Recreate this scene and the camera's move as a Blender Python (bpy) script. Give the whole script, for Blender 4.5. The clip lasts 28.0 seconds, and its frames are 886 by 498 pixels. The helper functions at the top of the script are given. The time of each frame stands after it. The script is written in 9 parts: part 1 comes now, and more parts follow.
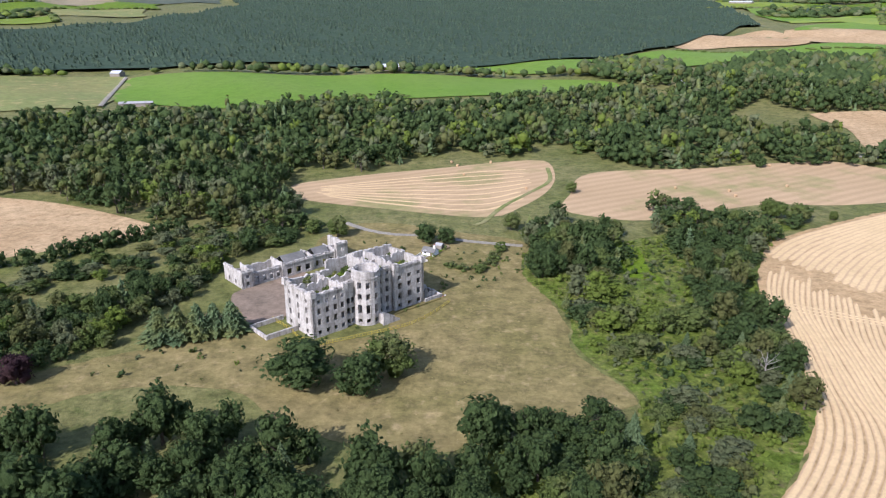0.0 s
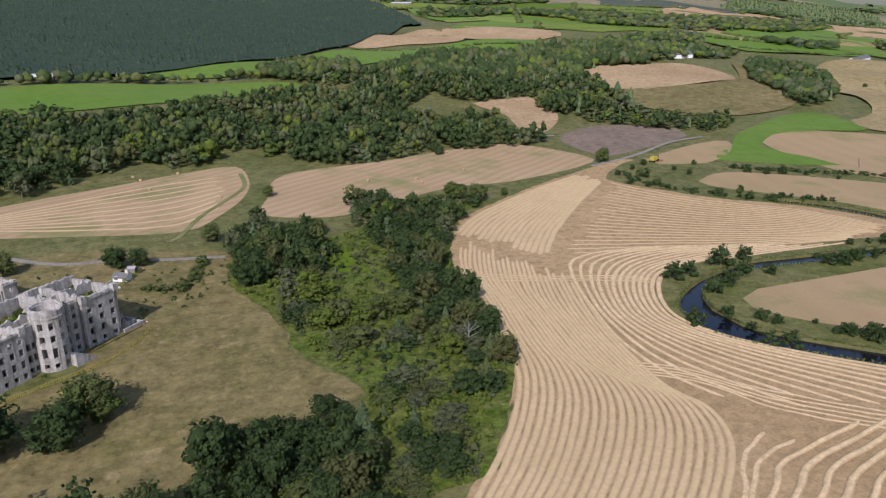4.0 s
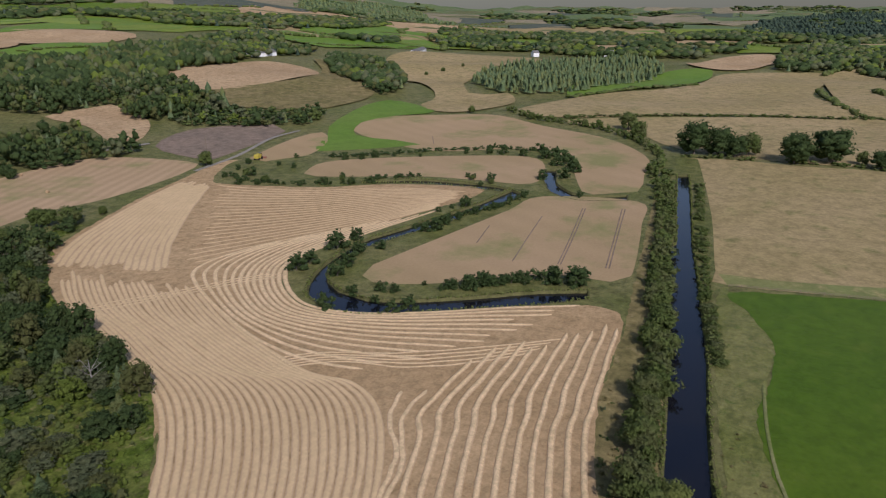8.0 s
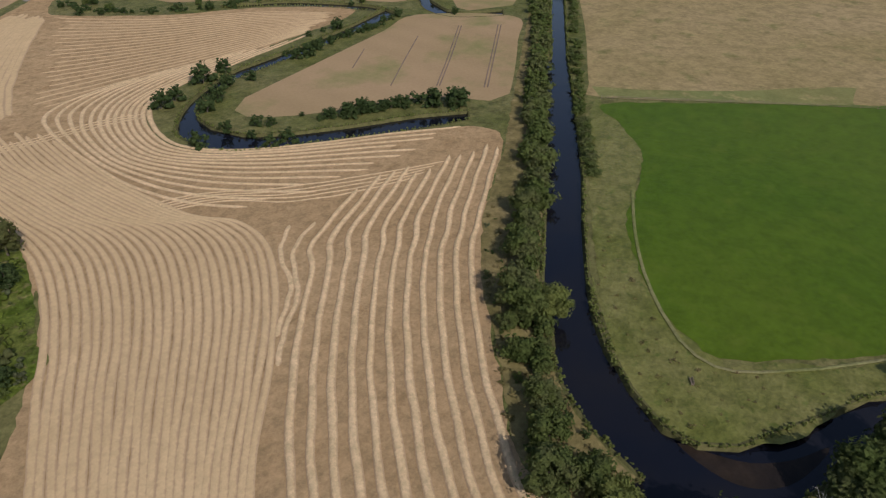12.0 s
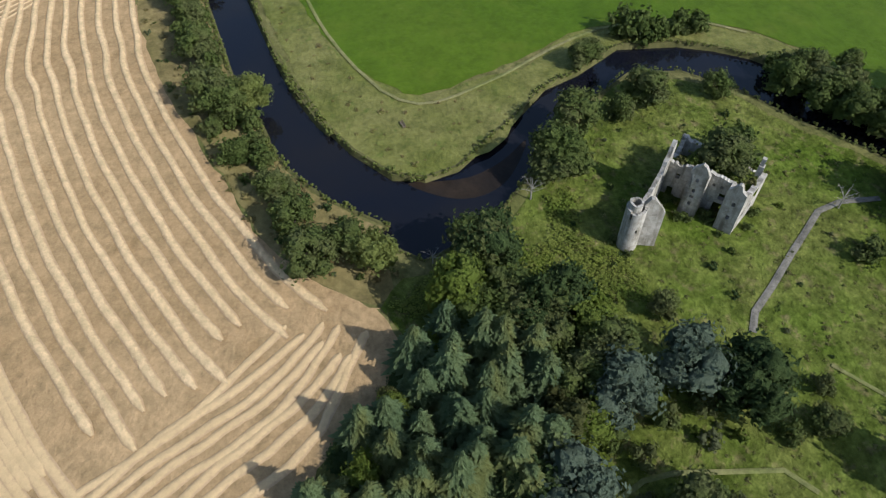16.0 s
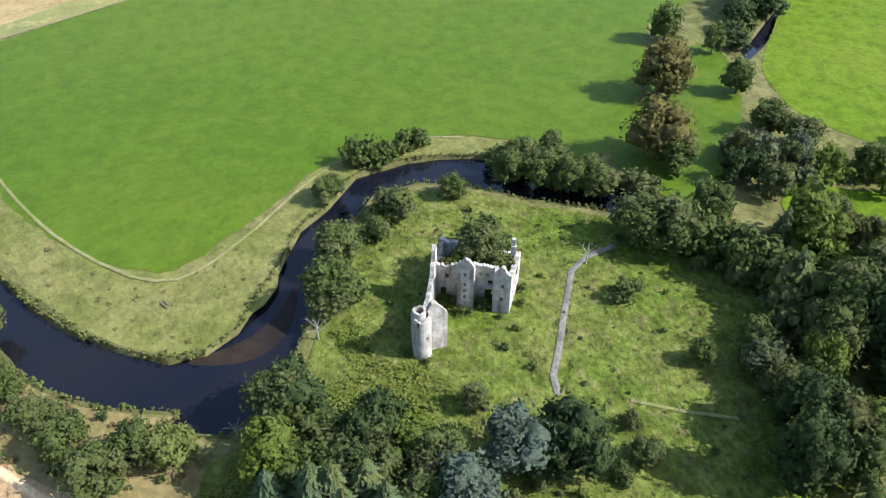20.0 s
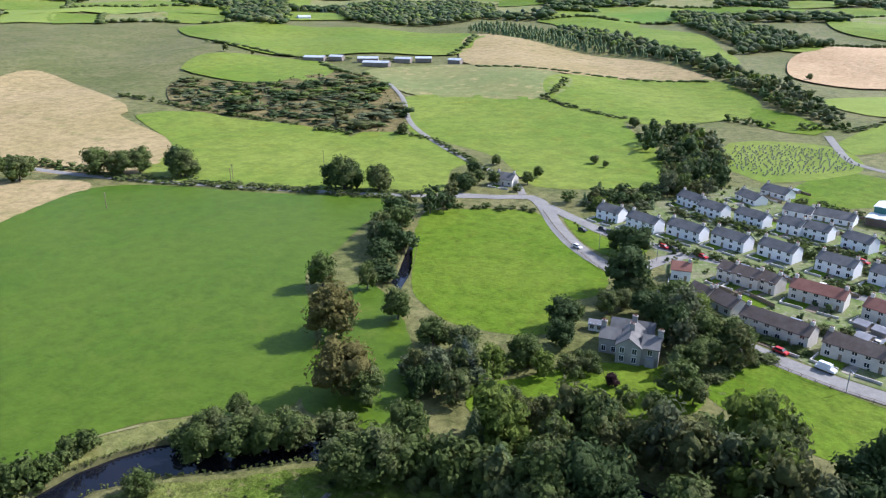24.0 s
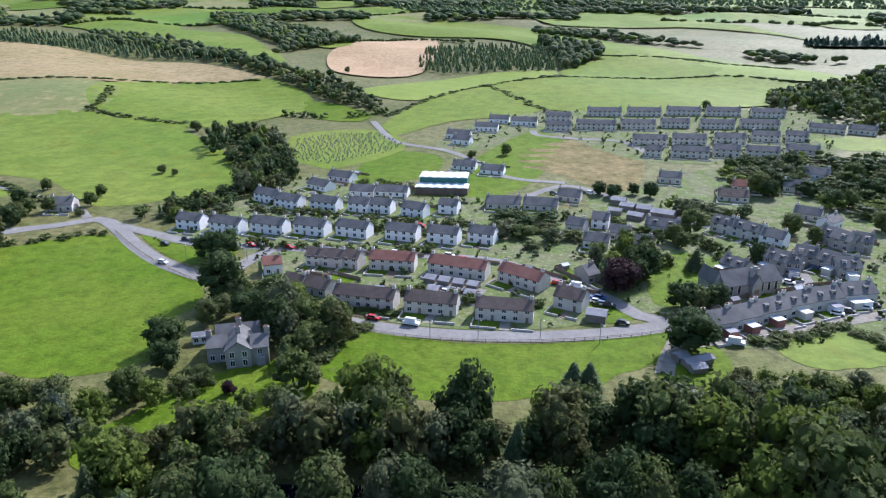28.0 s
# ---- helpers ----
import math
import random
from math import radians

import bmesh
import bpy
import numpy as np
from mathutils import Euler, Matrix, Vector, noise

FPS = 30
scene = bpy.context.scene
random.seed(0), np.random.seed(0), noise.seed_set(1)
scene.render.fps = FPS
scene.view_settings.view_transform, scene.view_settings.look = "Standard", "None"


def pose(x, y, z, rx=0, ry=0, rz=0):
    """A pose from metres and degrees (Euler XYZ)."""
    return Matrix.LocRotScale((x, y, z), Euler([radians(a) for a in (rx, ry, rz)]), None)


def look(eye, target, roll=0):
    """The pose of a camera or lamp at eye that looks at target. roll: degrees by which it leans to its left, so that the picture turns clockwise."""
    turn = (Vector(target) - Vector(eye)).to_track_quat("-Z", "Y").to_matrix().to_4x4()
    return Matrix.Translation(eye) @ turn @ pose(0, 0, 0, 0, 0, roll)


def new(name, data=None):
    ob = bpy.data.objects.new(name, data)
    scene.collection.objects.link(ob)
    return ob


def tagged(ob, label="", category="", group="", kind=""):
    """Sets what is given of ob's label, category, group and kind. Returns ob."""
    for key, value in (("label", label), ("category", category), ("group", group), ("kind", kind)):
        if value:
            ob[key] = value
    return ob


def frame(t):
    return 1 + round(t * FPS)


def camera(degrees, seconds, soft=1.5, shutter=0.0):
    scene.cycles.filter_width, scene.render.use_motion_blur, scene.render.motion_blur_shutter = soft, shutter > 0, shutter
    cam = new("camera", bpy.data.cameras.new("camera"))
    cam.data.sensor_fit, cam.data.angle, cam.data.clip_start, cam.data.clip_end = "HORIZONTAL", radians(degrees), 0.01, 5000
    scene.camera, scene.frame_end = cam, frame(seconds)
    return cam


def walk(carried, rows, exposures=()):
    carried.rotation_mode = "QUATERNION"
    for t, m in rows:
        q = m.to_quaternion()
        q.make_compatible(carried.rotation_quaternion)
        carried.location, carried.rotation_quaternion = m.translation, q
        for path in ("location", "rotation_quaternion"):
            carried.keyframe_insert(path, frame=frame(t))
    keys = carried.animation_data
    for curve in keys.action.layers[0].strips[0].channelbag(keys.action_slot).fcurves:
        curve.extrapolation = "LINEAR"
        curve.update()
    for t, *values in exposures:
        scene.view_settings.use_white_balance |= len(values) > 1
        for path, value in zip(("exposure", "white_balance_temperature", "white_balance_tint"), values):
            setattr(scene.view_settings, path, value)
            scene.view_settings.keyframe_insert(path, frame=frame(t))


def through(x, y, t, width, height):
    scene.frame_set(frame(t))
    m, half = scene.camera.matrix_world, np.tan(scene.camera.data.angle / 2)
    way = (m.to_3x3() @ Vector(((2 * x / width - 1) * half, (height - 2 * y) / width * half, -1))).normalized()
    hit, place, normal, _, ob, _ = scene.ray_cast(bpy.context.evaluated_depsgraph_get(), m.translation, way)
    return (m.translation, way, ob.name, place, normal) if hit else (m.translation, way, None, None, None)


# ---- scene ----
EYE = 95.0
PATH = [
    (0.0, 0.00, -19.18, -0.01),
    (0.5, -3.52, -19.19, -0.03),
    (1.0, -6.87, -19.20, 0.02),
    (1.5, -10.30, -19.19, 0.04),
    (2.0, -13.78, -19.16, 0.00),
    (2.5, -16.64, -19.14, 0.02),
    (3.0, -19.44, -19.11, 0.03),
    (3.5, -22.04, -19.09, 0.02),
    (5.5, -33.31, -19.14, 0.06),
    (6.0, -36.20, -19.12, 0.06),
    (6.5, -38.96, -19.14, 0.11),
    (7.0, -42.15, -19.14, 0.03),
    (7.5, -49.52, -19.16, 0.08),
    (8.0, -56.20, -19.19, 0.09),
    (8.5, -59.37, -19.23, 0.04),
    (9.0, -62.44, -19.27, 0.03),
    (9.5, -63.72, -19.81, 0.00),
    (10.0, -64.30, -21.53, -0.08),
    (10.5, -65.88, -24.29, -0.05),
    (11.0, -66.33, -27.20, -0.11),
    (11.5, -66.30, -30.02, -0.17),
    (13.5, -70.61, -43.68, 0.02),
    (14.0, -74.04, -47.27, -0.05),
    (14.5, -77.09, -50.26, -0.02),
    (15.0, -83.88, -50.69, -0.08),
    (15.5, -90.19, -50.64, -0.04),
    (16.0, -96.11, -50.63, 0.03),
    (16.5, -99.97, -50.63, 0.04),
    (17.0, -104.20, -50.60, 0.07),
    (17.5, -108.19, -49.84, 0.06),
    (18.0, -111.22, -48.31, 0.02),
    (18.5, -114.03, -46.23, -0.00),
    (19.0, -116.34, -44.25, 0.01),
    (19.5, -118.74, -41.99, -0.01),
    (20.0, -120.46, -39.87, -0.00),
    (20.5, -121.62, -37.92, 0.03),
    (22.5, -134.16, -28.54, -0.08),
    (23.0, -138.10, -24.63, 0.03),
    (23.5, -144.62, -21.08, -0.01),
    (24.0, -148.73, -19.83, -0.04),
    (24.5, -153.49, -19.54, 0.02),
    (25.0, -160.21, -19.53, 0.02),
    (25.5, -163.50, -19.53, -0.02),
    (26.0, -166.89, -19.54, 0.01),
    (26.5, -171.07, -19.58, 0.02),
    (27.0, -175.21, -19.60, 0.04),
    (27.5, -179.60, -19.69, 0.05),
    (28.0, -182.92, -19.76, 0.07),
]
cam = camera(63.78, 28.0, soft=1.2)
walk(cam, [(t, pose(0, 0, EYE, 90 + p, r, y)) for t, y, p, r in PATH],
     exposures=[(0.0, 0.40, 5700, 19), (1.5, 0.11, 5700, 19), (3.0, -0.16, 5800, 19), (6.0, -0.45, 5900, 21), (8.0, -0.64, 5950, 21), (11.0, -0.74, 6200, 19), (14.0, -0.60, 6350, 14), (15.5, -0.26, 6150, 10), (17.0, 0.34, 5800, 8), (20.0, 0.92, 5900, 13), (23.0, 0.74, 5700, 17), (25.0, 0.60, 5500, 18), (28.0, 0.54, 5450, 19)])

# ---- sky and sun ----
SUN_BEARING, SUN_HEIGHT = 218.0, 39.0
world = bpy.data.worlds.new("sky")
scene.world = world
world.use_nodes = True
wn = world.node_tree
sky = wn.nodes.new("ShaderNodeTexSky")
sky.sky_type, sky.sun_disc = "NISHITA", False
sky.sun_elevation, sky.sun_rotation = radians(SUN_HEIGHT), radians(SUN_BEARING)
sky.air_density, sky.dust_density = 1.2, 1.5
wn.links.new(sky.outputs[0], wn.nodes["Background"].inputs[0])
wn.nodes["Background"].inputs[1].default_value = 0.14
sun = new("sun", bpy.data.lights.new("sun", "SUN"))
sun.data.energy, sun.data.angle, sun.data.color = 4.8, radians(0.53), (1.0, 0.955, 0.885)
sb, sh = radians(SUN_BEARING), radians(SUN_HEIGHT)
sun.matrix_world = look((900 * math.sin(sb) * math.cos(sh), 900 * math.cos(sb) * math.cos(sh), 900 * math.sin(sh)), (0, 0, 0))


# ---- materials ----
class Nodes:
    """Short hand for building one node material."""

    def __init__(self, name):
        self.m = bpy.data.materials.new(name)
        self.m.use_nodes = True
        self.t = self.m.node_tree
        self.b = self.t.nodes["Principled BSDF"]
        self.geo = self.add("ShaderNodeNewGeometry")

    def add(self, kind, **props):
        n = self.t.nodes.new(kind)
        for k, v in props.items():
            n.inputs[k].default_value = v
        return n

    def link(self, a, b):
        self.t.links.new(a, b)

    def noise(self, scale, detail=4.0, rough=0.55, where=None):
        n = self.add("ShaderNodeTexNoise", Scale=scale, Detail=detail, Roughness=rough)
        self.link(where or self.geo.outputs["Position"], n.inputs["Vector"])
        return n.outputs["Fac"]

    def ramp(self, fac, stops):
        n = self.add("ShaderNodeValToRGB")
        e = n.color_ramp.elements
        while len(e) < len(stops):
            e.new(0.5)
        for q, (p, c) in zip(e, stops):
            q.position, q.color = p, (*c, 1)
        self.link(fac, n.inputs[0])
        return n.outputs[0]

    def mix(self, fac, a, b, mode="MIX"):
        n = self.t.nodes.new("ShaderNodeMix")
        n.data_type, n.blend_type = "RGBA", mode
        for sock, v in ((n.inputs["Factor"], fac), (n.inputs["A"], a), (n.inputs["B"], b)):
            if isinstance(v, (int, float)):
                sock.default_value = v
            elif isinstance(v, tuple):
                sock.default_value = (*v, 1)
            else:
                self.link(v, sock)
        return n.outputs["Result"]

    def math(self, op, a, b=0.5, clamp=False):
        n = self.t.nodes.new("ShaderNodeMath")
        n.operation, n.use_clamp = op, clamp
        for sock, v in zip(n.inputs, (a, b)):
            if isinstance(v, (int, float)):
                sock.default_value = v
            else:
                self.link(v, sock)
        return n.outputs[0]

    def bump(self, height, strength, distance=0.3):
        n = self.add("ShaderNodeBump", Strength=strength, Distance=distance)
        self.link(height, n.inputs["Height"])
        self.link(n.outputs[0], self.b.inputs["Normal"])

    def done(self, colour, rough=0.9, metal=0.0, spec=0.3):
        if isinstance(colour, tuple):
            self.b.inputs["Base Color"].default_value = (*colour, 1)
        else:
            self.link(colour, self.b.inputs["Base Color"])
        self.b.inputs["Roughness"].default_value = rough
        self.b.inputs["Metallic"].default_value = metal
        self.b.inputs["Specular IOR Level"].default_value = spec
        return self.m


def scaled(c, k):
    return tuple(min(1.0, v * k) for v in c)


def grassy(name, base, other, patch=0.02, grain=0.9, bite=0.35, bump=0.5, third=None):
    """Open ground: two colours in wide patches, grain at a metre, and fine relief."""
    n = Nodes(name)
    wide = n.noise(patch, 5.0, 0.6)
    mid = n.noise(patch * 7, 5.0, 0.65)
    fine = n.noise(grain, 6.0, 0.7)
    c = n.ramp(wide, [(0.36, base), (0.62, other)])
    if third:
        c = n.mix(n.ramp(mid, [(0.55, (0, 0, 0)), (0.68, (1, 1, 1))]), c, third)
    c = n.mix(n.math("MULTIPLY", mid, 0.6), c, n.mix(0.5, c, other), "MIX")
    tuft = n.noise(grain * 0.28, 4.0, 0.7)
    c = n.mix(min(1.0, bite * 1.5), c, n.ramp(tuft, [(0.34, (0.42, 0.45, 0.42)), (0.6, (1.0, 1.0, 1.0))]), "MULTIPLY")
    c = n.mix(bite, c, n.ramp(fine, [(0.3, (0.25, 0.25, 0.25)), (0.7, (1.12, 1.12, 1.12))]), "MULTIPLY")
    n.bump(fine, bump, 0.4)
    return n.done(c, 0.95, 0.0, 0.1)


def gloss_grass(name, *args, shine=0.2, tint=(0.9, 1.0, 0.12), **more):
    """Living grass: its blades shine when seen against the sun."""
    m = grassy(name, *args, **more)
    p = m.node_tree.nodes["Principled BSDF"]
    p.inputs["Roughness"].default_value = 0.6
    p.inputs["Specular IOR Level"].default_value = shine
    p.inputs["Specular Tint"].default_value = (*tint, 1)
    return m


def striped(name, base, other, bearing, pitch, depth=0.5, wob=3.0):
    """A cut or drilled field whose lines run along one bearing."""
    n = Nodes(name)
    turn = n.add("ShaderNodeMapping")
    turn.inputs["Rotation"].default_value = (0, 0, radians(bearing))
    n.link(n.geo.outputs["Position"], turn.inputs["Vector"])
    w = n.add("ShaderNodeTexWave", Scale=0.314 / pitch, Distortion=wob, Detail=3.0)
    w.inputs["Detail Scale"].default_value = 0.6
    n.link(turn.outputs[0], w.inputs["Vector"])
    wide = n.noise(0.012, 5.0, 0.6)
    fine = n.noise(0.8, 6.0, 0.75)
    c = n.ramp(wide, [(0.35, base), (0.65, other)])
    c = n.mix(n.math("MULTIPLY", w.outputs["Fac"], depth), c, scaled(base, 0.62))
    c = n.mix(n.ramp(n.noise(0.02, 4.0, 0.65), [(0.52, (0, 0, 0)), (0.66, (0.75, 0.75, 0.75))]), c, (0.21, 0.22, 0.075))
    c = n.mix(0.3, c, n.ramp(fine, [(0.25, (0.35, 0.35, 0.35)), (0.75, (1, 1, 1))]), "MULTIPLY")
    n.bump(fine, 0.5, 0.3)
    return n.done(c, 0.95, 0.0, 0.1)


def thin_out(m, under):
    """Straw lies thinner towards the edges of a row and lets the stubble show through."""
    t = m.node_tree
    p = t.nodes["Principled BSDF"]
    laid = t.nodes.new("ShaderNodeAttribute")
    laid.attribute_name = "spread"
    ns = t.nodes.new("ShaderNodeTexNoise")
    ns.inputs["Scale"].default_value, ns.inputs["Detail"].default_value, ns.inputs["Roughness"].default_value = 1.1, 5.0, 0.7
    geo = t.nodes.new("ShaderNodeNewGeometry")
    t.links.new(geo.outputs["Position"], ns.inputs["Vector"])
    add = t.nodes.new("ShaderNodeMath")
    half = t.nodes.new("ShaderNodeMath")
    half.operation = "MULTIPLY_ADD"
    half.inputs[1].default_value, half.inputs[2].default_value = 0.55, -0.22
    t.links.new(laid.outputs["Fac"], half.inputs[0])
    t.links.new(half.outputs[0], add.inputs[0])
    t.links.new(ns.outputs["Fac"], add.inputs[1])
    ramp = t.nodes.new("ShaderNodeValToRGB")
    ramp.color_ramp.elements[0].position, ramp.color_ramp.elements[1].position = 0.40, 0.72
    t.links.new(add.outputs[0], ramp.inputs[0])
    mx = t.nodes.new("ShaderNodeMix")
    mx.data_type = "RGBA"
    t.links.new(ramp.outputs[0], mx.inputs["Factor"])
    mx.inputs["A"].default_value = (*under, 1)
    t.links.new(p.inputs["Base Color"].links[0].from_socket, mx.inputs["B"])
    t.links.new(mx.outputs["Result"], p.inputs["Base Color"])


M = {}
M["ground"] = gloss_grass("rough_grass", (0.150, 0.165, 0.046), (0.235, 0.215, 0.086), 0.022, 0.7, 0.55, 0.9, (0.085, 0.115, 0.028), shine=0.06)
# Far colours dulled and blued: distance haze is put into the base colour.
M["far_green"] = gloss_grass("haze_tinted_hill_grass", (0.115, 0.165, 0.062), (0.140, 0.175, 0.078), 0.006, 0.2, 0.25, 0.3, shine=0.03)
M["far_tan"] = grassy("haze_tinted_dry_grass", (0.30, 0.245, 0.155), (0.24, 0.21, 0.125), 0.006, 0.2, 0.25, 0.3)
M["far_blue"] = grassy("haze_tinted_hill", (0.085, 0.108, 0.082), (0.115, 0.125, 0.088), 0.004, 0.1, 0.3, 0.3, (0.065, 0.088, 0.070))
M["stub"] = grassy("stubble", (0.44, 0.295, 0.155), (0.55, 0.385, 0.215), 0.02, 0.9, 0.38, 0.6, (0.36, 0.235, 0.12))
M["stub_main"] = grassy("combed_stubble", (0.43, 0.285, 0.142), (0.52, 0.355, 0.186), 0.02, 1.1, 0.36, 0.7, (0.37, 0.24, 0.115))
M["straw"] = grassy("cut_straw", (0.82, 0.60, 0.345), (0.75, 0.545, 0.30), 0.05, 1.6, 0.28, 0.8)
thin_out(M["straw"], (0.44, 0.30, 0.17))
M["straw_thin"] = grassy("thinly_spread_straw", (0.66, 0.475, 0.26), (0.60, 0.43, 0.23), 0.05, 1.6, 0.14, 0.5)
thin_out(M["straw_thin"], (0.44, 0.305, 0.175))
M["stubrow"] = striped("raked_stubble", (0.50, 0.35, 0.20), (0.43, 0.30, 0.165), 62, 7.0, 0.45, 2.5)
M["tan"] = striped("standing_grain", (0.43, 0.30, 0.165), (0.37, 0.265, 0.135), 20, 16.0, 0.14, 0.6)
M["drypast"] = grassy("dry_pasture", (0.42, 0.315, 0.16), (0.35, 0.27, 0.12), 0.012, 0.5, 0.35, 0.5, (0.24, 0.22, 0.085))
M["drylawn"] = grassy("dry_uncut_grass", (0.31, 0.24, 0.105), (0.22, 0.185, 0.068), 0.03, 0.5, 0.5, 0.8, (0.39, 0.295, 0.145))
M["green"] = gloss_grass("meadow", (0.062, 0.120, 0.007), (0.086, 0.139, 0.011), 0.012, 0.6, 0.3, 0.4, (0.092, 0.130, 0.014), shine=0.25)
M["greenf"] = gloss_grass("green_crop", (0.12, 0.215, 0.025), (0.15, 0.225, 0.04), 0.008, 0.4, 0.2, 0.3, shine=0.03)
M["past"] = gloss_grass("hill_pasture", (0.140, 0.214, 0.024), (0.215, 0.262, 0.044), 0.008, 0.35, 0.35, 0.5, (0.18, 0.205, 0.024), shine=0.03)
M["past2"] = gloss_grass("bright_pasture", (0.108, 0.188, 0.010), (0.152, 0.214, 0.020), 0.03, 0.7, 0.42, 0.8, (0.15, 0.185, 0.018), shine=0.03)
M["pastd"] = gloss_grass("scorched_pasture", (0.19, 0.22, 0.075), (0.24, 0.23, 0.085), 0.012, 0.4, 0.25, 0.4, (0.42, 0.32, 0.15), shine=0.03)
M["lime"] = gloss_grass("yellow_green_pasture", (0.24, 0.29, 0.055), (0.21, 0.27, 0.05), 0.012, 0.4, 0.2, 0.3, shine=0.03)
M["lush"] = gloss_grass("lush_grass", (0.122, 0.190, 0.022), (0.215, 0.238, 0.058), 0.05, 0.8, 0.78, 1.3, (0.30, 0.245, 0.115), shine=0.08)
M["roughg"] = gloss_grass("riverside_grass", (0.150, 0.168, 0.036), (0.235, 0.222, 0.076), 0.05, 0.8, 0.5, 0.8, (0.105, 0.142, 0.028), shine=0.3)
M["garden"] = grassy("gardens_and_paving", (0.14, 0.21, 0.04), (0.22, 0.22, 0.11), 0.09, 0.9, 0.4, 0.6, (0.38, 0.33, 0.27))
M["heath"] = grassy("heath", (0.14, 0.12, 0.045), (0.25, 0.20, 0.08), 0.03, 0.4, 0.6, 0.8, (0.07, 0.075, 0.025))
M["earth"] = grassy("bare_earth", (0.30, 0.22, 0.16), (0.25, 0.19, 0.14), 0.03, 0.6, 0.4, 0.6)
M["tarmac"] = grassy("worn_tarmac", (0.23, 0.215, 0.195), (0.28, 0.265, 0.24), 0.08, 2.0, 0.2, 0.2)
M["gravel"] = grassy("pale_gravel", (0.30, 0.27, 0.22), (0.36, 0.32, 0.26), 0.08, 2.0, 0.35, 0.4)
M["cinder"] = grassy("dark_path_gravel", (0.20, 0.185, 0.16), (0.26, 0.24, 0.20), 0.2, 2.0, 0.45, 0.5)
M["trod"] = grassy("trodden_grass", (0.30, 0.27, 0.13), (0.20, 0.22, 0.07), 0.08, 2.0, 0.35, 0.4)
M["soil"] = grassy("river_bank_soil", (0.10, 0.10, 0.035), (0.16, 0.15, 0.06), 0.2, 2.0, 0.4, 0.6)


M["silt"] = grassy("wet_silt", (0.044, 0.031, 0.021), (0.024, 0.019, 0.016), 0.12, 1.2, 0.3, 0.2)
M["silt"].node_tree.nodes["Principled BSDF"].inputs["Roughness"].default_value = 0.25


def water_material():
    n = Nodes("river_water")
    n.bump(n.noise(0.9, 3.0, 0.5), 0.06, 0.2)
    c = n.ramp(n.noise(0.05), [(0.4, (0.006, 0.007, 0.012)), (0.7, (0.012, 0.011, 0.012))])
    return n.done(c, 0.05, 0.0, 0.36)


M["water"] = water_material()


def leaves(name, base, other, through=0.3, third=None):
    """Foliage: colour shifts from tree to tree and from leaf to leaf; thin leaves let light through."""
    n = Nodes(name)
    tree_wide = n.noise(0.09, 2.0, 0.6)
    clump = n.noise(0.5, 3.0, 0.6)
    c = n.ramp(tree_wide, [(0.30, base), (0.5, other), (0.60, third or base), (0.72, scaled(other, 1.15))])
    c = n.mix(0.5, c, n.ramp(n.geo.outputs["Random Per Island"], [(0.0, (0.55, 0.6, 0.5)), (1.0, (1.0, 1.0, 1.0))]), "MULTIPLY")
    c = n.mix(0.35, c, n.ramp(clump, [(0.3, (0.5, 0.5, 0.5)), (0.7, (1, 1, 1))]), "MULTIPLY")
    n.bump(n.noise(1.6, 5.0, 0.75), 1.0, 0.9)
    n.done(c, 0.75, 0.0, 0.12)
    tl = n.add("ShaderNodeBsdfTranslucent")
    n.link(n.b.inputs["Normal"].links[0].from_socket, tl.inputs["Normal"])
    n.link(c, tl.inputs["Color"])
    ms = n.add("ShaderNodeMixShader", Fac=through)
    n.link(n.b.outputs[0], ms.inputs[1])
    n.link(tl.outputs[0], ms.inputs[2])
    n.link(ms.outputs[0], n.t.nodes["Material Output"].inputs["Surface"])
    return n.m


M["leaf"] = leaves("broad_leaves", (0.118, 0.165, 0.041), (0.162, 0.203, 0.058), 0.28, (0.177, 0.194, 0.073))
M["leaf_bright"] = leaves("bright_leaves", (0.182, 0.244, 0.038), (0.218, 0.276, 0.055), 0.32)
M["leaf_grey"] = leaves("grey_green_leaves", (0.163, 0.192, 0.090), (0.188, 0.203, 0.101), 0.28)
M["leaf_dark"] = leaves("dark_leaves", (0.069, 0.108, 0.035), (0.093, 0.135, 0.045), 0.28)
M["leaf_willow"] = leaves("willow_leaves", (0.282, 0.330, 0.090), (0.312, 0.348, 0.102), 0.42)
M["leaf_olive"] = leaves("olive_leaves", (0.150, 0.166, 0.056), (0.172, 0.176, 0.062), 0.3)
M["leaf_blue"] = leaves("blue_needles", (0.145, 0.190, 0.132), (0.168, 0.215, 0.150), 0.28)
M["leaf_brown"] = leaves("browning_leaves", (0.205, 0.185, 0.058), (0.225, 0.195, 0.062), 0.3)
M["leaf_purple"] = leaves("copper_leaves", (0.066, 0.034, 0.042), (0.086, 0.045, 0.046))
M["weeds"] = leaves("rank_weeds", (0.20, 0.235, 0.055), (0.27, 0.25, 0.10), 0.4, (0.15, 0.21, 0.04))
M["herb"] = leaves("broad_leaved_herbs", (0.28, 0.345, 0.055), (0.34, 0.38, 0.085), 0.4, (0.22, 0.30, 0.05))
M["tuft"] = leaves("dry_grass_tufts", (0.36, 0.28, 0.13), (0.27, 0.24, 0.09), 0.4, (0.42, 0.32, 0.16))
# Lightened and blued for distance haze, here and in the floor below.
M["needle_far"] = leaves("haze_tinted_needles", (0.054, 0.088, 0.060), (0.066, 0.100, 0.066), 0.1, (0.074, 0.102, 0.062))
M["floor"] = grassy("plantation_floor_fill", (0.046, 0.074, 0.048), (0.056, 0.084, 0.052), 0.03, 0.5, 0.4, 0.5)
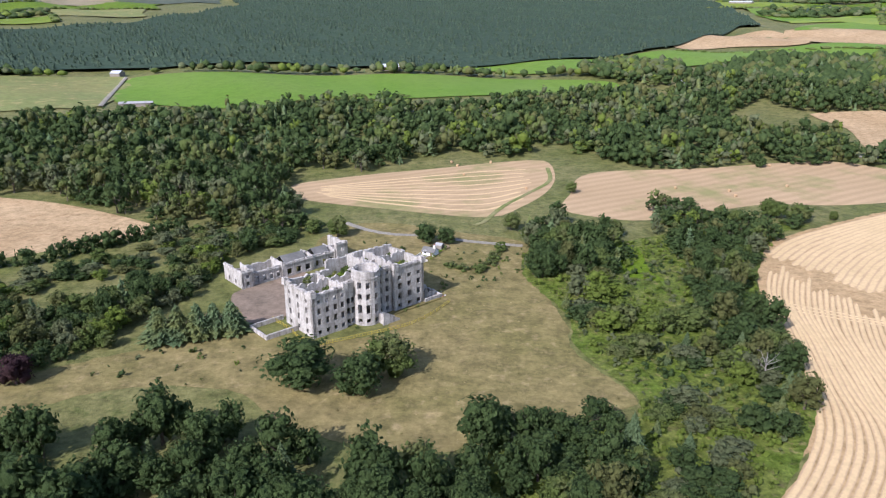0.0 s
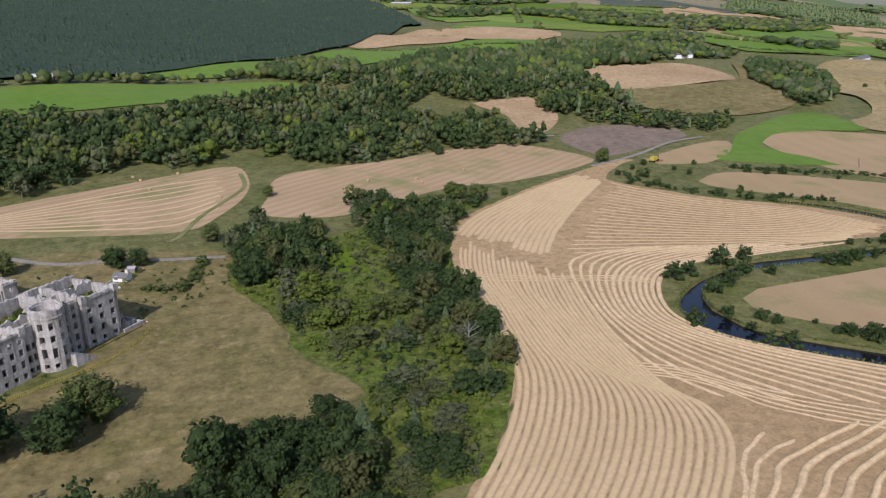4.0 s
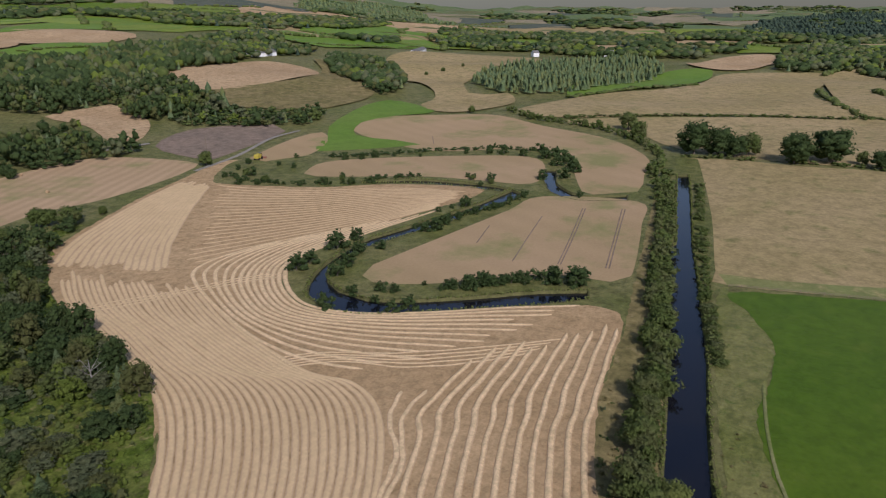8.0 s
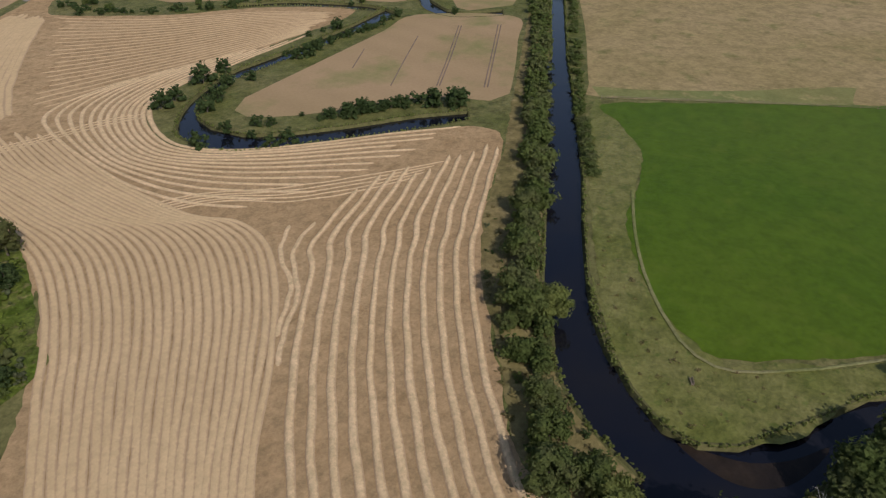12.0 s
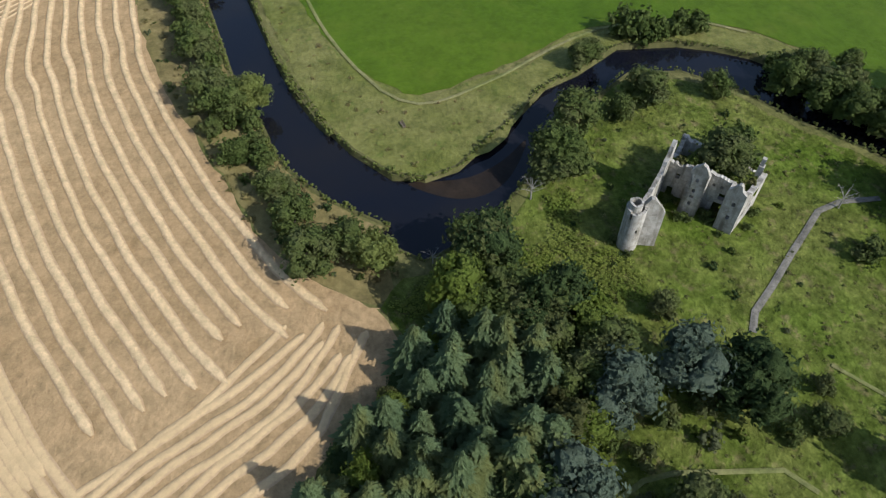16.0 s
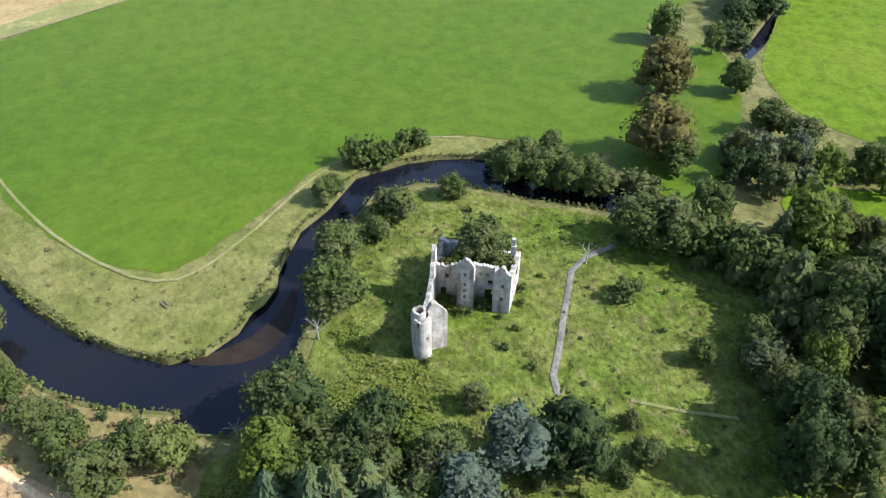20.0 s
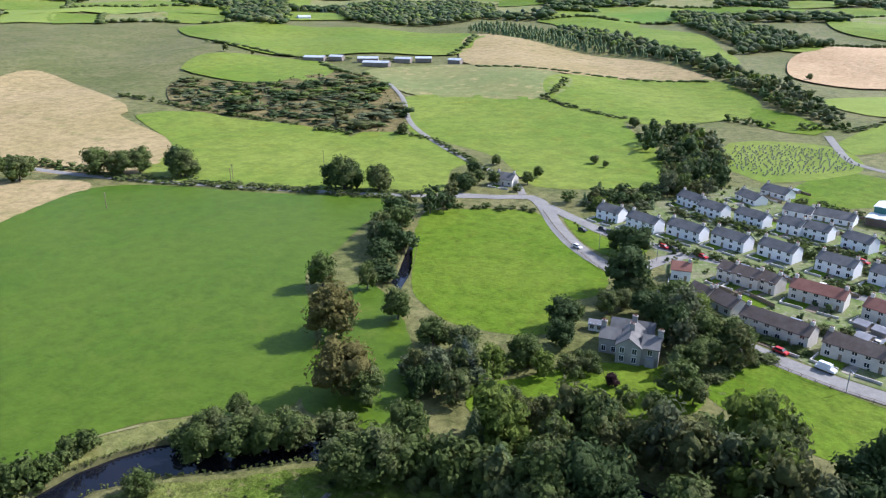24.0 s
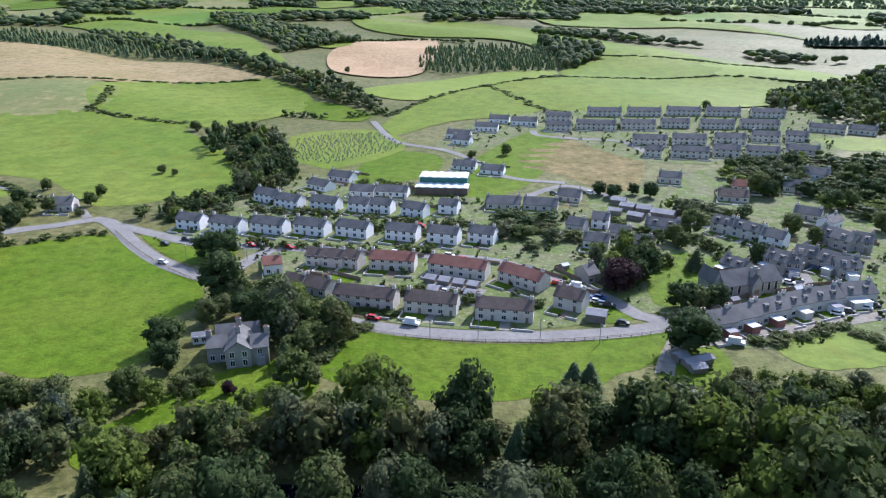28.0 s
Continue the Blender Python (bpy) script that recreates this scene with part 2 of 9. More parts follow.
M["needle"] = leaves("needles", (0.160, 0.235, 0.115), (0.200, 0.265, 0.120), 0.28, (0.245, 0.268, 0.092))


def bark_material(name, a, b):
    n = Nodes(name)
    f = n.noise(3.0, 5.0, 0.7)
    n.bump(f, 0.6, 0.1)
    return n.done(n.ramp(f, [(0.3, a), (0.7, b)]), 0.9)


M["bark"] = bark_material("bark", (0.07, 0.055, 0.04), (0.15, 0.125, 0.10))
M["deadwood"] = bark_material("dead_wood", (0.25, 0.23, 0.20), (0.42, 0.39, 0.35))


def plaster(name, a, b, scale=0.6, rough=0.9, bump=0.3):
    """Render, stone or roof covering: stains at two scales and a fine grain."""
    n = Nodes(name)
    wide, fine = n.noise(scale * 0.35, 5.0, 0.65), n.noise(scale * 5, 6.0, 0.7)
    c = n.ramp(wide, [(0.35, a), (0.68, b)])
    c = n.mix(0.3, c, n.ramp(fine, [(0.3, (0.45, 0.45, 0.45)), (0.7, (1, 1, 1))]), "MULTIPLY")
    n.bump(fine, bump, 0.05)
    return n.done(c, rough, 0.0, 0.12)


M["white"] = plaster("white_render", (0.82, 0.81, 0.79), (0.88, 0.87, 0.86))
M["harl"] = plaster("grey_harling", (0.52, 0.48, 0.42), (0.68, 0.64, 0.57))
M["stone"] = plaster("grey_sandstone", (0.30, 0.28, 0.25), (0.42, 0.39, 0.34))
def streaked(name, a, b, stain):
    """Old masonry: blotches, joints and dark streaks that run down."""
    n = Nodes(name)
    tall = n.add("ShaderNodeMapping")
    tall.inputs["Scale"].default_value = (1.0, 1.0, 0.14)
    n.link(n.geo.outputs["Position"], tall.inputs["Vector"])
    run = n.noise(0.9, 4.0, 0.6, tall.outputs[0])
    fine = n.noise(3.5, 6.0, 0.7)
    c = n.ramp(n.noise(0.35, 5.0, 0.65), [(0.35, a), (0.68, b)])
    block_ = n.add("ShaderNodeTexVoronoi", Scale=1.7)
    n.link(n.geo.outputs["Position"], block_.inputs["Vector"])
    c = n.mix(0.45, c, n.ramp(block_.outputs["Color"], [(0.1, (0.5, 0.48, 0.45)), (0.8, (1.05, 1.05, 1.05))]), "MULTIPLY")
    c = n.mix(n.ramp(run, [(0.46, (0, 0, 0)), (0.68, (0.8, 0.8, 0.8))]), c, stain)
    c = n.mix(0.35, c, n.ramp(fine, [(0.3, (0.4, 0.4, 0.4)), (0.7, (1, 1, 1))]), "MULTIPLY")
    n.bump(fine, 0.7, 0.08)
    return n.done(c, 0.95, 0.0, 0.2)


M["castle"] = streaked("pale_castle_stone", (0.44, 0.405, 0.37), (0.60, 0.56, 0.515), (0.20, 0.18, 0.155))
M["rubble"] = streaked("old_rubble_stone", (0.40, 0.375, 0.33), (0.64, 0.60, 0.54), (0.17, 0.15, 0.105))
M["shed"] = plaster("shed_boarding", (0.20, 0.17, 0.14), (0.30, 0.26, 0.22))
M["slate"] = plaster("slate_roof", (0.135, 0.130, 0.122), (0.205, 0.195, 0.180), 0.8, 0.85)
M["red"] = plaster("red_tile_roof", (0.26, 0.12, 0.085), (0.34, 0.165, 0.12), 0.8, 0.85)
M["brown"] = plaster("brown_tile_roof", (0.135, 0.10, 0.078), (0.20, 0.155, 0.125), 0.8, 0.85)
M["felt"] = plaster("grey_felt_roof", (0.28, 0.27, 0.27), (0.40, 0.39, 0.39), 0.8, 0.85)
M["tin"] = plaster("pale_sheet_roof", (0.45, 0.48, 0.52), (0.60, 0.62, 0.64), 0.5, 0.5)
M["teal"] = plaster("green_cladding", (0.05, 0.16, 0.14), (0.08, 0.20, 0.17), 0.5, 0.6)
M["sheet"] = plaster("white_sheet_roof", (0.62, 0.64, 0.63), (0.72, 0.74, 0.72), 0.5, 0.5)
M["dark"] = plaster("dark_interior", (0.025, 0.023, 0.02), (0.04, 0.036, 0.03))
M["yellow"] = plaster("yellow_barrier_paint", (0.42, 0.33, 0.05), (0.50, 0.40, 0.07))
M["timber"] = bark_material("weathered_timber", (0.16, 0.12, 0.08), (0.26, 0.20, 0.14))


def glass_material():
    n = Nodes("window_glass")
    return n.done((0.02, 0.024, 0.03), 0.08, 0.0, 0.6)


M["glass"] = glass_material()


# ---- the lie of the land ----
def smooth(a, b, v):
    u = min(1.0, max(0.0, (v - a) / (b - a)))
    return u * u * (3 - 2 * u)


def height(x, y):
    """Flat valley floor; hills rise beyond it, less along the open valley."""
    r, a = math.hypot(x, y), math.degrees(math.atan2(x, y)) % 360
    s = 0.052 - 0.041 * (smooth(36, 60, a) - smooth(85, 115, a))
    k = (r - 430) / 60.0
    rise = 60 * math.log1p(math.exp(k)) if k < 30 else r - 430
    roll = smooth(450, 800, r) * (3.2 * math.sin(x / 61 + 1.3 * math.sin(y / 97)) * math.sin(y / 73 + 0.7) + 2.2 * math.sin(x / 37 + y / 53))
    return s * rise + roll * (1 if r < 1800 else 1 + (r - 1800) / 900)


from mathutils.geometry import delaunay_2d_cdt


def mesh_of(name, verts, faces, material=None, smooth_faces=False):
    me = bpy.data.meshes.new(name)
    me.from_pydata(verts, [], faces)
    if material:
        me.materials.append(M[material])
    if smooth_faces:
        me.polygons.foreach_set("use_smooth", [True] * len(me.polygons))
    me.update()
    return me


def curved(points, step, closed=False):
    """A smooth line through plan points, in even steps (Catmull-Rom)."""
    p = [Vector((*q[:2], 0)) for q in points]
    out, n = [], len(p)
    for i in range(n if closed else n - 1):
        if closed:
            a, b, c, d = p[i - 1], p[i], p[(i + 1) % n], p[(i + 2) % n]
        else:
            a, b, c, d = p[max(i - 1, 0)], p[i], p[i + 1], p[min(i + 2, n - 1)]
        count = max(1, int((c - b).length / step))
        for j in range(count):
            u = j / count
            out.append(0.5 * (2 * b + (c - a) * u + (2 * a - 5 * b + 4 * c - d) * u * u + (3 * b - a - 3 * c + d) * u ** 3))
    if not closed:
        out.append(p[-1])
    return [(q.x, q.y) for q in out]


def inside(x, y, poly):
    hit, j = False, len(poly) - 1
    for i in range(len(poly)):
        (xi, yi), (xj, yj) = poly[i], poly[j]
        if (yi > y) != (yj > y) and x < (xj - xi) * (y - yi) / (yj - yi) + xi:
            hit = not hit
        j = i
    return hit


def filled(poly, step):
    """Triangles that fill a plan outline, with inner points to follow the land."""
    xs, ys = [q[0] for q in poly], [q[1] for q in poly]
    pts = [Vector(q) for q in poly]
    gx = np.arange(min(xs) + step / 2, max(xs), step)
    gy = np.arange(min(ys) + step / 2, max(ys), step)
    pts += [Vector((x, y)) for x in gx for y in gy if inside(x, y, poly)]
    v, _, f, *_ = delaunay_2d_cdt(pts, [], [list(range(len(poly)))], 1, 1e-4)
    return [(q.x, q.y) for q in v], f


def lift(x, y, layer):
    r = math.hypot(x, y)
    return height(x, y) + layer * (1 + smooth(420, 900, r) * 6)


FIELD_COUNT = [0]


def field(label, material, outline, layer=0.05):
    FIELD_COUNT[0] += 1
    far = sum(math.hypot(*q) for q in outline) / len(outline)
    step = 14 if far < 450 else 30 if far < 1200 else 70
    line = curved(outline, 2.5 if far < 260 else step / 2, True)
    if far < 260:
        q = random.Random(FIELD_COUNT[0])
        line = [(x + q.uniform(-0.45, 0.45), y + q.uniform(-0.45, 0.45)) for x, y in line]
    v, f = filled(line, step)
    layer += 0.0007 * FIELD_COUNT[0]
    ob = new(f"field_{FIELD_COUNT[0]}", mesh_of("field", [(x, y, lift(x, y, layer)) for x, y in v], f, material))
    return tagged(ob, label, "field", kind="structure")


LANES = [0]


def swaths(count, broad, tall, first, last, stuff="straw", stray=0.0):
    """Rows of straw between two guide lines, one ridge each, lying on the field."""
    def even(points, n=60):
        p = [Vector(q) for q in curved(points, 2.0)]
        d = [0.0]
        for a, b in zip(p, p[1:]):
            d.append(d[-1] + (b - a).length)
        out = []
        for i in range(n + 1):
            s, k = d[-1] * i / n, 0
            while k < len(d) - 2 and d[k + 1] < s:
                k += 1
            u = (s - d[k]) / max(1e-6, d[k + 1] - d[k])
            out.append(p[k].lerp(p[k + 1], u))
        return out

    q = random.Random(count * 77)
    a, b = even(first), even(last)
    home = bpy.data.objects["field_1"]
    for k in range(count):
        u = k / (count - 1) if count > 1 else 0.5
        n0, n1 = q.randint(0, 3), 60 - q.randint(0, 3)
        phase = q.uniform(0, 9)
        if stray:
            n0, n1 = q.randint(0, 9), 60 - q.randint(0, 8)
        line = []
        for i in range(n0, n1 + 1):
            p = a[i].lerp(b[i], u + stray * 0.16 * math.sin(i * 0.11 + phase))
            line.append((p.x + 0.12 * math.sin(i * 0.5 + phase), p.y + 0.12 * math.sin(i * 0.7 + phase)))
        line = curved(line, 1.6)
        verts, faces, spread, drift, wide = [], [], [], 0.0, broad
        for i, (x, y) in enumerate(line):
            (ax, ay), (bx, by) = line[max(i - 1, 0)], line[min(i + 1, len(line) - 1)]
            d = math.hypot(bx - ax, by - ay) or 1
            nx, ny = -(by - ay) / d, (bx - ax) / d
            drift = 0.8 * drift + q.uniform(-0.06, 0.06)
            wide = 0.85 * wide + 0.15 * q.uniform(0.7, 1.3) * broad
            half = wide * (0.3 if i in (0, len(line) - 1) else 1)
            z = height(x, y) + 0.07
            # edge drawn in on the side away from the sun, shaped to sharpen its shadow
            down_sun = max(-1, min(1, 2.5 * (nx * 0.75 + ny * 0.66)))
            jag = min(1.0, tall / 0.3)
            for s, h, laid in ((-1.5, 0, 0.0), (-0.75, 0.78 + jag * q.uniform(-0.18, 0.18), 0.8), (0.0, 1 + jag * q.uniform(-0.2, 0.15), 1.0), (0.75, 0.78 + jag * q.uniform(-0.18, 0.18), 0.8), (1.5, 0, 0.0)):
                h *= tall
                w = s * half * (1 - 0.32 * max(0, down_sun * s / 1.5)) * q.uniform(0.94, 1.06) + drift
                spread.append(laid)
                verts.append((x + nx * w, y + ny * w, z + h))
            if i:
                m = 5 * i
                faces += [(m - 5 + j, m - 4 + j, m + 1 + j, m + j) for j in range(4)]
        me = mesh_of("straw_row", verts, faces, stuff, True)
        me.attributes.new("spread", "FLOAT", "POINT").data.foreach_set("value", spread)
        ob = new("straw_row", me)
        ob.parent = home



def ribbon(line, half, layer):
    verts, faces = [], []
    for i, (x, y) in enumerate(line):
        (ax, ay), (bx, by) = line[max(i - 1, 0)], line[min(i + 1, len(line) - 1)]
        d = math.hypot(bx - ax, by - ay) or 1
        nx, ny = -(by - ay) / d * half, (bx - ax) / d * half
        for s in (-1, -0.3, 0.3, 1):
            verts.append((x + nx * s, y + ny * s, lift(x + nx * s, y + ny * s, layer + (0.03 if abs(s) < 1 else -0.03))))
        if i:
            k = 4 * i
            faces += [(k - 4 + j, k - 3 + j, k + 1 + j, k + j) for j in range(3)]
    return verts, faces


def lane(label, material, width, points):
    LANES[0] += 1
    v, f = ribbon(curved(points, 6), width / 2, 0.16 + 0.004 * LANES[0])
    ob = new(f"road_{LANES[0]}", mesh_of("road", v, f, material))
    return tagged(ob, label, "road" if material == "tarmac" else "path", kind="structure")


# ---- water courses: two banks each ----
RIVER_LEFT = [(407.8, 111.2), (348.2, 94.0), (287.2, 75.9), (282.5, 76.6), (227.9, 60.3), (188.9, 48.6), (146.2, 36.4), (120.3, 28.9), (103.1, 21.2), (129.2, 31.1), (115.8, 27.1), (101.5, 19.7), (90.7, 10.2), (84.1, 0.8), (81.6, 3.9), (75.5, -4.9), (80.2, -14.8), (90.1, -23.4), (101.8, -31.6), (112.3, -39.1), (117.3, -47.0), (122.5, -53.4), (121.7, -65.1), (113.8, -75.5), (103.2, -83.8), (93.7, -93.5), (83.0, -100.0), (42.1, -108.8), (33.3, -115.9), (14.4, -114.1), (-7.6, -113.0), (-29.6, -112.0), (-57.1, -110.6), (-90.6, -106.6)]
RIVER_RIGHT = [(411.8, 105.3), (352.5, 87.7), (291.3, 69.9), (286.1, 68.2), (232.0, 50.8), (193.2, 38.6), (150.3, 27.0), (122.9, 18.1), (109.4, 10.7), (132.2, 20.9), (119.0, 15.6), (104.3, 6.7), (96.4, -0.8), (94.7, -6.4), (97.8, -0.2), (95.1, -6.7), (97.4, -13.1), (104.6, -20.2), (113.2, -28.7), (119.8, -34.2), (124.0, -42.3), (132.4, -53.4), (132.0, -67.2), (125.8, -82.3), (114.4, -92.5), (102.2, -101.2), (89.8, -108.6), (53.8, -114.7), (38.6, -124.7), (15.2, -123.6), (-8.2, -123.3), (-31.8, -122.2), (-60.8, -119.8), (-95.8, -114.5)]
LOOP_LEFT = [(218.1, 85.5), (207.8, 100.0), (193.4, 114.1), (179.1, 130.0), (170.3, 144.8), (170.9, 158.1), (175.5, 167.5), (181.8, 173.3), (190.0, 177.4), (211.5, 178.9), (233.8, 175.3), (262.1, 170.5), (283.7, 168.4), (311.7, 163.5), (322.6, 167.0), (328.8, 183.1), (326.1, 204.8), (317.3, 229.3), (296.2, 252.9)]
LOOP_RIGHT = [(211.1, 82.6), (197.3, 94.7), (184.5, 108.8), (170.5, 123.8), (160.3, 136.6), (156.6, 148.3), (160.1, 162.4), (166.0, 169.0), (184.8, 179.5), (214.6, 186.0), (236.1, 183.2), (265.2, 178.8), (290.7, 175.8), (317.3, 174.9), (325.9, 174.5), (320.5, 178.4), (317.7, 199.5), (310.0, 224.1), (292.3, 249.6)]
POOL_LEFT = [(376.7, 183.2), (348.1, 165.5), (333.5, 155.0), (326.5, 137.6), (338.8, 115.5)]
POOL_RIGHT = [(382.3, 174.9), (351.6, 160.3), (343.0, 151.3), (336.3, 138.7), (349.3, 119.3)]
BROOK_LEFT = [(151.6, -230.1), (146.7, -221.5), (139.2, -208.3), (132.5, -195.4), (127.6, -182.3)]
BROOK_RIGHT = [(155.2, -228.8), (150.6, -220.1), (144.5, -207.6), (138.4, -195.4), (136.1, -187.2)]


def course(left, right):
    a, b = curved(left, 7), curved(right, 7)
    return a + b[::-1]


WATERS = [("river_water", "dark still river between wooded banks", course(RIVER_LEFT, RIVER_RIGHT)),
          ("stream_water", "dark winding stream in an old river loop", course(LOOP_LEFT, LOOP_RIGHT)),
          ("pool_water", "narrow dark pool in reeds", course(POOL_LEFT, POOL_RIGHT)),
          ("brook_water", "small brook between trees", course(BROOK_LEFT, BROOK_RIGHT)),
          ("lower_river_water", "dark river reach between tall trees", curved([(22.4, -123.7), (3.7, -124.9), (-17.6, -124.2), (-37.5, -122.0), (-59.2, -119.0), (-66.0, -113.3), (-60.4, -103.4), (-39.0, -106.7), (-15.9, -109.9), (3.5, -110.0), (20.4, -108.3)], 6, True))]


def build_ground():
    """One sheet to the horizon, with the water courses cut into it."""
    pts, faces = [], []
    for _, _, line in WATERS:
        faces.append(list(range(len(pts), len(pts) + len(line))))
        pts += [Vector(q) for q in line]
    radii = [12 * i for i in range(1, 42)] + [504 * 1.055 ** i for i in range(1, 43)]
    radii[-1] = 4920
    for i, r in enumerate(radii):
        n = max(12, min(300, int(2 * math.pi * r / 14)))
        for k in range(n):
            a = 2 * math.pi * (k + 0.5 * (i % 2)) / n
            pts.append(Vector((r * math.sin(a), r * math.cos(a))))
    v, _, f, _, _, origin = delaunay_2d_cdt(pts, [], faces, 0, 1e-4)
    keep = [t for t in f if not any(inside(sum(v[i].x for i in t) / 3, sum(v[i].y for i in t) / 3, line) for _, _, line in WATERS
                                    if math.hypot(v[t[0]].x, v[t[0]].y) < 620)]
    verts = [(q.x, q.y, height(q.x, q.y) - 1.2 * smooth(430, 900, q.length)) for q in v]
    tagged(new("ground", mesh_of("ground", verts, keep, "ground", True)), "rough grass valley floor and hills", "ground", kind="structure")
    for name, label, line in WATERS:
        v, f = filled(line, 12)
        tagged(new(name, mesh_of(name, [(x, y, height(x, y) - 0.9) for x, y in v], f, "water")), label, "water", kind="structure")
        bank, quads, n = [], [], len(line)
        cx = [Vector(q) for q in line]
        for i in range(n):
            d = (cx[(i + 1) % n] - cx[i - 1])
            d = Vector((-d.y, d.x)).normalized() * 0.7
            if not inside(cx[i].x + d.x, cx[i].y + d.y, line):
                d = -d
            bank += [(cx[i].x - d.x, cx[i].y - d.y, height(*cx[i]) + 0.04), (cx[i].x, cx[i].y, height(*cx[i]) + 0.12), (cx[i].x + d.x, cx[i].y + d.y, height(*cx[i]) - 1.1)]
            k, m = 3 * i, 3 * ((i + 1) % n)
            quads += [(k, k + 1, m + 1, m), (k + 1, k + 2, m + 2, m + 1)]
        tagged(new(name.replace("water", "bank"), mesh_of("bank", bank, quads, "soil")), "earthy grass bank at the water's edge", "bank", kind="structure")



def shallows(outline):
    """Brown gravel that lies just under the surface on the inside of the bend."""
    v, f = filled(curved(outline, 2.0, True), 3)
    tagged(new("river_shallows", mesh_of("river_shallows", [(x, y, -0.888) for x, y in v], f, "silt")), "brown gravel shallows on the inside of the bend", "shallows", kind="structure")


build_ground()
shallows([(94.8, -3.3), (94.8, -8.4), (95.3, -15.4), (99.0, -22.1), (104.5, -27.7), (99.7, -26.0), (92.9, -21.5), (89.8, -15.5), (90.8, -9.3)])
# ---- fields and open ground ----
field('wide stubble field with pale rows of cut straw', 'stub_main', [(133.2, 277.3), (123.5, 260.9), (110.2, 230.0), (107.5, 209.8), (102.8, 188.4), (96.3, 162.9), (85.7, 143.6), (75.3, 130.1), (82.6, 135.9), (71.5, 122.6), (52.4, 105.5), (28.0, 88.0), (10.0, 66.0), (2.0, 40.0), (12.0, 15.0), (26.0, 8.0), (38.3, 13.9), (46.0, 6.8), (54.1, 2.3), (58.7, 0.5), (65.8, 3.4), (65.8, 3.4), (73.7, 14.5), (83.3, 23.2), (99.8, 31.7), (121.6, 42.8), (142.5, 51.8), (160.5, 56.8), (113.8, 39.0), (135.0, 49.4), (155.9, 56.1), (183.2, 61.7), (199.3, 65.9), (207.2, 73.0), (202.1, 86.7), (183.3, 108.1), (164.7, 128.5), (154.6, 143.5), (153.1, 158.3), (162.4, 177.0), (176.3, 191.9), (194.6, 197.3), (220.1, 195.4), (247.6, 192.0), (277.9, 187.4), (307.0, 184.1), (320.1, 193.8), (301.0, 232.9), (271.4, 263.6), (247.5, 307.5), (251.5, 322.6), (275.7, 340.9), (289.4, 346.7), (277.3, 350.5), (245.1, 337.9), (205.6, 322.1), (154.8, 293.9)])
field('dry tan grain field inside the old river loop', 'tan', [(185.4, 159.9), (196.9, 164.0), (209.9, 163.1), (246.7, 160.4), (291.3, 157.1), (322.8, 154.7), (339.9, 110.1), (302.3, 95.6), (239.5, 77.8), (230.0, 82.0), (227.1, 98.2), (214.5, 114.8), (206.4, 121.9), (191.4, 136.3), (182.5, 152.3)])
field('narrow tan field along the winding stream', 'tan', [(297.7, 295.2), (327.0, 296.9), (380.3, 247.7), (404.8, 205.3), (382.5, 182.4), (343.8, 171.9), (334.0, 202.3), (322.7, 233.2), (288.8, 280.1)])
field('large dry tan field with tramlines', 'tan', [(407, 354), (450, 375), (478, 368), (537, 315), (515, 250), (497, 195), (466.9, 158.5), (435.1, 136.2), (397.4, 126.9), (358.8, 117.3), (340.6, 134.3), (342.6, 141.5), (387.9, 166.5), (412.8, 175.7), (427.9, 198.4), (420.9, 228.6), (384.9, 268.7), (398, 338)])
field('dry pale pasture beside the river', 'drypast', [(456.0, 118.5), (466.7, 92.9), (469.6, 54.5), (479.5, 11.7), (476.3, -67.4), (477.3, -95.8), (284.6, -46.6), (279.7, -49.6), (266.1, -3.6), (250.1, 46.5), (262.2, 53.6), (339.7, 74.9), (455.9, 112.6)])
field('dry straw-coloured pasture on rising ground', 'drypast', [(572, 302), (651, 293), (742, 270), (837, 220), (980, 217), (1054, 102), (808, 95), (695, 45), (647, 134), (583, 210), (554, 243), (549, 272)])
field('dry straw-coloured pasture below a hedge', 'drypast', [(544, 244), (635, 131), (676, 51), (679, 18), (582, -17), (523, -36), (498.6, -11.3), (477.1, 62.0), (483, 133), (524, 175), (534, 210)])
field('greener strip at the foot of the dry pasture', 'pastd', [(259.5, 51.9), (262.8, 36.4), (276.8, 0.9), (294.0, -28.5), (299.0, -51.4), (282.1, -49.9), (264.4, 0.1), (255.8, 28.9), (250.1, 46.5)])
field('dry straw-coloured rank grass on the river bank', 'drylawn', [(384.3, 114.6), (271.0, 84.5), (199.5, 65.4), (183.4, 61.4), (156.1, 55.6), (135.2, 49.0), (114.0, 38.6), (142.7, 51.3), (121.7, 42.3), (99.9, 31.2), (83.4, 22.8), (73.8, 14.1), (66.8, 4.0), (70.8, 0.6), (79.9, 3.6), (83.5, 1.7), (89.8, 10.5), (100.5, 20.0), (115.6, 27.7), (129.1, 31.7), (102.9, 21.7), (120.0, 29.5), (145.8, 37.2), (188.5, 49.5), (227.4, 61.4), (282.0, 77.6), (386.1, 110.2)])
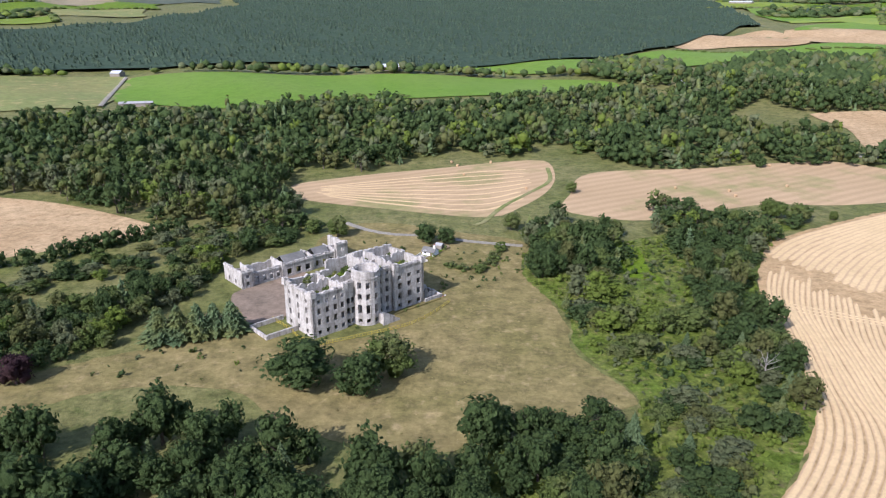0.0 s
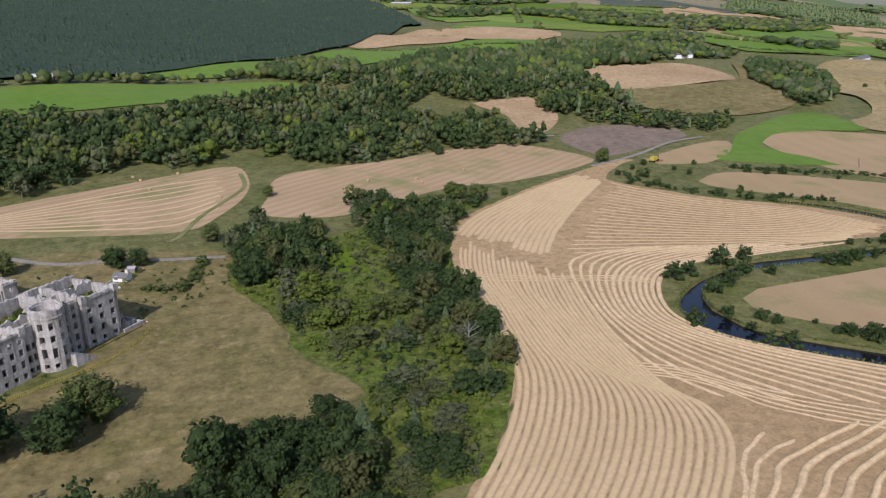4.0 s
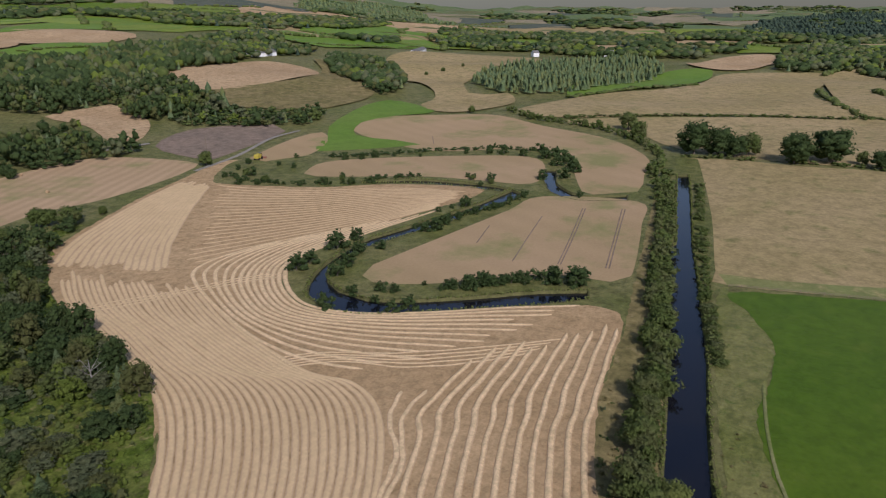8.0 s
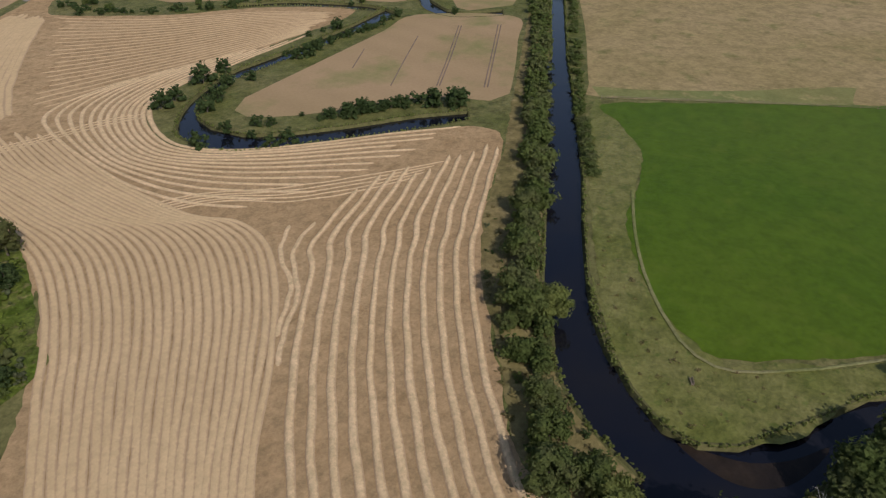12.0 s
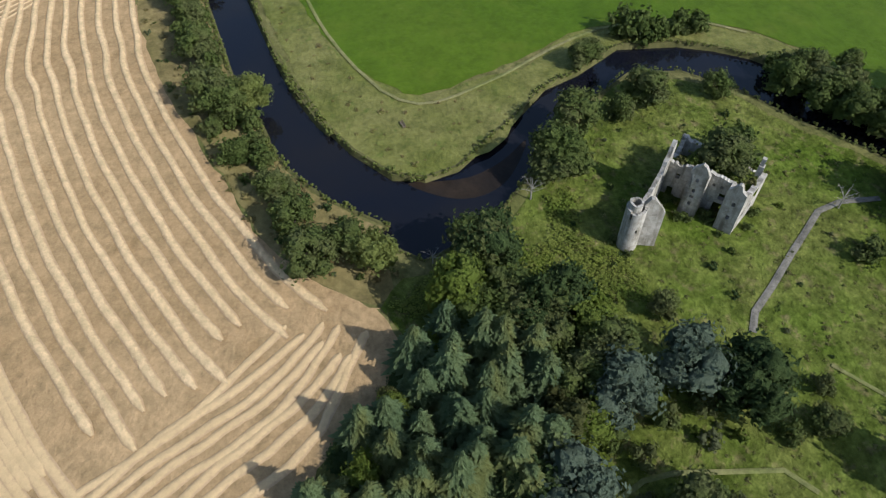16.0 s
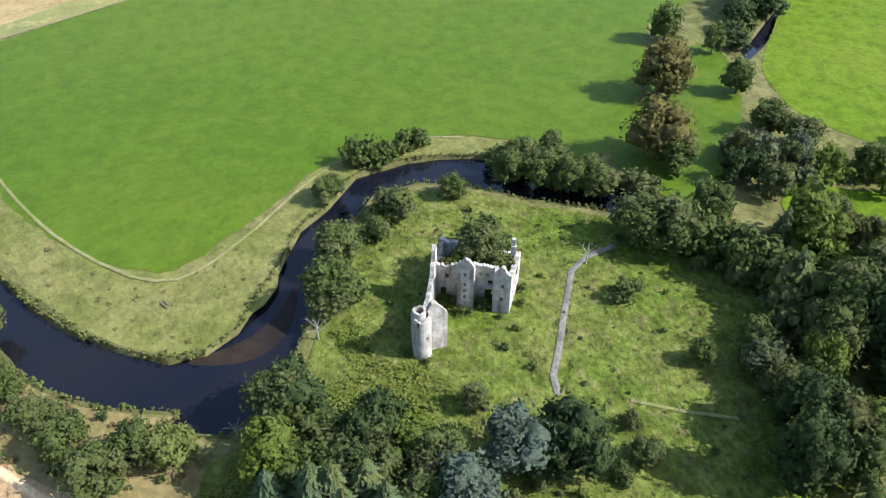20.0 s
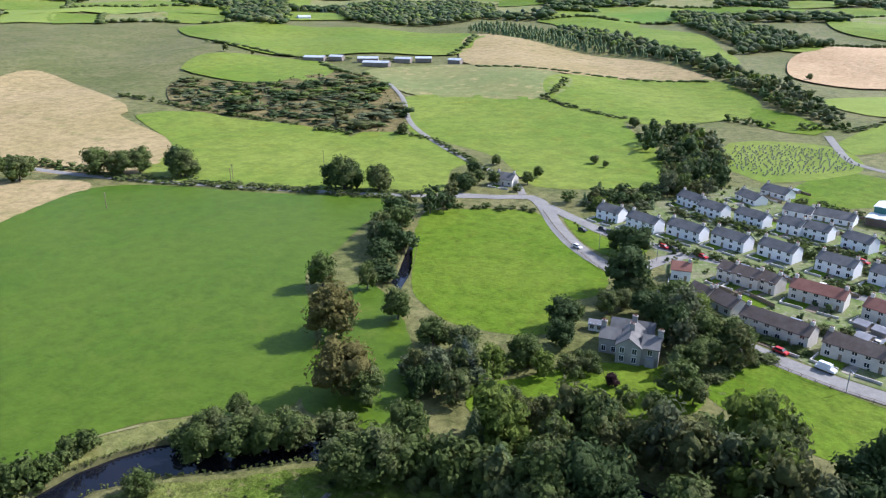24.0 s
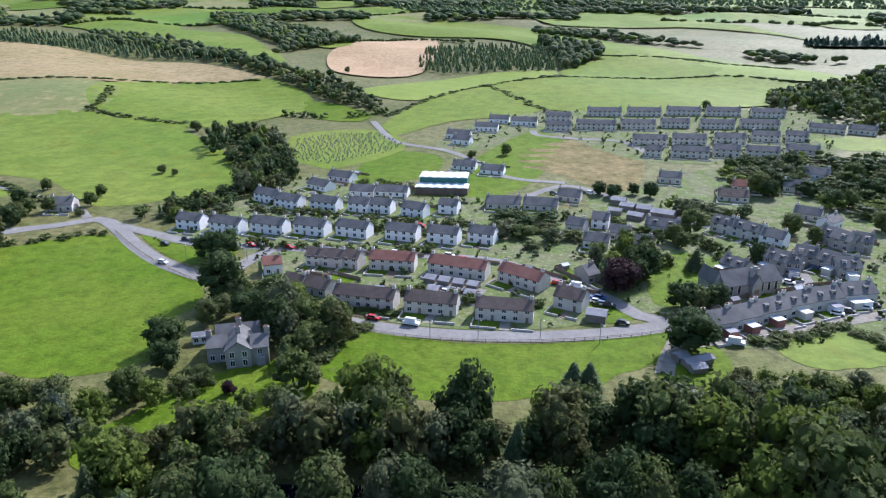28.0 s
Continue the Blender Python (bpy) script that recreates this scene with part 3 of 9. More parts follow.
field('rough pale grass strip along the river', 'roughg', [(248.5, 45.7), (239.4, 47.2), (201.6, 39.2), (167.3, 29.8), (141.7, 22.0), (123.7, 16.4), (108.3, 9.4), (142.9, 24.1), (124.5, 17.6), (112.6, 11.7), (101.7, 4.1), (97.2, -0.9), (95.2, -6.8), (96.9, -11.8), (96.0, -11.3), (103.0, -22.3), (114.4, -29.7), (123.1, -40.6), (132.0, -52.5), (134.6, -62.4), (130.0, -75.3), (123.6, -87.2), (113.3, -93.3), (115.2, -97.7), (128.8, -90.3), (137.2, -79.1), (142.1, -56.7), (136.4, -41.5), (126.6, -31.3), (122.9, -17.5), (116.5, -8.7), (119.6, -8.0), (126.7, -0.7), (150.1, 10.0), (181.7, 20.4), (208.5, 23.4), (228.9, 35.0), (242.1, 43.7)])
field('pale cut grain field behind a dark hedge', 'stub', [(-251.5, 356.0), (-223.0, 347.0), (-190.1, 338.1), (-154.4, 320.0), (-127.1, 301.4), (-131.8, 287.3), (-152.1, 272.7), (-172.5, 260.6), (-184.4, 251.9)])
field('dry brown uncut grass below the castle', 'drylawn', [(-121.7, 159.3), (-100.0, 177.4), (-79.9, 187.1), (-60.6, 195.3), (-37.5, 190.0), (-14.4, 195.3), (2.9, 212.8), (18.9, 230.2), (30.4, 244.8), (38.3, 203.3), (37.6, 184.2), (48.4, 159.3), (45.6, 153.4), (29.5, 148.9), (8.9, 146.0), (2.0, 135.2), (-18.4, 137.4), (-38.2, 146.5), (-56.2, 162.1), (-85.4, 162.1), (-106.9, 148.9), (-113.6, 146.5)])
field('curved pale stubble field with swath lines', 'stubrow', [(-80.6, 374.8), (-43.2, 397.4), (-1.3, 413.6), (33.1, 427.5), (61.9, 431.5), (63.8, 397.1), (55.2, 363.5), (37.2, 332.3), (19.9, 316.5), (-22.8, 328.5), (-72.5, 348.2)])
field('long pale stubble field with straw bales', 'stubrow', [(57.4, 329.3), (65.4, 355.8), (84.8, 400.3), (150.8, 410.4), (235.8, 421.2), (269.0, 366.5), (251.7, 347.5), (195.5, 334.4), (155.7, 336.2), (97.6, 312.3), (73.6, 315.8)])
field('bright green crop field between woods', 'greenf', [(-332, 772), (-171, 779), (10, 800), (128, 764), (174, 714), (93, 672), (-2, 666), (-113, 645), (-163, 601), (-243, 614), (-283, 623)])
field('brown grazed field beside a pale track', 'pastd', [(-474, 707), (-342, 784), (-285, 603), (-311, 579), (-386, 567)])
field('narrow green crop field in woodland', 'greenf', [(11, 862), (149, 899), (322, 1009), (470, 997), (634, 1016), (558, 891), (347, 874), (136, 812), (50, 847)])
field('far pale stubble field', 'stub', [(357, 1116), (523, 1249), (551, 1176), (499, 1013), (411, 1048), (338, 1038)])
field('far pale stubble field on a slope', 'stub', [(564, 1228), (662, 1208), (723, 1117), (694, 1038), (638, 1016), (519, 1016)])
field('small pinkish stubble field among trees', 'stub', [(293, 573), (325, 575), (350, 573), (333, 497), (285, 441), (274, 458), (294, 518)])
field('tan stubble field on a low rise', 'stub', [(493, 688), (545, 697), (645, 700), (653, 621), (566, 566), (441, 576)])
field('rough dry hillside below a stubble field', 'drylawn', [(436, 570), (561, 560), (662, 622), (724, 692), (703, 606), (577, 470), (464, 429), (425, 460), (412, 500)])
field('bare pinkish earth quarry ground', 'earth', [(282, 418), (334, 445), (383, 413), (371, 388), (280.1, 359.0), (276.6, 371.4)])
field('fresh green meadow by the stream', 'greenf', [(426, 388), (547, 428), (523, 359), (478, 368), (436, 370), (395, 341), (400, 308), (398.6, 285.4), (360.1, 306.4), (336.9, 325.4), (381, 356)])
field('pale tan field beside the farm track', 'tan', [(295.7, 343.6), (356, 365), (386, 366), (366, 342), (325.0, 321.5), (297.2, 330.2)])
field('far green hedged field', 'greenf', [(914, 968), (1156, 1096), (1318, 1109), (1243, 859), (1104, 782), (899, 781), (868, 844)])
field('far green hedged field', 'greenf', [(751, 1914), (742, 1635), (756, 1431), (671, 1393), (657, 1536)])
field('far green field on a slope', 'greenf', [(816, 1532), (887, 1374), (946, 1206), (851, 1107), (775, 1278)])
field('far pale pasture with scattered trees', 'drypast', [(898, 700), (1033, 674), (1049, 515), (801, 488), (647, 401), (665, 364), (606, 328), (529, 345), (545, 390), (625, 429), (744, 572)])
field('green field beside a dark plantation', 'greenf', [(679, 300), (803, 334), (900, 307), (973, 280), (993, 241), (869, 222), (796, 258)])
field('far pinkish stubble strip', 'stub', [(1051, 291), (1234, 285), (1285, 218), (1072, 194), (1002, 236)])
field('far green hill pasture', 'greenf', [(1669, 172), (1816, 96), (1817, 63), (1507, 49), (1500, 135)])
field('far pale strip of stubble', 'stub', [(1605, 1370), (1673, 1242), (1609, 1050), (1435, 968), (1483, 1154)])
field('far pale green pasture', 'greenf', [(1347, 794), (1368, 711), (1408, 641), (1225, 568), (1203, 661)])
field('far pale green pasture', 'greenf', [(1763, 728), (2067, 686), (1904, 586), (1638, 634)])
field('green pasture behind a hedge', 'past', [(472, -336), (468, -358), (399, -373), (305.6, -375.1), (245.8, -267.8), (294.4, -243.9), (335.3, -235.3), (359.9, -275.6), (390.2, -300.2)])
field('green cattle pasture by a hedged lane', 'past', [(300.8, -378.2), (281.5, -400.7), (249.8, -394.3), (200.4, -359.5), (198.9, -337.5), (182.6, -287.8), (244.5, -268.5)])
field('green rolling pasture', 'past', [(350, -514), (315, -551), (244, -560), (214, -537), (170, -532), (150, -497), (115.1, -445.4), (94.1, -391.6), (92.3, -359.7), (144.5, -328.9), (185.3, -372.8), (234.9, -392.8), (271.5, -404.4)])
field('green pasture with scorched bare streaks', 'pastd', [(468, -611), (442, -680), (400, -704), (271, -680), (239, -566), (310, -542), (359, -532)])
field('green cattle pasture on a hillside', 'past', [(266, -675), (191, -729), (130, -715), (86, -643), (83, -594), (120, -530), (166, -533), (229, -554)])
field('dry tan hill field', 'drypast', [(528, -959), (398, -916), (253, -835), (138, -728), (140, -713), (276, -691), (410, -721)])
field('green hill pasture', 'past', [(967, -794), (887, -904), (550, -972), (480, -871), (456, -783), (533, -727), (584, -680), (654, -651), (783, -686)])
field('green enclosed field under a farm', 'past', [(635, -518), (672, -585), (632, -629), (543, -640), (486, -579), (481, -512), (596, -496)])
field('dry pale field over the meadow', 'drypast', [(725, -412), (508, -355), (480, -329), (402, -306), (367.8, -281.5), (336.6, -234.7), (380.1, -211.0), (458.7, -191.3), (532, -158), (688, -213), (654, -268)])
field('dry pale field beside the meadow', 'drypast', [(500, -88), (411.1, -116.2), (393.0, -125.9), (393.9, -155.1), (380.1, -193.3), (337.2, -209.1), (307.7, -126.6), (293.9, -76.4), (281.5, -37.8)])
field('green field between hedges', 'past', [(471, -339), (445, -374), (375, -366), (307.4, -380.3), (246.8, -268.9), (301.5, -250.4), (333.8, -228.8), (361.8, -276.8), (400, -307)])
field('rough heath with gorse and heather', 'heath', [(577, -462), (507, -506), (500, -555), (454, -598), (364, -521), (285, -418), (319.0, -383.7), (390, -384), (476, -377)])
field('bright green field inside a stream bend', 'past2', [(166.7, -255.7), (159.8, -273.3), (126.9, -288.1), (104.1, -262.2), (84.1, -244.1), (72.4, -232.5), (68.6, -214.2), (76.3, -198.9), (70.3, -183.2), (77.3, -173.4), (97.5, -169.3), (118.1, -179.1), (133.7, -198.8)])
field('bright green paddock beside the village road', 'past2', [(14.5, -193.1), (-5.5, -185.6), (-28.2, -182.0), (-52.9, -182.6), (-77.7, -186.8), (-73.6, -173.0), (-52.2, -161.7), (-47.8, -156.3), (-35.7, -154.1), (-17.0, -151.9), (3.9, -156.1), (24.3, -168.4)])
field('mown green in the village', 'past2', [(29.1, -395.2), (10.8, -438.6), (-20.1, -422.8), (-11.9, -381.1), (23.9, -359.6)])
field('mown green with scattered trees', 'past2', [(-48.6, -433.0), (-85.7, -486.8), (-102.2, -452.6), (-60.9, -355.7), (-29.9, -336.3), (-30.5, -380.3)])
field('rusty brown rough ground above the village', 'drylawn', [(-62.0, -404.1), (-87.6, -453.6), (-133.4, -458.4), (-137.2, -399.4), (-106.1, -337.4), (-83.1, -377.5)])
field('bright yellow-green hill field', 'lime', [(40, -648), (10, -683), (-75, -738), (-155, -745), (-153, -720), (-75, -677), (-10, -606)])
field('green hill field above the village', 'past', [(-14, -601), (-74, -668), (-108, -564), (-91, -544), (-33, -526), (7.8, -483.2), (19, -511)])
field('wide green hill field above rooftops', 'past', [(-75, -677), (-151, -709), (-298, -709), (-350, -665), (-349, -622), (-282, -556), (-112, -564)])
field('green field with hedge trees', 'past', [(274, -681), (148, -717), (90, -651), (78, -590), (95, -555), (147, -510), (240, -568)])
field('pinkish ploughed field on the hill', 'stub', [(92, -935), (46, -1052), (-43, -1073), (-16, -773), (71, -764)])
field('pale green hill pasture', 'past', [(92, -1605), (-35, -1424), (-243, -1123), (-384, -710), (-330, -806), (-220, -828), (-141, -1010), (72, -1238)])
field('pale green hill field', 'past', [(-158, -720), (-218, -819), (-325, -794), (-305, -714)])
field('yellow-green hill field', 'lime', [(-329, -795), (-384, -710), (-403, -636), (-358, -660), (-310, -711)])
field('green sloping hill pasture', 'past', [(549, -1225), (643, -1693), (405, -1339), (321, -1028), (348, -992), (499, -1187)])
field('green sloping hill pasture', 'past', [(405, -1190), (250, -1122), (142, -854), (145, -797), (281, -966)])
field('green sloping hill pasture', 'past', [(332, -1504), (210, -1290), (78, -1058), (94, -964), (180, -1101)])
field('pale far hill pasture', 'past', [(-275, -1492), (-487, -1472), (-529, -1077), (-556, -968), (-439, -1180), (-245, -1221)])
field('pale far hill pasture', 'past', [(-630, -1541), (-755, -1433), (-729, -1094), (-675, -1104)])
field('green strip field in the village', 'past', [(-267, -452), (-306, -437), (-289, -411), (-258.1, -422.9)])
field('gardens and yards between village houses', 'garden', [(104.1, -279.6), (99.3, -301.7), (76.2, -345.8), (49.9, -383.6), (23.3, -348.9), (-4.9, -337.5), (-35.4, -336.0), (-73.0, -315.2), (-109.5, -304.5), (-140.8, -286.4), (-180.8, -269.2), (-190.9, -248.7), (-144.1, -179.8), (-84.7, -178.5), (-81.9, -198.4), (-66.0, -199.1), (-46.7, -192.1), (-21.0, -191.4), (4.4, -197.7), (22.7, -209.8), (48.1, -232.2), (67.5, -267.9)])
field('gardens and hedged plots above the old street', 'garden', [(-87.4, -330.9), (-124.1, -349.1), (-167.3, -382.9), (-224.9, -387.4), (-274.0, -371.7), (-198.4, -260.0), (-150.1, -256.4), (-127.6, -284.8), (-91.4, -287.0)])
field('gardens and yards of the upper estate', 'garden', [(-17.6, -446.5), (-44, -507), (-106, -554), (-210, -546), (-300, -529), (-298, -479), (-250.1, -402.5), (-187.8, -392.7), (-136.0, -406.2), (-105.5, -468.6), (-81.8, -487.1), (-49.4, -440.4)])
field('cemetery lawn with rows of headstones', 'past', [(78.1, -481.5), (48, -502), (15.9, -497.6), (0.2, -458.2), (10.6, -428.4), (45.0, -395.8), (66.9, -416.1)])
field('dry rough ground round the castle', 'drylawn', [(-51.4, 273.2), (-41.4, 303.5), (-21.4, 306.9), (3.9, 295.4), (34.3, 280.2), (32.4, 253.7), (21.0, 231.2), (2.9, 211.1), (-14.3, 194.5), (-17.0, 207.6), (-17.7, 247.7)])
field('green bracken and nettles under the bank trees', 'lush', [(29.4, 244.8), (35.8, 273.1), (47.9, 263.1), (63.3, 273.1), (87.9, 287.4), (129.9, 302.9), (163.2, 304.2), (140.5, 287.1), (120.4, 253.4), (104.9, 216.4), (104.5, 191.4), (99.5, 174.1), (91.4, 151.4), (80.8, 135.2), (68.1, 119.5), (60.3, 111.6), (3.9, 111.6), (1.9, 129.1), (12.3, 137.4), (29.6, 141.8), (45.5, 147.7), (49.2, 159.3), (38.7, 186.0), (39.9, 207.5)])
field('brown earthen forecourt behind the castle', 'earth', [(-71.7, 226.1), (-58.3, 240.9), (-51.3, 247.7), (-51.3, 226.1), (-50.3, 207.6), (-58.7, 201.3), (-64.8, 209.7)])
field('dry olive pasture on the valley side', 'drypast', [(1037, 113), (1114, 42), (902, -60), (733, -106), (559, -86), (629, -47), (679, -2), (676, 51), (788, 73)])
field('green field behind a roadside cottage', 'past', [(695, -17), (788, -54), (823, -111), (616, -131), (526, -82), (555, -52)])
field('small green field by the woods', 'past2', [(86, -615), (46, -586), (26, -551), (33, -531), (68, -543)])
field('mown pale green bowling lawn with clipped hedge', 'past', [(-104.9, -177.5), (-128.4, -184.3), (-135.2, -166.7), (-109.4, -163.3)])
field('green churchyard lawn', 'past2', [(-89.1, -242.0), (-107.1, -253.2), (-115.9, -235.0), (-97.6, -215.3), (-84.1, -204.6), (-79.1, -211.6)])
field('green allotment gardens beside the lane', 'past2', [(-66.0, -165.3), (-82.8, -178.3), (-87.5, -170.4), (-77.9, -146.6), (-67.5, -141.8), (-66.4, -153.8)])
field('mown verge with parked cars', 'past2', [(-54.4, -210.5), (-62.9, -214.7), (-71.1, -201.0), (-66.4, -194.3), (-57.9, -195.5)])
field('mown verge at the road fork', 'past2', [(111.2, -287.0), (88.4, -272.1), (66.8, -264.6), (73.9, -249.7), (91.2, -259.4)])
field('fresh grass ride in the wood', 'past2', [(72.7, 283.8), (79.4, 273.0), (77.0, 247.6), (80.0, 236.4), (67.2, 241.9)])
field('lush grass mound round a ruined tower', 'lush', [(66.2, 2.7), (72.2, -1.0), (72.6, -5.8), (76.2, -14.9), (86.9, -24.2), (99.2, -32.9), (111.0, -42.8), (118.6, -50.3), (118.9, -63.7), (111.4, -74.1), (100.9, -82.3), (91.5, -91.9), (78.7, -100.9), (58.1, -108.0), (40.5, -106.1), (21.3, -84.6), (18.0, -65.4), (17.8, -51.1), (21.1, -21.2), (30.1, 14.6), (37.6, 10.9), (45.6, 5.2), (52.8, 1.0), (58.3, -1.0)])
field('broad bright green meadow beside the river', 'green', [(243.2, 43.9), (228.9, 35.0), (208.3, 23.9), (181.7, 20.4), (166.2, 20.0), (150.1, 14.7), (136.6, 8.7), (127.5, 2.6), (120.7, -4.8), (120.2, -11.5), (124.4, -19.8), (129.9, -31.8), (138.7, -46.4), (140.8, -60.9), (137.6, -80.3), (128.8, -91.9), (127.5, -94.1), (109.0, -107.9), (124.5, -135.4), (165.0, -177.1), (168.9, -193.5), (181.4, -233.7), (190.7, -271.3), (254.4, -247.5), (331.9, -210.9), (306.2, -125.8), (292.6, -76.0), (258.3, 12.0)])
field('bright grass between olive trees and the stream', 'green', [(142.4, -179.9), (134.8, -180.1), (118.3, -168.0), (100.9, -149.5), (87.8, -129.8), (75.0, -117.1), (85.6, -111.0), (100.7, -109.0), (110.9, -113.7), (125.1, -137.3), (144.3, -165.1)])
field('mown lawn in front of the grey house', 'past2', [(76.6, -139.4), (67.6, -151.0), (58.3, -164.8), (50.3, -170.5), (34.1, -177.1), (26.6, -171.3), (24.2, -158.3), (35.9, -147.2), (47.7, -139.0), (58.5, -130.1), (69.5, -128.6)])

# ---- roads, lanes and paths ----
lane('wheel track in the tan field', 'earth', 0.5, [(313.5, 128.6), (269.9, 115.3), (235.8, 105.4)])
lane('wheel track in the tan field', 'earth', 0.5, [(314.0, 127.4), (270.4, 114.2), (236.2, 104.4)])
lane('wheel track in the tan field', 'earth', 0.5, [(322.7, 112.2), (274.8, 98.1), (241.7, 88.5)])
lane('wheel track in the tan field', 'earth', 0.5, [(323.2, 110.9), (275.3, 97.0), (242.2, 87.3)])
lane('wheel track in the tan field', 'earth', 0.5, [(290.6, 139.0), (256.5, 129.4), (228.9, 121.3)])
lane('wheel track in the tan field', 'earth', 0.5, [(264.4, 152.1), (240.5, 144.4)])
lane('wheel track in the tan field', 'earth', 0.5, [(428, 296), (404.0, 278.1)])
lane('grey tarmac village road', 'tarmac', 7.0, [(172.1, -294.3), (152.0, -301.3), (138.1, -309.6), (126.0, -298.8), (110.9, -276.4), (96.0, -257.8), (83.0, -245.6), (71.8, -237.5), (52.0, -222.5), (29.2, -204.6), (14.7, -197.0), (-4.0, -190.4), (-28.8, -186.6), (-54.0, -186.8), (-71.9, -189.7), (-81.8, -193.1), (-95.1, -199.8), (-113.1, -203.2), (-133.7, -206.6)])
lane('grey tarmac housing street', 'tarmac', 6.0, [(125.3, -300.4), (104.2, -286.7), (84.9, -275.3), (61.4, -270.3), (27.2, -262.8), (-5.7, -256.2), (-31.0, -249.5), (-45.8, -235.7), (-58.7, -221.1), (-66.3, -209.9), (-71.3, -198.9), (-78.5, -193.7)])
lane('short grey link road', 'tarmac', 6.0, [(50.2, -269.8), (59.0, -258.0), (64.3, -243.6), (71.8, -237.5)])
lane('hedged country road', 'tarmac', 5.0, [(419.3, -207.7), (359.2, -219.7), (301.0, -238.5), (233.8, -262.7), (186.3, -283.3), (138.6, -308.5), (138.8, -311.3)])
lane('narrow lane up the hillside', 'tarmac', 4.0, [(143.1, -311.6), (159.7, -333.0), (200.4, -359.5), (252.5, -398.5), (294, -437), (348, -507), (400, -562)])
lane('hill road beyond the cemetery', 'tarmac', 5.0, [(25, -530), (11.5, -474.9), (2.1, -458.3), (-14.1, -446.7), (-27.6, -434.0), (-42.3, -405.2), (-54.4, -373.1), (-82.5, -360.1)])
lane('grey estate road', 'tarmac', 5.0, [(-57.6, -334.9), (-81.4, -354.6), (-99.1, -332.7), (-115.8, -299.9), (-132.8, -279.2)])
lane('estate crescent road', 'tarmac', 5.0, [(-88.6, -491.9), (-88.2, -478.1), (-112.3, -464.8), (-139.8, -454.6), (-147.0, -419.2)])
lane('grey square with market cross', 'tarmac', 16.0, [(-130.6, -224.6), (-140.3, -222.0)])
lane('gravel lane past sheds', 'gravel', 5.0, [(-78.1, -183.1), (-70.1, -169.9), (-66.7, -162.5)])
lane('lane behind the terrace', 'gravel', 5.0, [(-79.0, -178.8), (-94.6, -182.3), (-117.9, -187.8), (-148.6, -195.0)])
lane('parking court behind houses', 'tarmac', 14.0, [(-3.9, -223.8), (-23.3, -215.2)])
lane('pale farm track', 'gravel', 3.0, [(-43.9, 307.7), (-33.1, 297.0), (-20.4, 290.7), (-5.8, 289.2), (10.9, 281.7), (32.7, 275.9)])
lane('pale farm track through fields', 'gravel', 4.0, [(-337, 774), (-312, 685), (-283, 594)])
lane('curving pale track beside a stubble field', 'trod', 2.5, [(61.8, 413.6), (58.7, 383.2), (44.4, 358.6), (29.4, 334.2), (18.2, 308.4), (13.9, 303.9)])
lane('grey footpath winding past the ruin', 'cinder', 1.2, [(55.3, -54.8), (59.1, -56.7), (63.4, -61.2), (69.8, -67.3), (74.3, -71.8), (78.9, -76.3), (80.7, -81.3), (80.7, -88.9)])
lane('worn pale footpath along the river bank', 'trod', 0.8, [(133.8, -84.4), (139.9, -74.0), (140.9, -65.7), (138.8, -50.9), (132.3, -38.2), (123.9, -25.8), (118.3, -15.4), (116.7, -11.0), (116.5, -7.4), (118.2, -3.6), (121.8, 0.1), (129.9, 5.1), (143.6, 11.4), (161.4, 16.9), (182.7, 21.7)])
lane('thin trodden footpath in grass', 'trod', 0.7, [(48.4, -64.5), (42.3, -70.5), (36.7, -77.1)])
lane('thin trodden footpath in grass', 'trod', 0.8, [(31.1, -25.8), (33.9, -31.0), (34.5, -35.5), (33.9, -43.0), (33.3, -50.6), (29.8, -54.0)])
lane('stony farm track', 'gravel', 4.0, [(236.8, 435.3), (284, 427)])
lane('pale track at the field edge', 'gravel', 3.0, [(256.2, 344.6), (296.4, 354.7), (345, 376), (378, 381)])

# ---- rows of cut straw ----
swaths(24, 0.60, 0.17, [(127.7, 257.8), (112.8, 227.8), (106.5, 199.6), (98.4, 170.1), (90.7, 147.9), (79.9, 131.0), (67.0, 116.0), (54.2, 103.6), (30.0, 77.0), (15.0, 57.0)],
       [(144.6, 200.4), (130.1, 163.2), (122.1, 127.7), (124.2, 112.8), (118.3, 99.3), (102.3, 85.2), (85.0, 74.5), (62.7, 62.2), (50.5, 54.4), (42.6, 48.0), (36.5, 42.5)], "straw_thin")
swaths(11, 0.62, 0.34, [(158.4, 93.3), (140.3, 91.2), (122.7, 88.8), (114.3, 83.3), (93.2, 73.1), (78.7, 65.2), (66.5, 57.6), (54.2, 49.0), (43.3, 41.3)],
       [(198.7, 66.9), (172.5, 61.0), (148.3, 55.0), (139.6, 53.1), (120.8, 45.4), (103.6, 36.9), (86.6, 27.1), (74.9, 19.2), (66.6, 11.7)])
swaths(8, 0.62, 0.14, [(29.0, 58.5), (35.9, 50.9), (39.4, 47.0), (47.1, 37.3), (52.8, 29.4), (58.5, 23.0), (65.6, 16.0)],
       [(27.0, 34.5), (31.8, 29.2), (39.0, 21.2), (47.6, 13.2), (61.9, 4.6)], "straw_thin", 0.45)
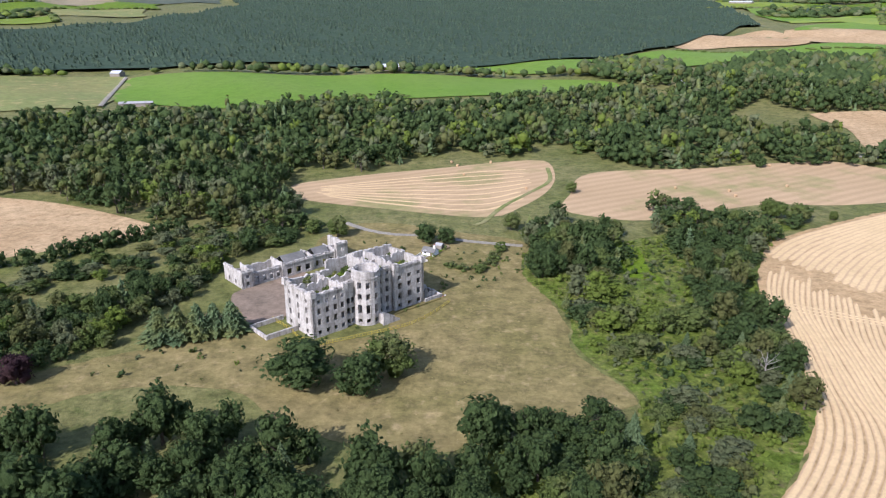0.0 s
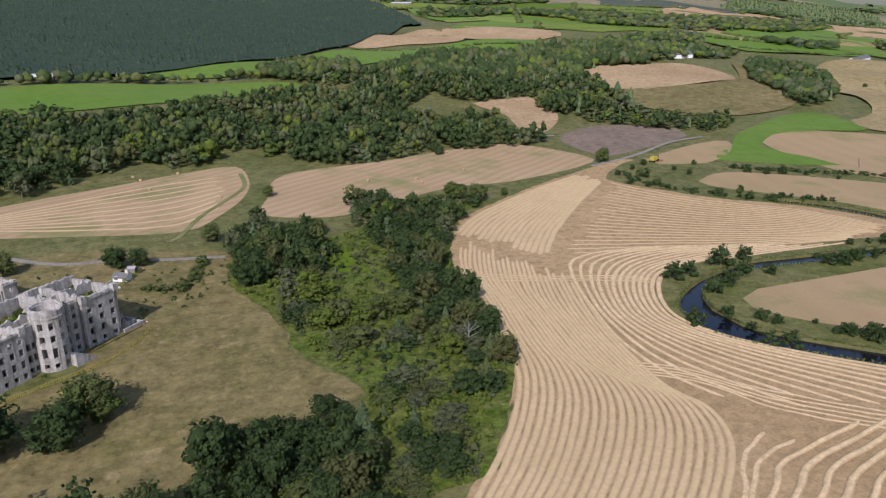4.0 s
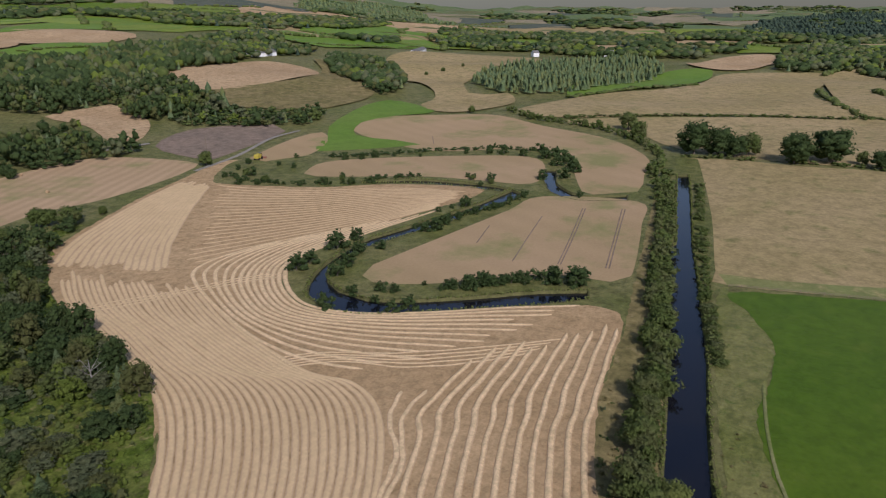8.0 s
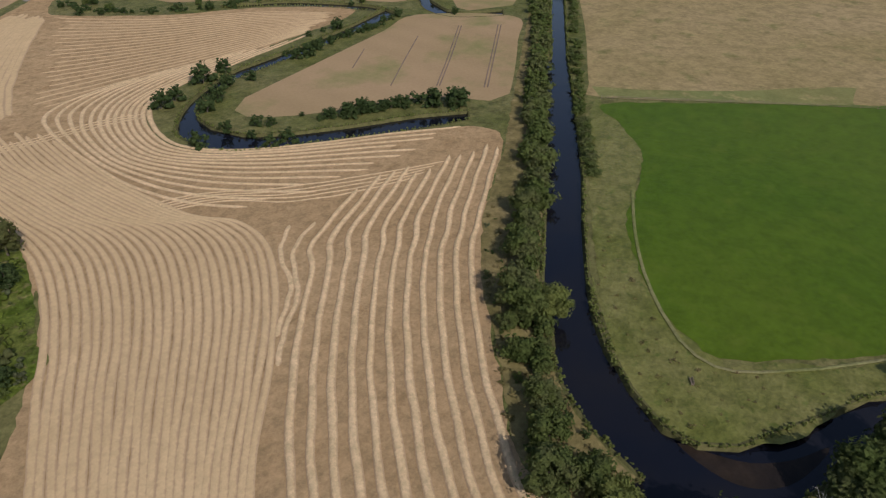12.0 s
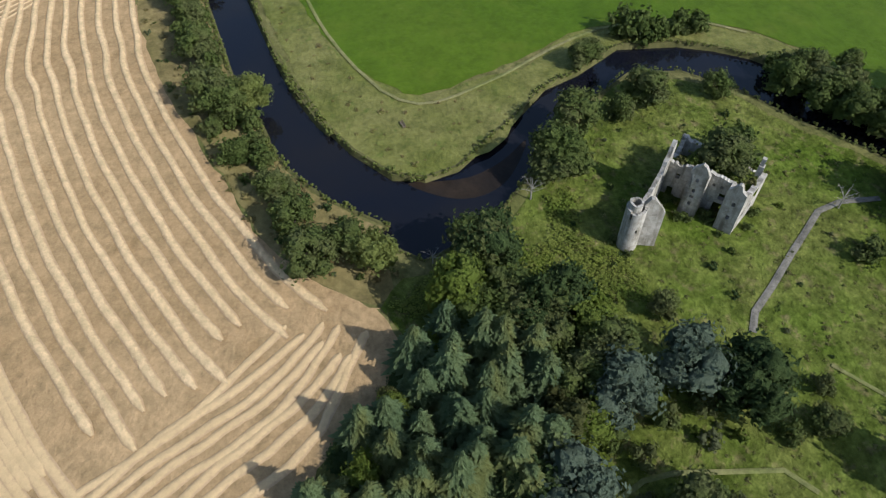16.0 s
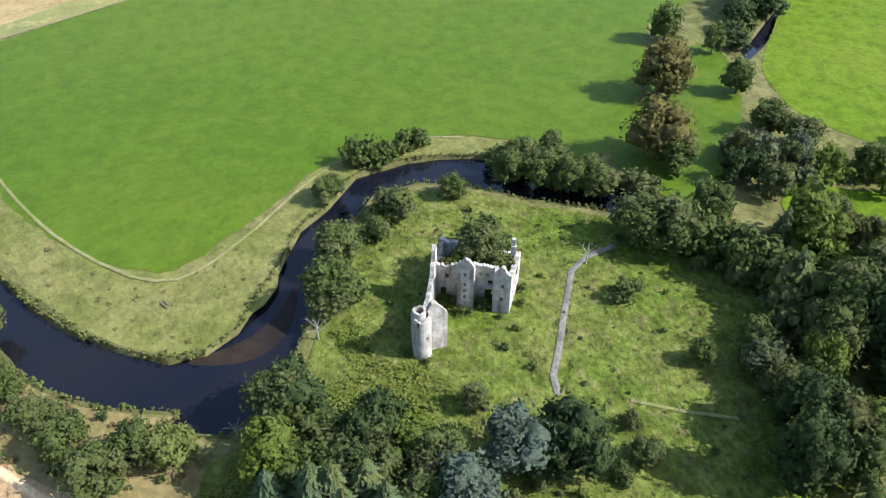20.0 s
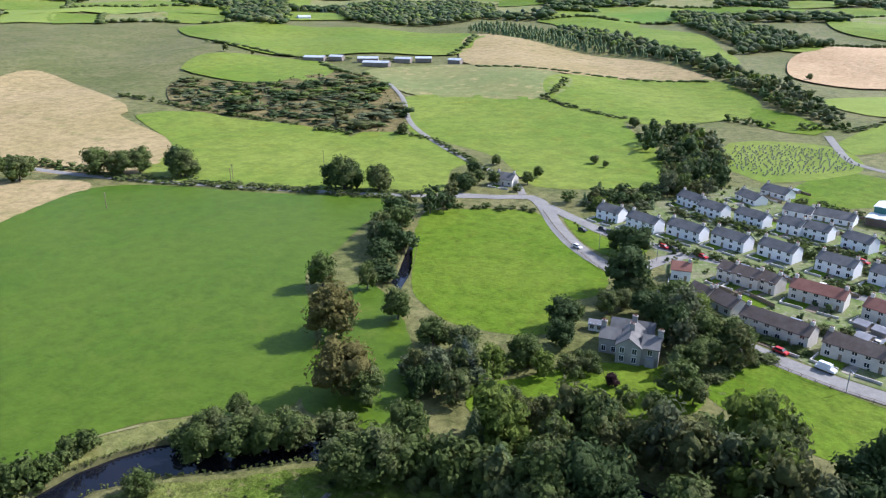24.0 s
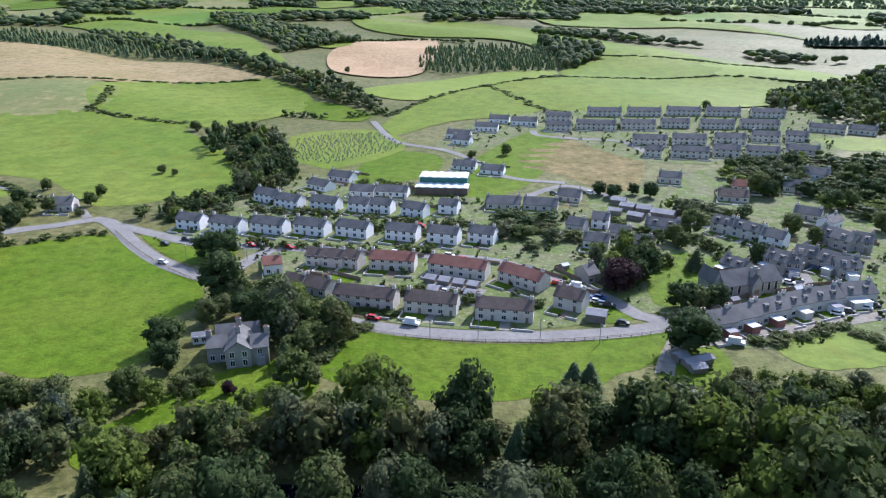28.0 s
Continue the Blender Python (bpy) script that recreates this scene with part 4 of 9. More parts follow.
swaths(13, 0.62, 0.18, [(274.6, 185.2), (243.4, 188.8), (216.0, 191.8), (192.8, 194.0), (176.7, 189.2), (163.3, 175.7), (155.2, 158.5), (158.3, 141.9), (171.6, 122.3), (190.0, 101.3), (206.8, 79.7)],
       [(198.1, 213.7), (182.6, 217.1), (167.0, 218.8), (154.8, 215.0), (146.8, 204.7), (136.6, 180.2), (129.3, 157.3), (126.7, 140.2), (127.7, 127.9), (130.5, 117.9), (134.1, 107.0)])
swaths(22, 0.50, 0.16, [(243.0, 307.7), (252.7, 282.6), (266.2, 258.7), (294.2, 227.7), (309.7, 190.3)],
       [(156.2, 223.5), (172.1, 218.2), (195.5, 211.0), (226.1, 200.6), (274.7, 188.6)], "straw_thin")
swaths(16, 1.0, 0.04, [(127.4, 263.5), (152.0, 287.1), (201.3, 315.7), (240.4, 331.8)],
       [(147.6, 223.5), (169.0, 249.5), (205.5, 284.1), (242.1, 314.9)], "straw_thin")
swaths(3, 0.4, 0.12, [(107.8, 222.0), (120.5, 213.7), (136.2, 205.0), (159.7, 194.6), (170.5, 185.6)],
       [(107.9, 215.5), (120.7, 207.6), (135.4, 200.9), (158.6, 190.3), (169.1, 182.6)])
swaths(2, 0.5, 0.12, [(128.9, 99.2), (115.9, 93.4), (106.6, 84.0), (93.5, 78.1), (87.3, 75.1)],
       [(133.0, 93.8), (118.8, 91.4), (104.4, 80.8), (92.3, 76.1), (80.5, 70.1)])
swaths(5, 0.34, 0.12, [(117.3, 135.1), (131.2, 123.0), (139.1, 105.3), (153.1, 90.1), (168.9, 78.7)],
       [(119.8, 140.0), (131.5, 131.8), (144.0, 112.9), (160.5, 94.6), (179.1, 76.4)])
swaths(9, 0.9, 0.08, [(-65.2, 355.8), (-23.4, 338.2), (17.9, 328.5), (42.0, 350.5)],
       [(-67.7, 370.3), (-26.4, 387.4), (18.3, 404.1), (55.1, 410.5)], "straw_thin")


PLANTATION = [(-767, 1142), (-666, 1284), (-615, 1344), (-578, 1583), (-546, 1995), (-582, 2478), (664, 2425), (614, 1489), (504, 1287), (360, 1094), (233, 960), (120, 889), (11, 857), (-118, 834), (-210, 898), (-307, 821), (-402, 821), (-503, 736)]


def patchwork():
    """Small hedged fields that cover the far valley and hills."""
    q = random.Random(21)
    r = 1350.0
    while r < 4400:
        dr = r * q.uniform(0.10, 0.16)
        a = -36.0 + q.uniform(0, 3)
        while a < 218:
            da = q.uniform(3.0, 7.5)
            mid = radians(a + da / 2)
            if any(inside((r + dr * u) * math.sin(mid + v), (r + dr * u) * math.cos(mid + v), PLANTATION) for u in (0, 0.5, 1) for v in (-0.04, 0, 0.04)):
                pass
            elif q.random() < 0.78:
                pts = []
                for ra, aa in ((r, a), (r, a + da / 2), (r, a + da), (r + dr / 2, a + da), (r + dr, a + da), (r + dr, a + da / 2), (r + dr, a), (r + dr / 2, a)):
                    rr, t = ra * q.uniform(0.985, 1.015) + 8, radians(aa + q.uniform(-0.3, 0.3))
                    pts.append((rr * math.sin(t), rr * math.cos(t)))
                dry = 38 < a < 100
                # beyond 1900 m the haze-tinted materials replace the plain field colours
                field("far hedged field on the valley side", q.choice(("past", "greenf", "tan", "drypast", "stub", "past") if dry and r < 1900 else ("far_green", "far_green", "far_tan", "far_blue") if dry else ("past", "past", "past2", "greenf", "past", "pastd", "lime") if r < 1900 else ("far_green", "far_green", "far_blue", "far_blue", "far_tan")), pts, 0.02)
                if q.random() < 0.7:
                    FAR_HEDGES.append(pts[:3] if q.random() < 0.5 else pts[2:5])
            else:
                t0, t1 = radians(a), radians(a + da)
                FAR_WOODS.append([((r + dr * u) * math.sin(t), (r + dr * u) * math.cos(t)) for u, t in ((0.1, t0), (0.1, t1), (0.85, t1), (0.7, (t0 + t1) / 2), (0.9, t0))])
            a += da
        r += dr + 10


FAR_HEDGES, FAR_WOODS = [], []
patchwork()


# ---- trees ----
rng = np.random.default_rng(7)


def ico(level):
    bm = bmesh.new()
    bmesh.ops.create_icosphere(bm, subdivisions=level, radius=1)
    v = np.array([q.co for q in bm.verts])
    f = np.array([[q.index for q in t.verts] for t in bm.faces])
    bm.free()
    return v, f


ICO1, ICO2 = ico(1), ico(2)


def joined(pieces):
    vs, fs, k = [], [], 0
    for v, f in pieces:
        vs.append(v)
        fs.append(f + k)
        k += len(v)
    return np.concatenate(vs), np.concatenate(fs)


def cards(centres, outward, size):
    """Leaf sprays: four-cornered blades, each split in two triangles, facing roughly outward."""
    n = len(centres)
    nor = outward + rng.normal(0, 0.42, (n, 3))
    nor /= np.linalg.norm(nor, axis=1)[:, None]
    up = rng.normal(0, 1, (n, 3))
    u = np.cross(nor, up)
    u /= np.linalg.norm(u, axis=1)[:, None]
    w = np.cross(nor, u)
    s = size * rng.uniform(0.6, 1.3, (n, 1))
    v = np.stack([centres - u * s, centres - w * s * 0.6 + nor * 0.12 * s, centres + u * s, centres + w * s * 0.6 - nor * 0.1 * s], 1).reshape(-1, 3)
    k = 4 * np.arange(n)[:, None]
    return v, np.concatenate([k + [0, 1, 2], k + [0, 2, 3]])


def crown_of(lumps, leaf_count, leaf_size, core=ICO1, flat=0.85):
    """A crown one unit high and about one wide, from lumps of foliage."""
    pieces, spots, outs = [], [], []
    for i in range(lumps):
        a, e = 2.4 * i + rng.uniform(-0.5, 0.5), -0.9 + 1.9 * (i + rng.uniform(0.1, 0.9)) / lumps
        d = rng.uniform(0.18, 0.33) * math.sqrt(max(0.05, 1 - e * e * (0.85 if e > 0 else 0.35)))
        c = np.array([d * math.cos(a), d * math.sin(a), 0.50 + 0.33 * e])
        r = rng.uniform(0.13, 0.25) * (0.92 if lumps > 20 else 1.0) * np.array([1, 1, flat * rng.uniform(0.85, 1.3)])
        v = core[0] * (1 + rng.normal(0, 0.2 if leaf_count > 60 else 0.13, (len(core[0]), 1))) * r * (0.68 if leaf_count > 60 else 0.95) + c
        pieces.append((v, core[1]))
        m = leaf_count // lumps
        if m:
            o = rng.normal(0, 1, (m, 3))
            o[:, 2] = np.where(o[:, 2] < -0.5, -o[:, 2], o[:, 2])
            o /= np.linalg.norm(o, axis=1)[:, None]
            spots.append(c + o * r * rng.uniform(0.80, 1.25, (m, 1)))
            outs.append(o)
    if spots:
        pieces.append(cards(np.concatenate(spots), np.concatenate(outs), leaf_size))
    return joined(pieces)


def spruce_of(tiers, blades, size):
    """A conifer one unit high: a tapering core under tiers of drooping sprays."""
    n = 7 if tiers else 5
    v = [(0, 0, 1.0)]
    for k, (z, r) in enumerate(((0.75, 0.04), (0.4, 0.085), (0.12, 0.12)) if tiers else ((0.7, 0.09), (0.12, 0.2))):
        v += [(r * math.cos(6.283 * j / n + k) * rng.uniform(0.8, 1.2), r * math.sin(6.283 * j / n + k) * rng.uniform(0.8, 1.2), z) for j in range(n)]
    f = [(0, 1 + j, 1 + (j + 1) % n) for j in range(n)]
    for k in range(2 if tiers else 1):
        for j in range(n):
            a, b = 1 + n * k + j, 1 + n * k + (j + 1) % n
            f += [(a, a + n, b + n), (a, b + n, b)]
    pieces = [(np.array(v), np.array(f))]
    spots, outs = [], []
    for t in range(tiers):
        z = 0.12 + 0.82 * t / tiers
        r = 0.25 * (1 - z) + 0.015
        for b in range(max(4, int(blades * (1 - 0.75 * t / tiers)))):
            a = rng.uniform(0, 6.283)
            q = rng.uniform(0.6, 1.1)
            spots.append((r * q * math.cos(a), r * q * math.sin(a), z - 0.05 * q + rng.normal(0, 0.01)))
            outs.append((0.6 * math.cos(a), 0.6 * math.sin(a), 0.8))
    if spots:
        pieces.append(cards(np.array(spots), np.array(outs), size))
    if tiers > 12:
        # long drooping boughs that stand out like spokes
        verts, tris = [], []
        for t in range(tiers):
            z = 0.10 + 0.84 * t / tiers
            reach = 0.33 * (1 - z) + 0.03
            for b in range(11 if t < tiers * 0.7 else 7):
                a = 6.283 * (b + 0.5 * (t % 2)) / 11 + rng.normal(0, 0.25)
                q, k = reach * rng.uniform(0.75, 1.2), len(verts)
                c, d, half = math.cos(a), math.sin(a), 0.17 * reach
                verts += [(0.1 * q * c, 0.1 * q * d, z + 0.03), (0.65 * q * c - half * d, 0.65 * q * d + half * c, z + 0.005), (q * c, q * d, z - 0.035), (0.65 * q * c + half * d, 0.65 * q * d - half * c, z + 0.005)]
                tris += [(k, k + 1, k + 2), (k, k + 2, k + 3)]
        pieces.append((np.array(verts), np.array(tris)))
    return joined(pieces)


def trunk_of(bare=0.45, limbs=5, spread=0.3, r0=0.03, twigs=0):
    """A tapered trunk with limbs, one unit high."""
    pieces = []

    def tube(a, b, ra, rb, n=5):
        a, b = np.array(a, float), np.array(b, float)
        d = (b - a) / (np.linalg.norm(b - a) + 1e-9)
        u = np.cross(d, (0.3, 0.9, 0.2))
        u /= np.linalg.norm(u)
        w = np.cross(d, u)
        ring = [u * math.cos(6.283 * k / n) + w * math.sin(6.283 * k / n) for k in range(n)]
        v = np.array([a + q * ra for q in ring] + [b + q * rb for q in ring])
        f = [t for k in range(n) for t in ((k, (k + 1) % n, n + k), ((k + 1) % n, n + (k + 1) % n, n + k))]
        pieces.append((v, np.array(f)))

    top = (rng.normal(0, 0.03), rng.normal(0, 0.03), bare)
    tube((0, 0, -0.03), top, r0 * 1.25, r0 * 0.75, 7)
    tube(top, (top[0] * 1.6, top[1] * 1.6, bare + 0.4), r0 * 0.7, r0 * 0.15)
    for k in range(limbs):
        a, z = 6.283 * k / limbs + rng.uniform(-0.4, 0.4), rng.uniform(0.6, 1.0) * bare
        e = (spread * math.cos(a), spread * math.sin(a), z + rng.uniform(0.18, 0.4))
        tube((top[0] * z / bare, top[1] * z / bare, z), e, r0 * 0.45, r0 * 0.12)
        for _ in range(twigs):
            g = rng.uniform(0.3, 1)
            s = [top[i] * z / bare * (1 - g) + e[i] * g if i < 2 else z * (1 - g) + e[i] * g for i in range(3)]
            tube(s, [s[0] + rng.normal(0, 0.1), s[1] + rng.normal(0, 0.1), s[2] + rng.uniform(0.02, 0.16)], r0 * 0.15, r0 * 0.04, 3)
    return joined(pieces)


BROAD_NEAR = [crown_of(26, 1404, 0.036, ICO2) for _ in range(6)]
BROAD_FINE = [crown_of(14, 434, 0.054) for _ in range(6)]
BROAD_HALF = [crown_of(13, 364, 0.064) for _ in range(6)]
BROAD_MID = [crown_of(8, 112, 0.080) for _ in range(6)]
BROAD_TUFT = [crown_of(3, 12, 0.2, ICO1) for _ in range(5)]
HERB = [cards(np.c_[rng.uniform(-0.5, 0.5, (11, 2)), rng.uniform(0.4, 1.0, 11)], np.tile((0.0, 0.0, 1.2), (11, 1)), 0.21) for _ in range(6)]
TUSSOCK = [cards(np.c_[rng.normal(0, 0.26, (16, 2)), rng.uniform(0.1, 0.6, 16)], np.c_[rng.normal(0, 0.4, (16, 2)), rng.uniform(0.9, 1.4, 16)], 0.24) for _ in range(6)]
BROAD_FAR = [crown_of(4, 24, 0.14, ICO1) for _ in range(6)]
BROAD_DOT = [(ICO1[0] * (1 + rng.normal(0, 0.16, (len(ICO1[0]), 1))) * (0.42, 0.42, 0.40) + (0, 0, 0.55), ICO1[1]) for _ in range(6)]
SPRUCE_FINE = [spruce_of(22, 30, 0.042) for _ in range(4)]
SPRUCE_MID = [spruce_of(8, 10, 0.10) for _ in range(3)]
SPRUCE_DOT = [spruce_of(0, 0, 0.1) for _ in range(4)]
TRUNKS = [trunk_of() for _ in range(3)]


def gathered(name, placed, material, parent, label=""):
    """One mesh from many placed copies of templates: (template, x, y, z, width, height, turn)."""
    if not placed:
        return None
    vs, fs, k = [], [], 0
    for (v, f), x, y, z, w, h, a in placed:
        c, s = math.cos(a), math.sin(a)
        q = np.empty_like(v)
        q[:, 0] = (v[:, 0] * c - v[:, 1] * s) * w + x
        q[:, 1] = (v[:, 0] * s + v[:, 1] * c) * w + y
        q[:, 2] = v[:, 2] * h + z
        vs.append(q)
        fs.append(f + k)
        k += len(v)
    v, f = np.concatenate(vs), np.concatenate(fs)
    me = bpy.data.meshes.new(name)
    me.vertices.add(len(v))
    me.vertices.foreach_set("co", v.ravel())
    me.loops.add(3 * len(f))
    me.loops.foreach_set("vertex_index", f.ravel().astype(np.int32))
    me.polygons.add(len(f))
    me.polygons.foreach_set("loop_start", np.arange(0, 3 * len(f), 3, dtype=np.int32))
    me.polygons.foreach_set("use_smooth", np.ones(len(f), dtype=bool))
    me.materials.append(M[material])
    me.update(calc_edges=True)
    ob = new(name, me)
    if parent:
        ob.parent = parent
    if label:
        ob["label"] = label
    return ob


def scatter(outline, spacing, seed):
    """Loose points inside a plan outline."""
    q = random.Random(seed)
    xs, ys = [p[0] for p in outline], [p[1] for p in outline]
    out, y, odd = [], min(ys), 0
    while y < max(ys):
        x = min(xs) + (spacing / 2 if odd else 0)
        while x < max(xs):
            px, py = x + q.uniform(-0.42, 0.42) * spacing, y + q.uniform(-0.42, 0.42) * spacing
            if inside(px, py, outline):
                out.append((px, py))
            x += spacing
        y += spacing * 0.9
        odd = 1 - odd
    return out


def data_of(name, template, material):
    v, f = template
    return mesh_of(name, v.tolist(), f.tolist(), material, True)


WOOD_COUNT, LONE = [0], [0]
WOOD_DATA = {}
WOOD_WORDS = {"leaf_olive": "browning olive-green broadleaf tree in dense woodland", "leaf": "green broadleaf tree in dense woodland", "leaf_dark": "dark green broadleaf tree in dense woodland",
              "leaf_bright": "bright green broadleaf tree in dense woodland", "leaf_grey": "grey-green broadleaf tree in dense woodland"}


def wood_tree(template, leaf, x, y, z, w, h, a):
    key = (id(template), leaf)
    if key not in WOOD_DATA:
        WOOD_DATA[key] = data_of("crown", template, leaf)
    if "trunk" not in WOOD_DATA:
        WOOD_DATA["trunk"] = data_of("trunk", TRUNKS[0], "bark")
    LONE[0] += 1
    top = new("broadleaf_tree")
    top.matrix_world = pose(x, y, z, 0, 0, math.degrees(a))
    for name, data, size in (("trunk", WOOD_DATA["trunk"], (h * 0.9, h * 0.9, h * 0.9)), ("crown", WOOD_DATA[key], (w, w, h))):
        ob = new(name, data)
        ob.parent = top
        ob.scale = size
    tagged(top, WOOD_WORDS[leaf], "tree", "trees of the woods")




def wood(label, mix, spacing, low, high, outline):
    WOOD_COUNT[0] += 1
    q = random.Random(WOOD_COUNT[0])
    outline = curved(outline, 8, True)
    crowns, needles, trunks, dry = {"leaf_olive": [], "leaf": [], "leaf_dark": [], "leaf_bright": [], "leaf_grey": []}, [], [], []
    for x, y in scatter(outline, spacing, WOOD_COUNT[0]):
        r = math.hypot(x, y)
        if r < 10 or any(inside(x, y, w[2]) for w in (WATERS[0], *WATERS[3:])):
            continue
        h = q.uniform(low, high) * (1.0 if q.random() < 0.6 else q.uniform(0.45, 0.85))
        if mix == "mixed" and r < 700:
            stand = noise.noise((x / 17, y / 17, 40 + WOOD_COUNT[0]))
            if stand < -0.42:
                continue
            h *= 1.0 + 0.45 * stand
        z, a = height(x, y) - 0.2, q.uniform(0, 6.28)
        spiky = mix == "conifer" or mix not in ("shrub", "tuft", "herb") and q.random() < 0.07
        if spiky:
            kind = SPRUCE_FINE if r < 220 else SPRUCE_MID if r < 500 else SPRUCE_DOT
            needles.append((q.choice(kind), x, y, z, h * (1.25 if r < 120 else 1.0 if r < 500 else 1.5 * spacing / 9), h, a))
        else:
            kind = BROAD_NEAR if r < 115 else BROAD_FINE if r < 205 else BROAD_HALF if r < 300 else BROAD_MID if r < 430 else BROAD_FAR if r < 760 else BROAD_DOT
            w = max(spacing * 1.3, h * 0.8) * q.uniform(0.8, 1.25)
            if mix == "shrub":
                kind = BROAD_MID if r < 130 else BROAD_TUFT
                w, z, h = h * q.uniform(1.0, 1.5), z - 0.3 * h, h * 1.3
            if mix in ("tuft", "herb"):
                dry.append((q.choice(TUSSOCK if mix == "tuft" else HERB), x, y, z + 0.15, h * q.uniform(1.4, 2.4), h * 1.2, a))
                continue
            tone = noise.noise((x / 26, y / 26, WOOD_COUNT[0])) + q.uniform(-0.34, 0.3) - (0.42 if "mature" in label else 0.2 if "dark" in label else -0.3 if "bracken and" in label else 0)
            key = "leaf_dark" if tone < -0.14 else "leaf_bright" if tone > 0.34 else "leaf_grey" if 0.04 < tone < 0.2 else "leaf_olive" if -0.06 < tone <= 0.04 and mix == "mixed" else "leaf"
            if r < 190 and mix != "shrub" and LONE[0] < 150 and q.random() < 0.4:
                wood_tree(q.choice(kind), key, x, y, z, w, h, a)
                continue
            crowns[key].append((q.choice(kind), x, y, z, w, h, a))
        if r < 420 and mix != "shrub":
            trunks.append((q.choice(TRUNKS), x, y, z, h * (0.3 if spiky else 0.8), h * 0.85, a))
    top = tagged(new("woodland"), label, "woodland", kind="stuff")
    for key, placed_ in crowns.items():
        gathered("crowns", placed_, key, top)
    gathered("conifer_crowns", needles, "needle_far" if "far" in label else "needle", top)
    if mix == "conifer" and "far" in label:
        # sheet close to the crowns' colour, so gaps between them don't show
        field("dark green floor sheet filling gaps in the far plantation", "floor", outline[::6], 0.03)
    gathered("tufts", dry, "herb" if mix == "herb" else "weeds" if "ruin" in label else "tuft", top)
    gathered("trunks", trunks, "bark", top)


def row(label, spacing, low, high, line):
    WOOD_COUNT[0] += 1
    q = random.Random(900 + WOOD_COUNT[0])
    crowns = []
    for x, y in curved(line, spacing * 0.62):
        x, y = x + q.uniform(-1, 1) * spacing * 0.22, y + q.uniform(-1, 1) * spacing * 0.22
        r, h = math.hypot(x, y), q.uniform(low, high)
        if high > 3 and q.random() < (0.3 if "winding" in label else 0.12):
            continue
        kind = BROAD_TUFT if high < 1.5 else BROAD_HALF if r < 240 else BROAD_MID if r < 380 else BROAD_FAR if r < 700 else BROAD_DOT
        crowns.append((q.choice(kind), x, y, height(x, y) - 0.28 * h, (h * 1.2 if "rank grass" in label else max(h * 1.05, spacing * 0.95)) * q.uniform(0.85, 1.2), h * 1.2, q.uniform(0, 6.28)))
    top = tagged(new("hedgerow"), label, "hedge", kind="stuff")
    gathered("foliage", crowns, "leaf_dark" if "dark" in label else "leaf_willow" if "reeds" in label else "leaf", top)


CROWN_DATA, TRUNK_DATA = {}, [data_of("trunk", trunk_of(0.45, 6, 0.3), "bark") for _ in range(3)]
KINDS = {
    "broad": ("broadleaf_tree", "green broadleaf tree with a full rounded crown", "leaf", 1.15),
    "dark": ("broadleaf_tree", "dark green broadleaf tree with a dense crown", "leaf_dark", 1.2),
    "yew": ("broadleaf_tree", "dark green upright garden tree", "leaf_dark", 0.8),
    "cedar": ("cedar_tree", "wide dark cedar with layered boughs on dry grass", "leaf_dark", 1.5),
    "willow": ("willow_tree", "pale green rounded willow on the river bank", "leaf_willow", 1.2),
    "olive": ("chestnut_tree", "browning olive-green tree at the meadow edge", "leaf_brown", 1.15),
    "purple": ("copper_beech", "dark purple copper beech", "leaf_purple", 1.1),
    "blue": ("broadleaf_tree", "blue-grey leaved tall tree in the wood", "leaf_blue", 1.05),
    "streambush": ("bush", "dark rounded willow bush beside the winding stream", "leaf_dark", 1.35),
    "bright": ("broadleaf_tree", "bright green young tree at the wood edge", "leaf_bright", 1.0),
    "grey": ("willow_tree", "grey-green loose willow in rough grass", "leaf_grey", 1.2),
    "bush": ("bush", "low rounded green bush", "leaf", 1.3),
    "conifer": ("conifer_tree", "dark pointed conifer with drooping branches", "needle", 1.5),
    "bluespruce": ("conifer_tree", "pale blue-green spruce among broadleaf trees", "leaf_blue", 1.0),
    "dead": ("dead_tree", "bare bleached dead tree with broken limbs", "deadwood", 1.0),
}
for key, (_, _, leaf, _) in KINDS.items():
    if key == "dead":
        CROWN_DATA[key] = [data_of("trunk", trunk_of(0.5, 9, 0.34, 0.022, 5), leaf)]
    elif key in ("conifer", "bluespruce"):
        CROWN_DATA[key] = [data_of("crown", spruce_of(18, 34, 0.05), leaf) for _ in range(2)]
    elif key == "cedar":
        CROWN_DATA[key] = [data_of("crown", crown_of(20, 1000, 0.04, ICO1, 0.4), leaf)]
    elif key == "streambush":
        CROWN_DATA[key] = [data_of("crown", crown_of(9, 200, 0.075), leaf) for _ in range(3)]
    elif key == "bush":
        CROWN_DATA[key] = [data_of("crown", crown_of(9, 420, 0.055), leaf) for _ in range(2)]
    else:
        CROWN_DATA[key] = [data_of("crown", crown_of(17, 1190, 0.038, ICO2), leaf) for _ in range(5 if key == "broad" else 2)]


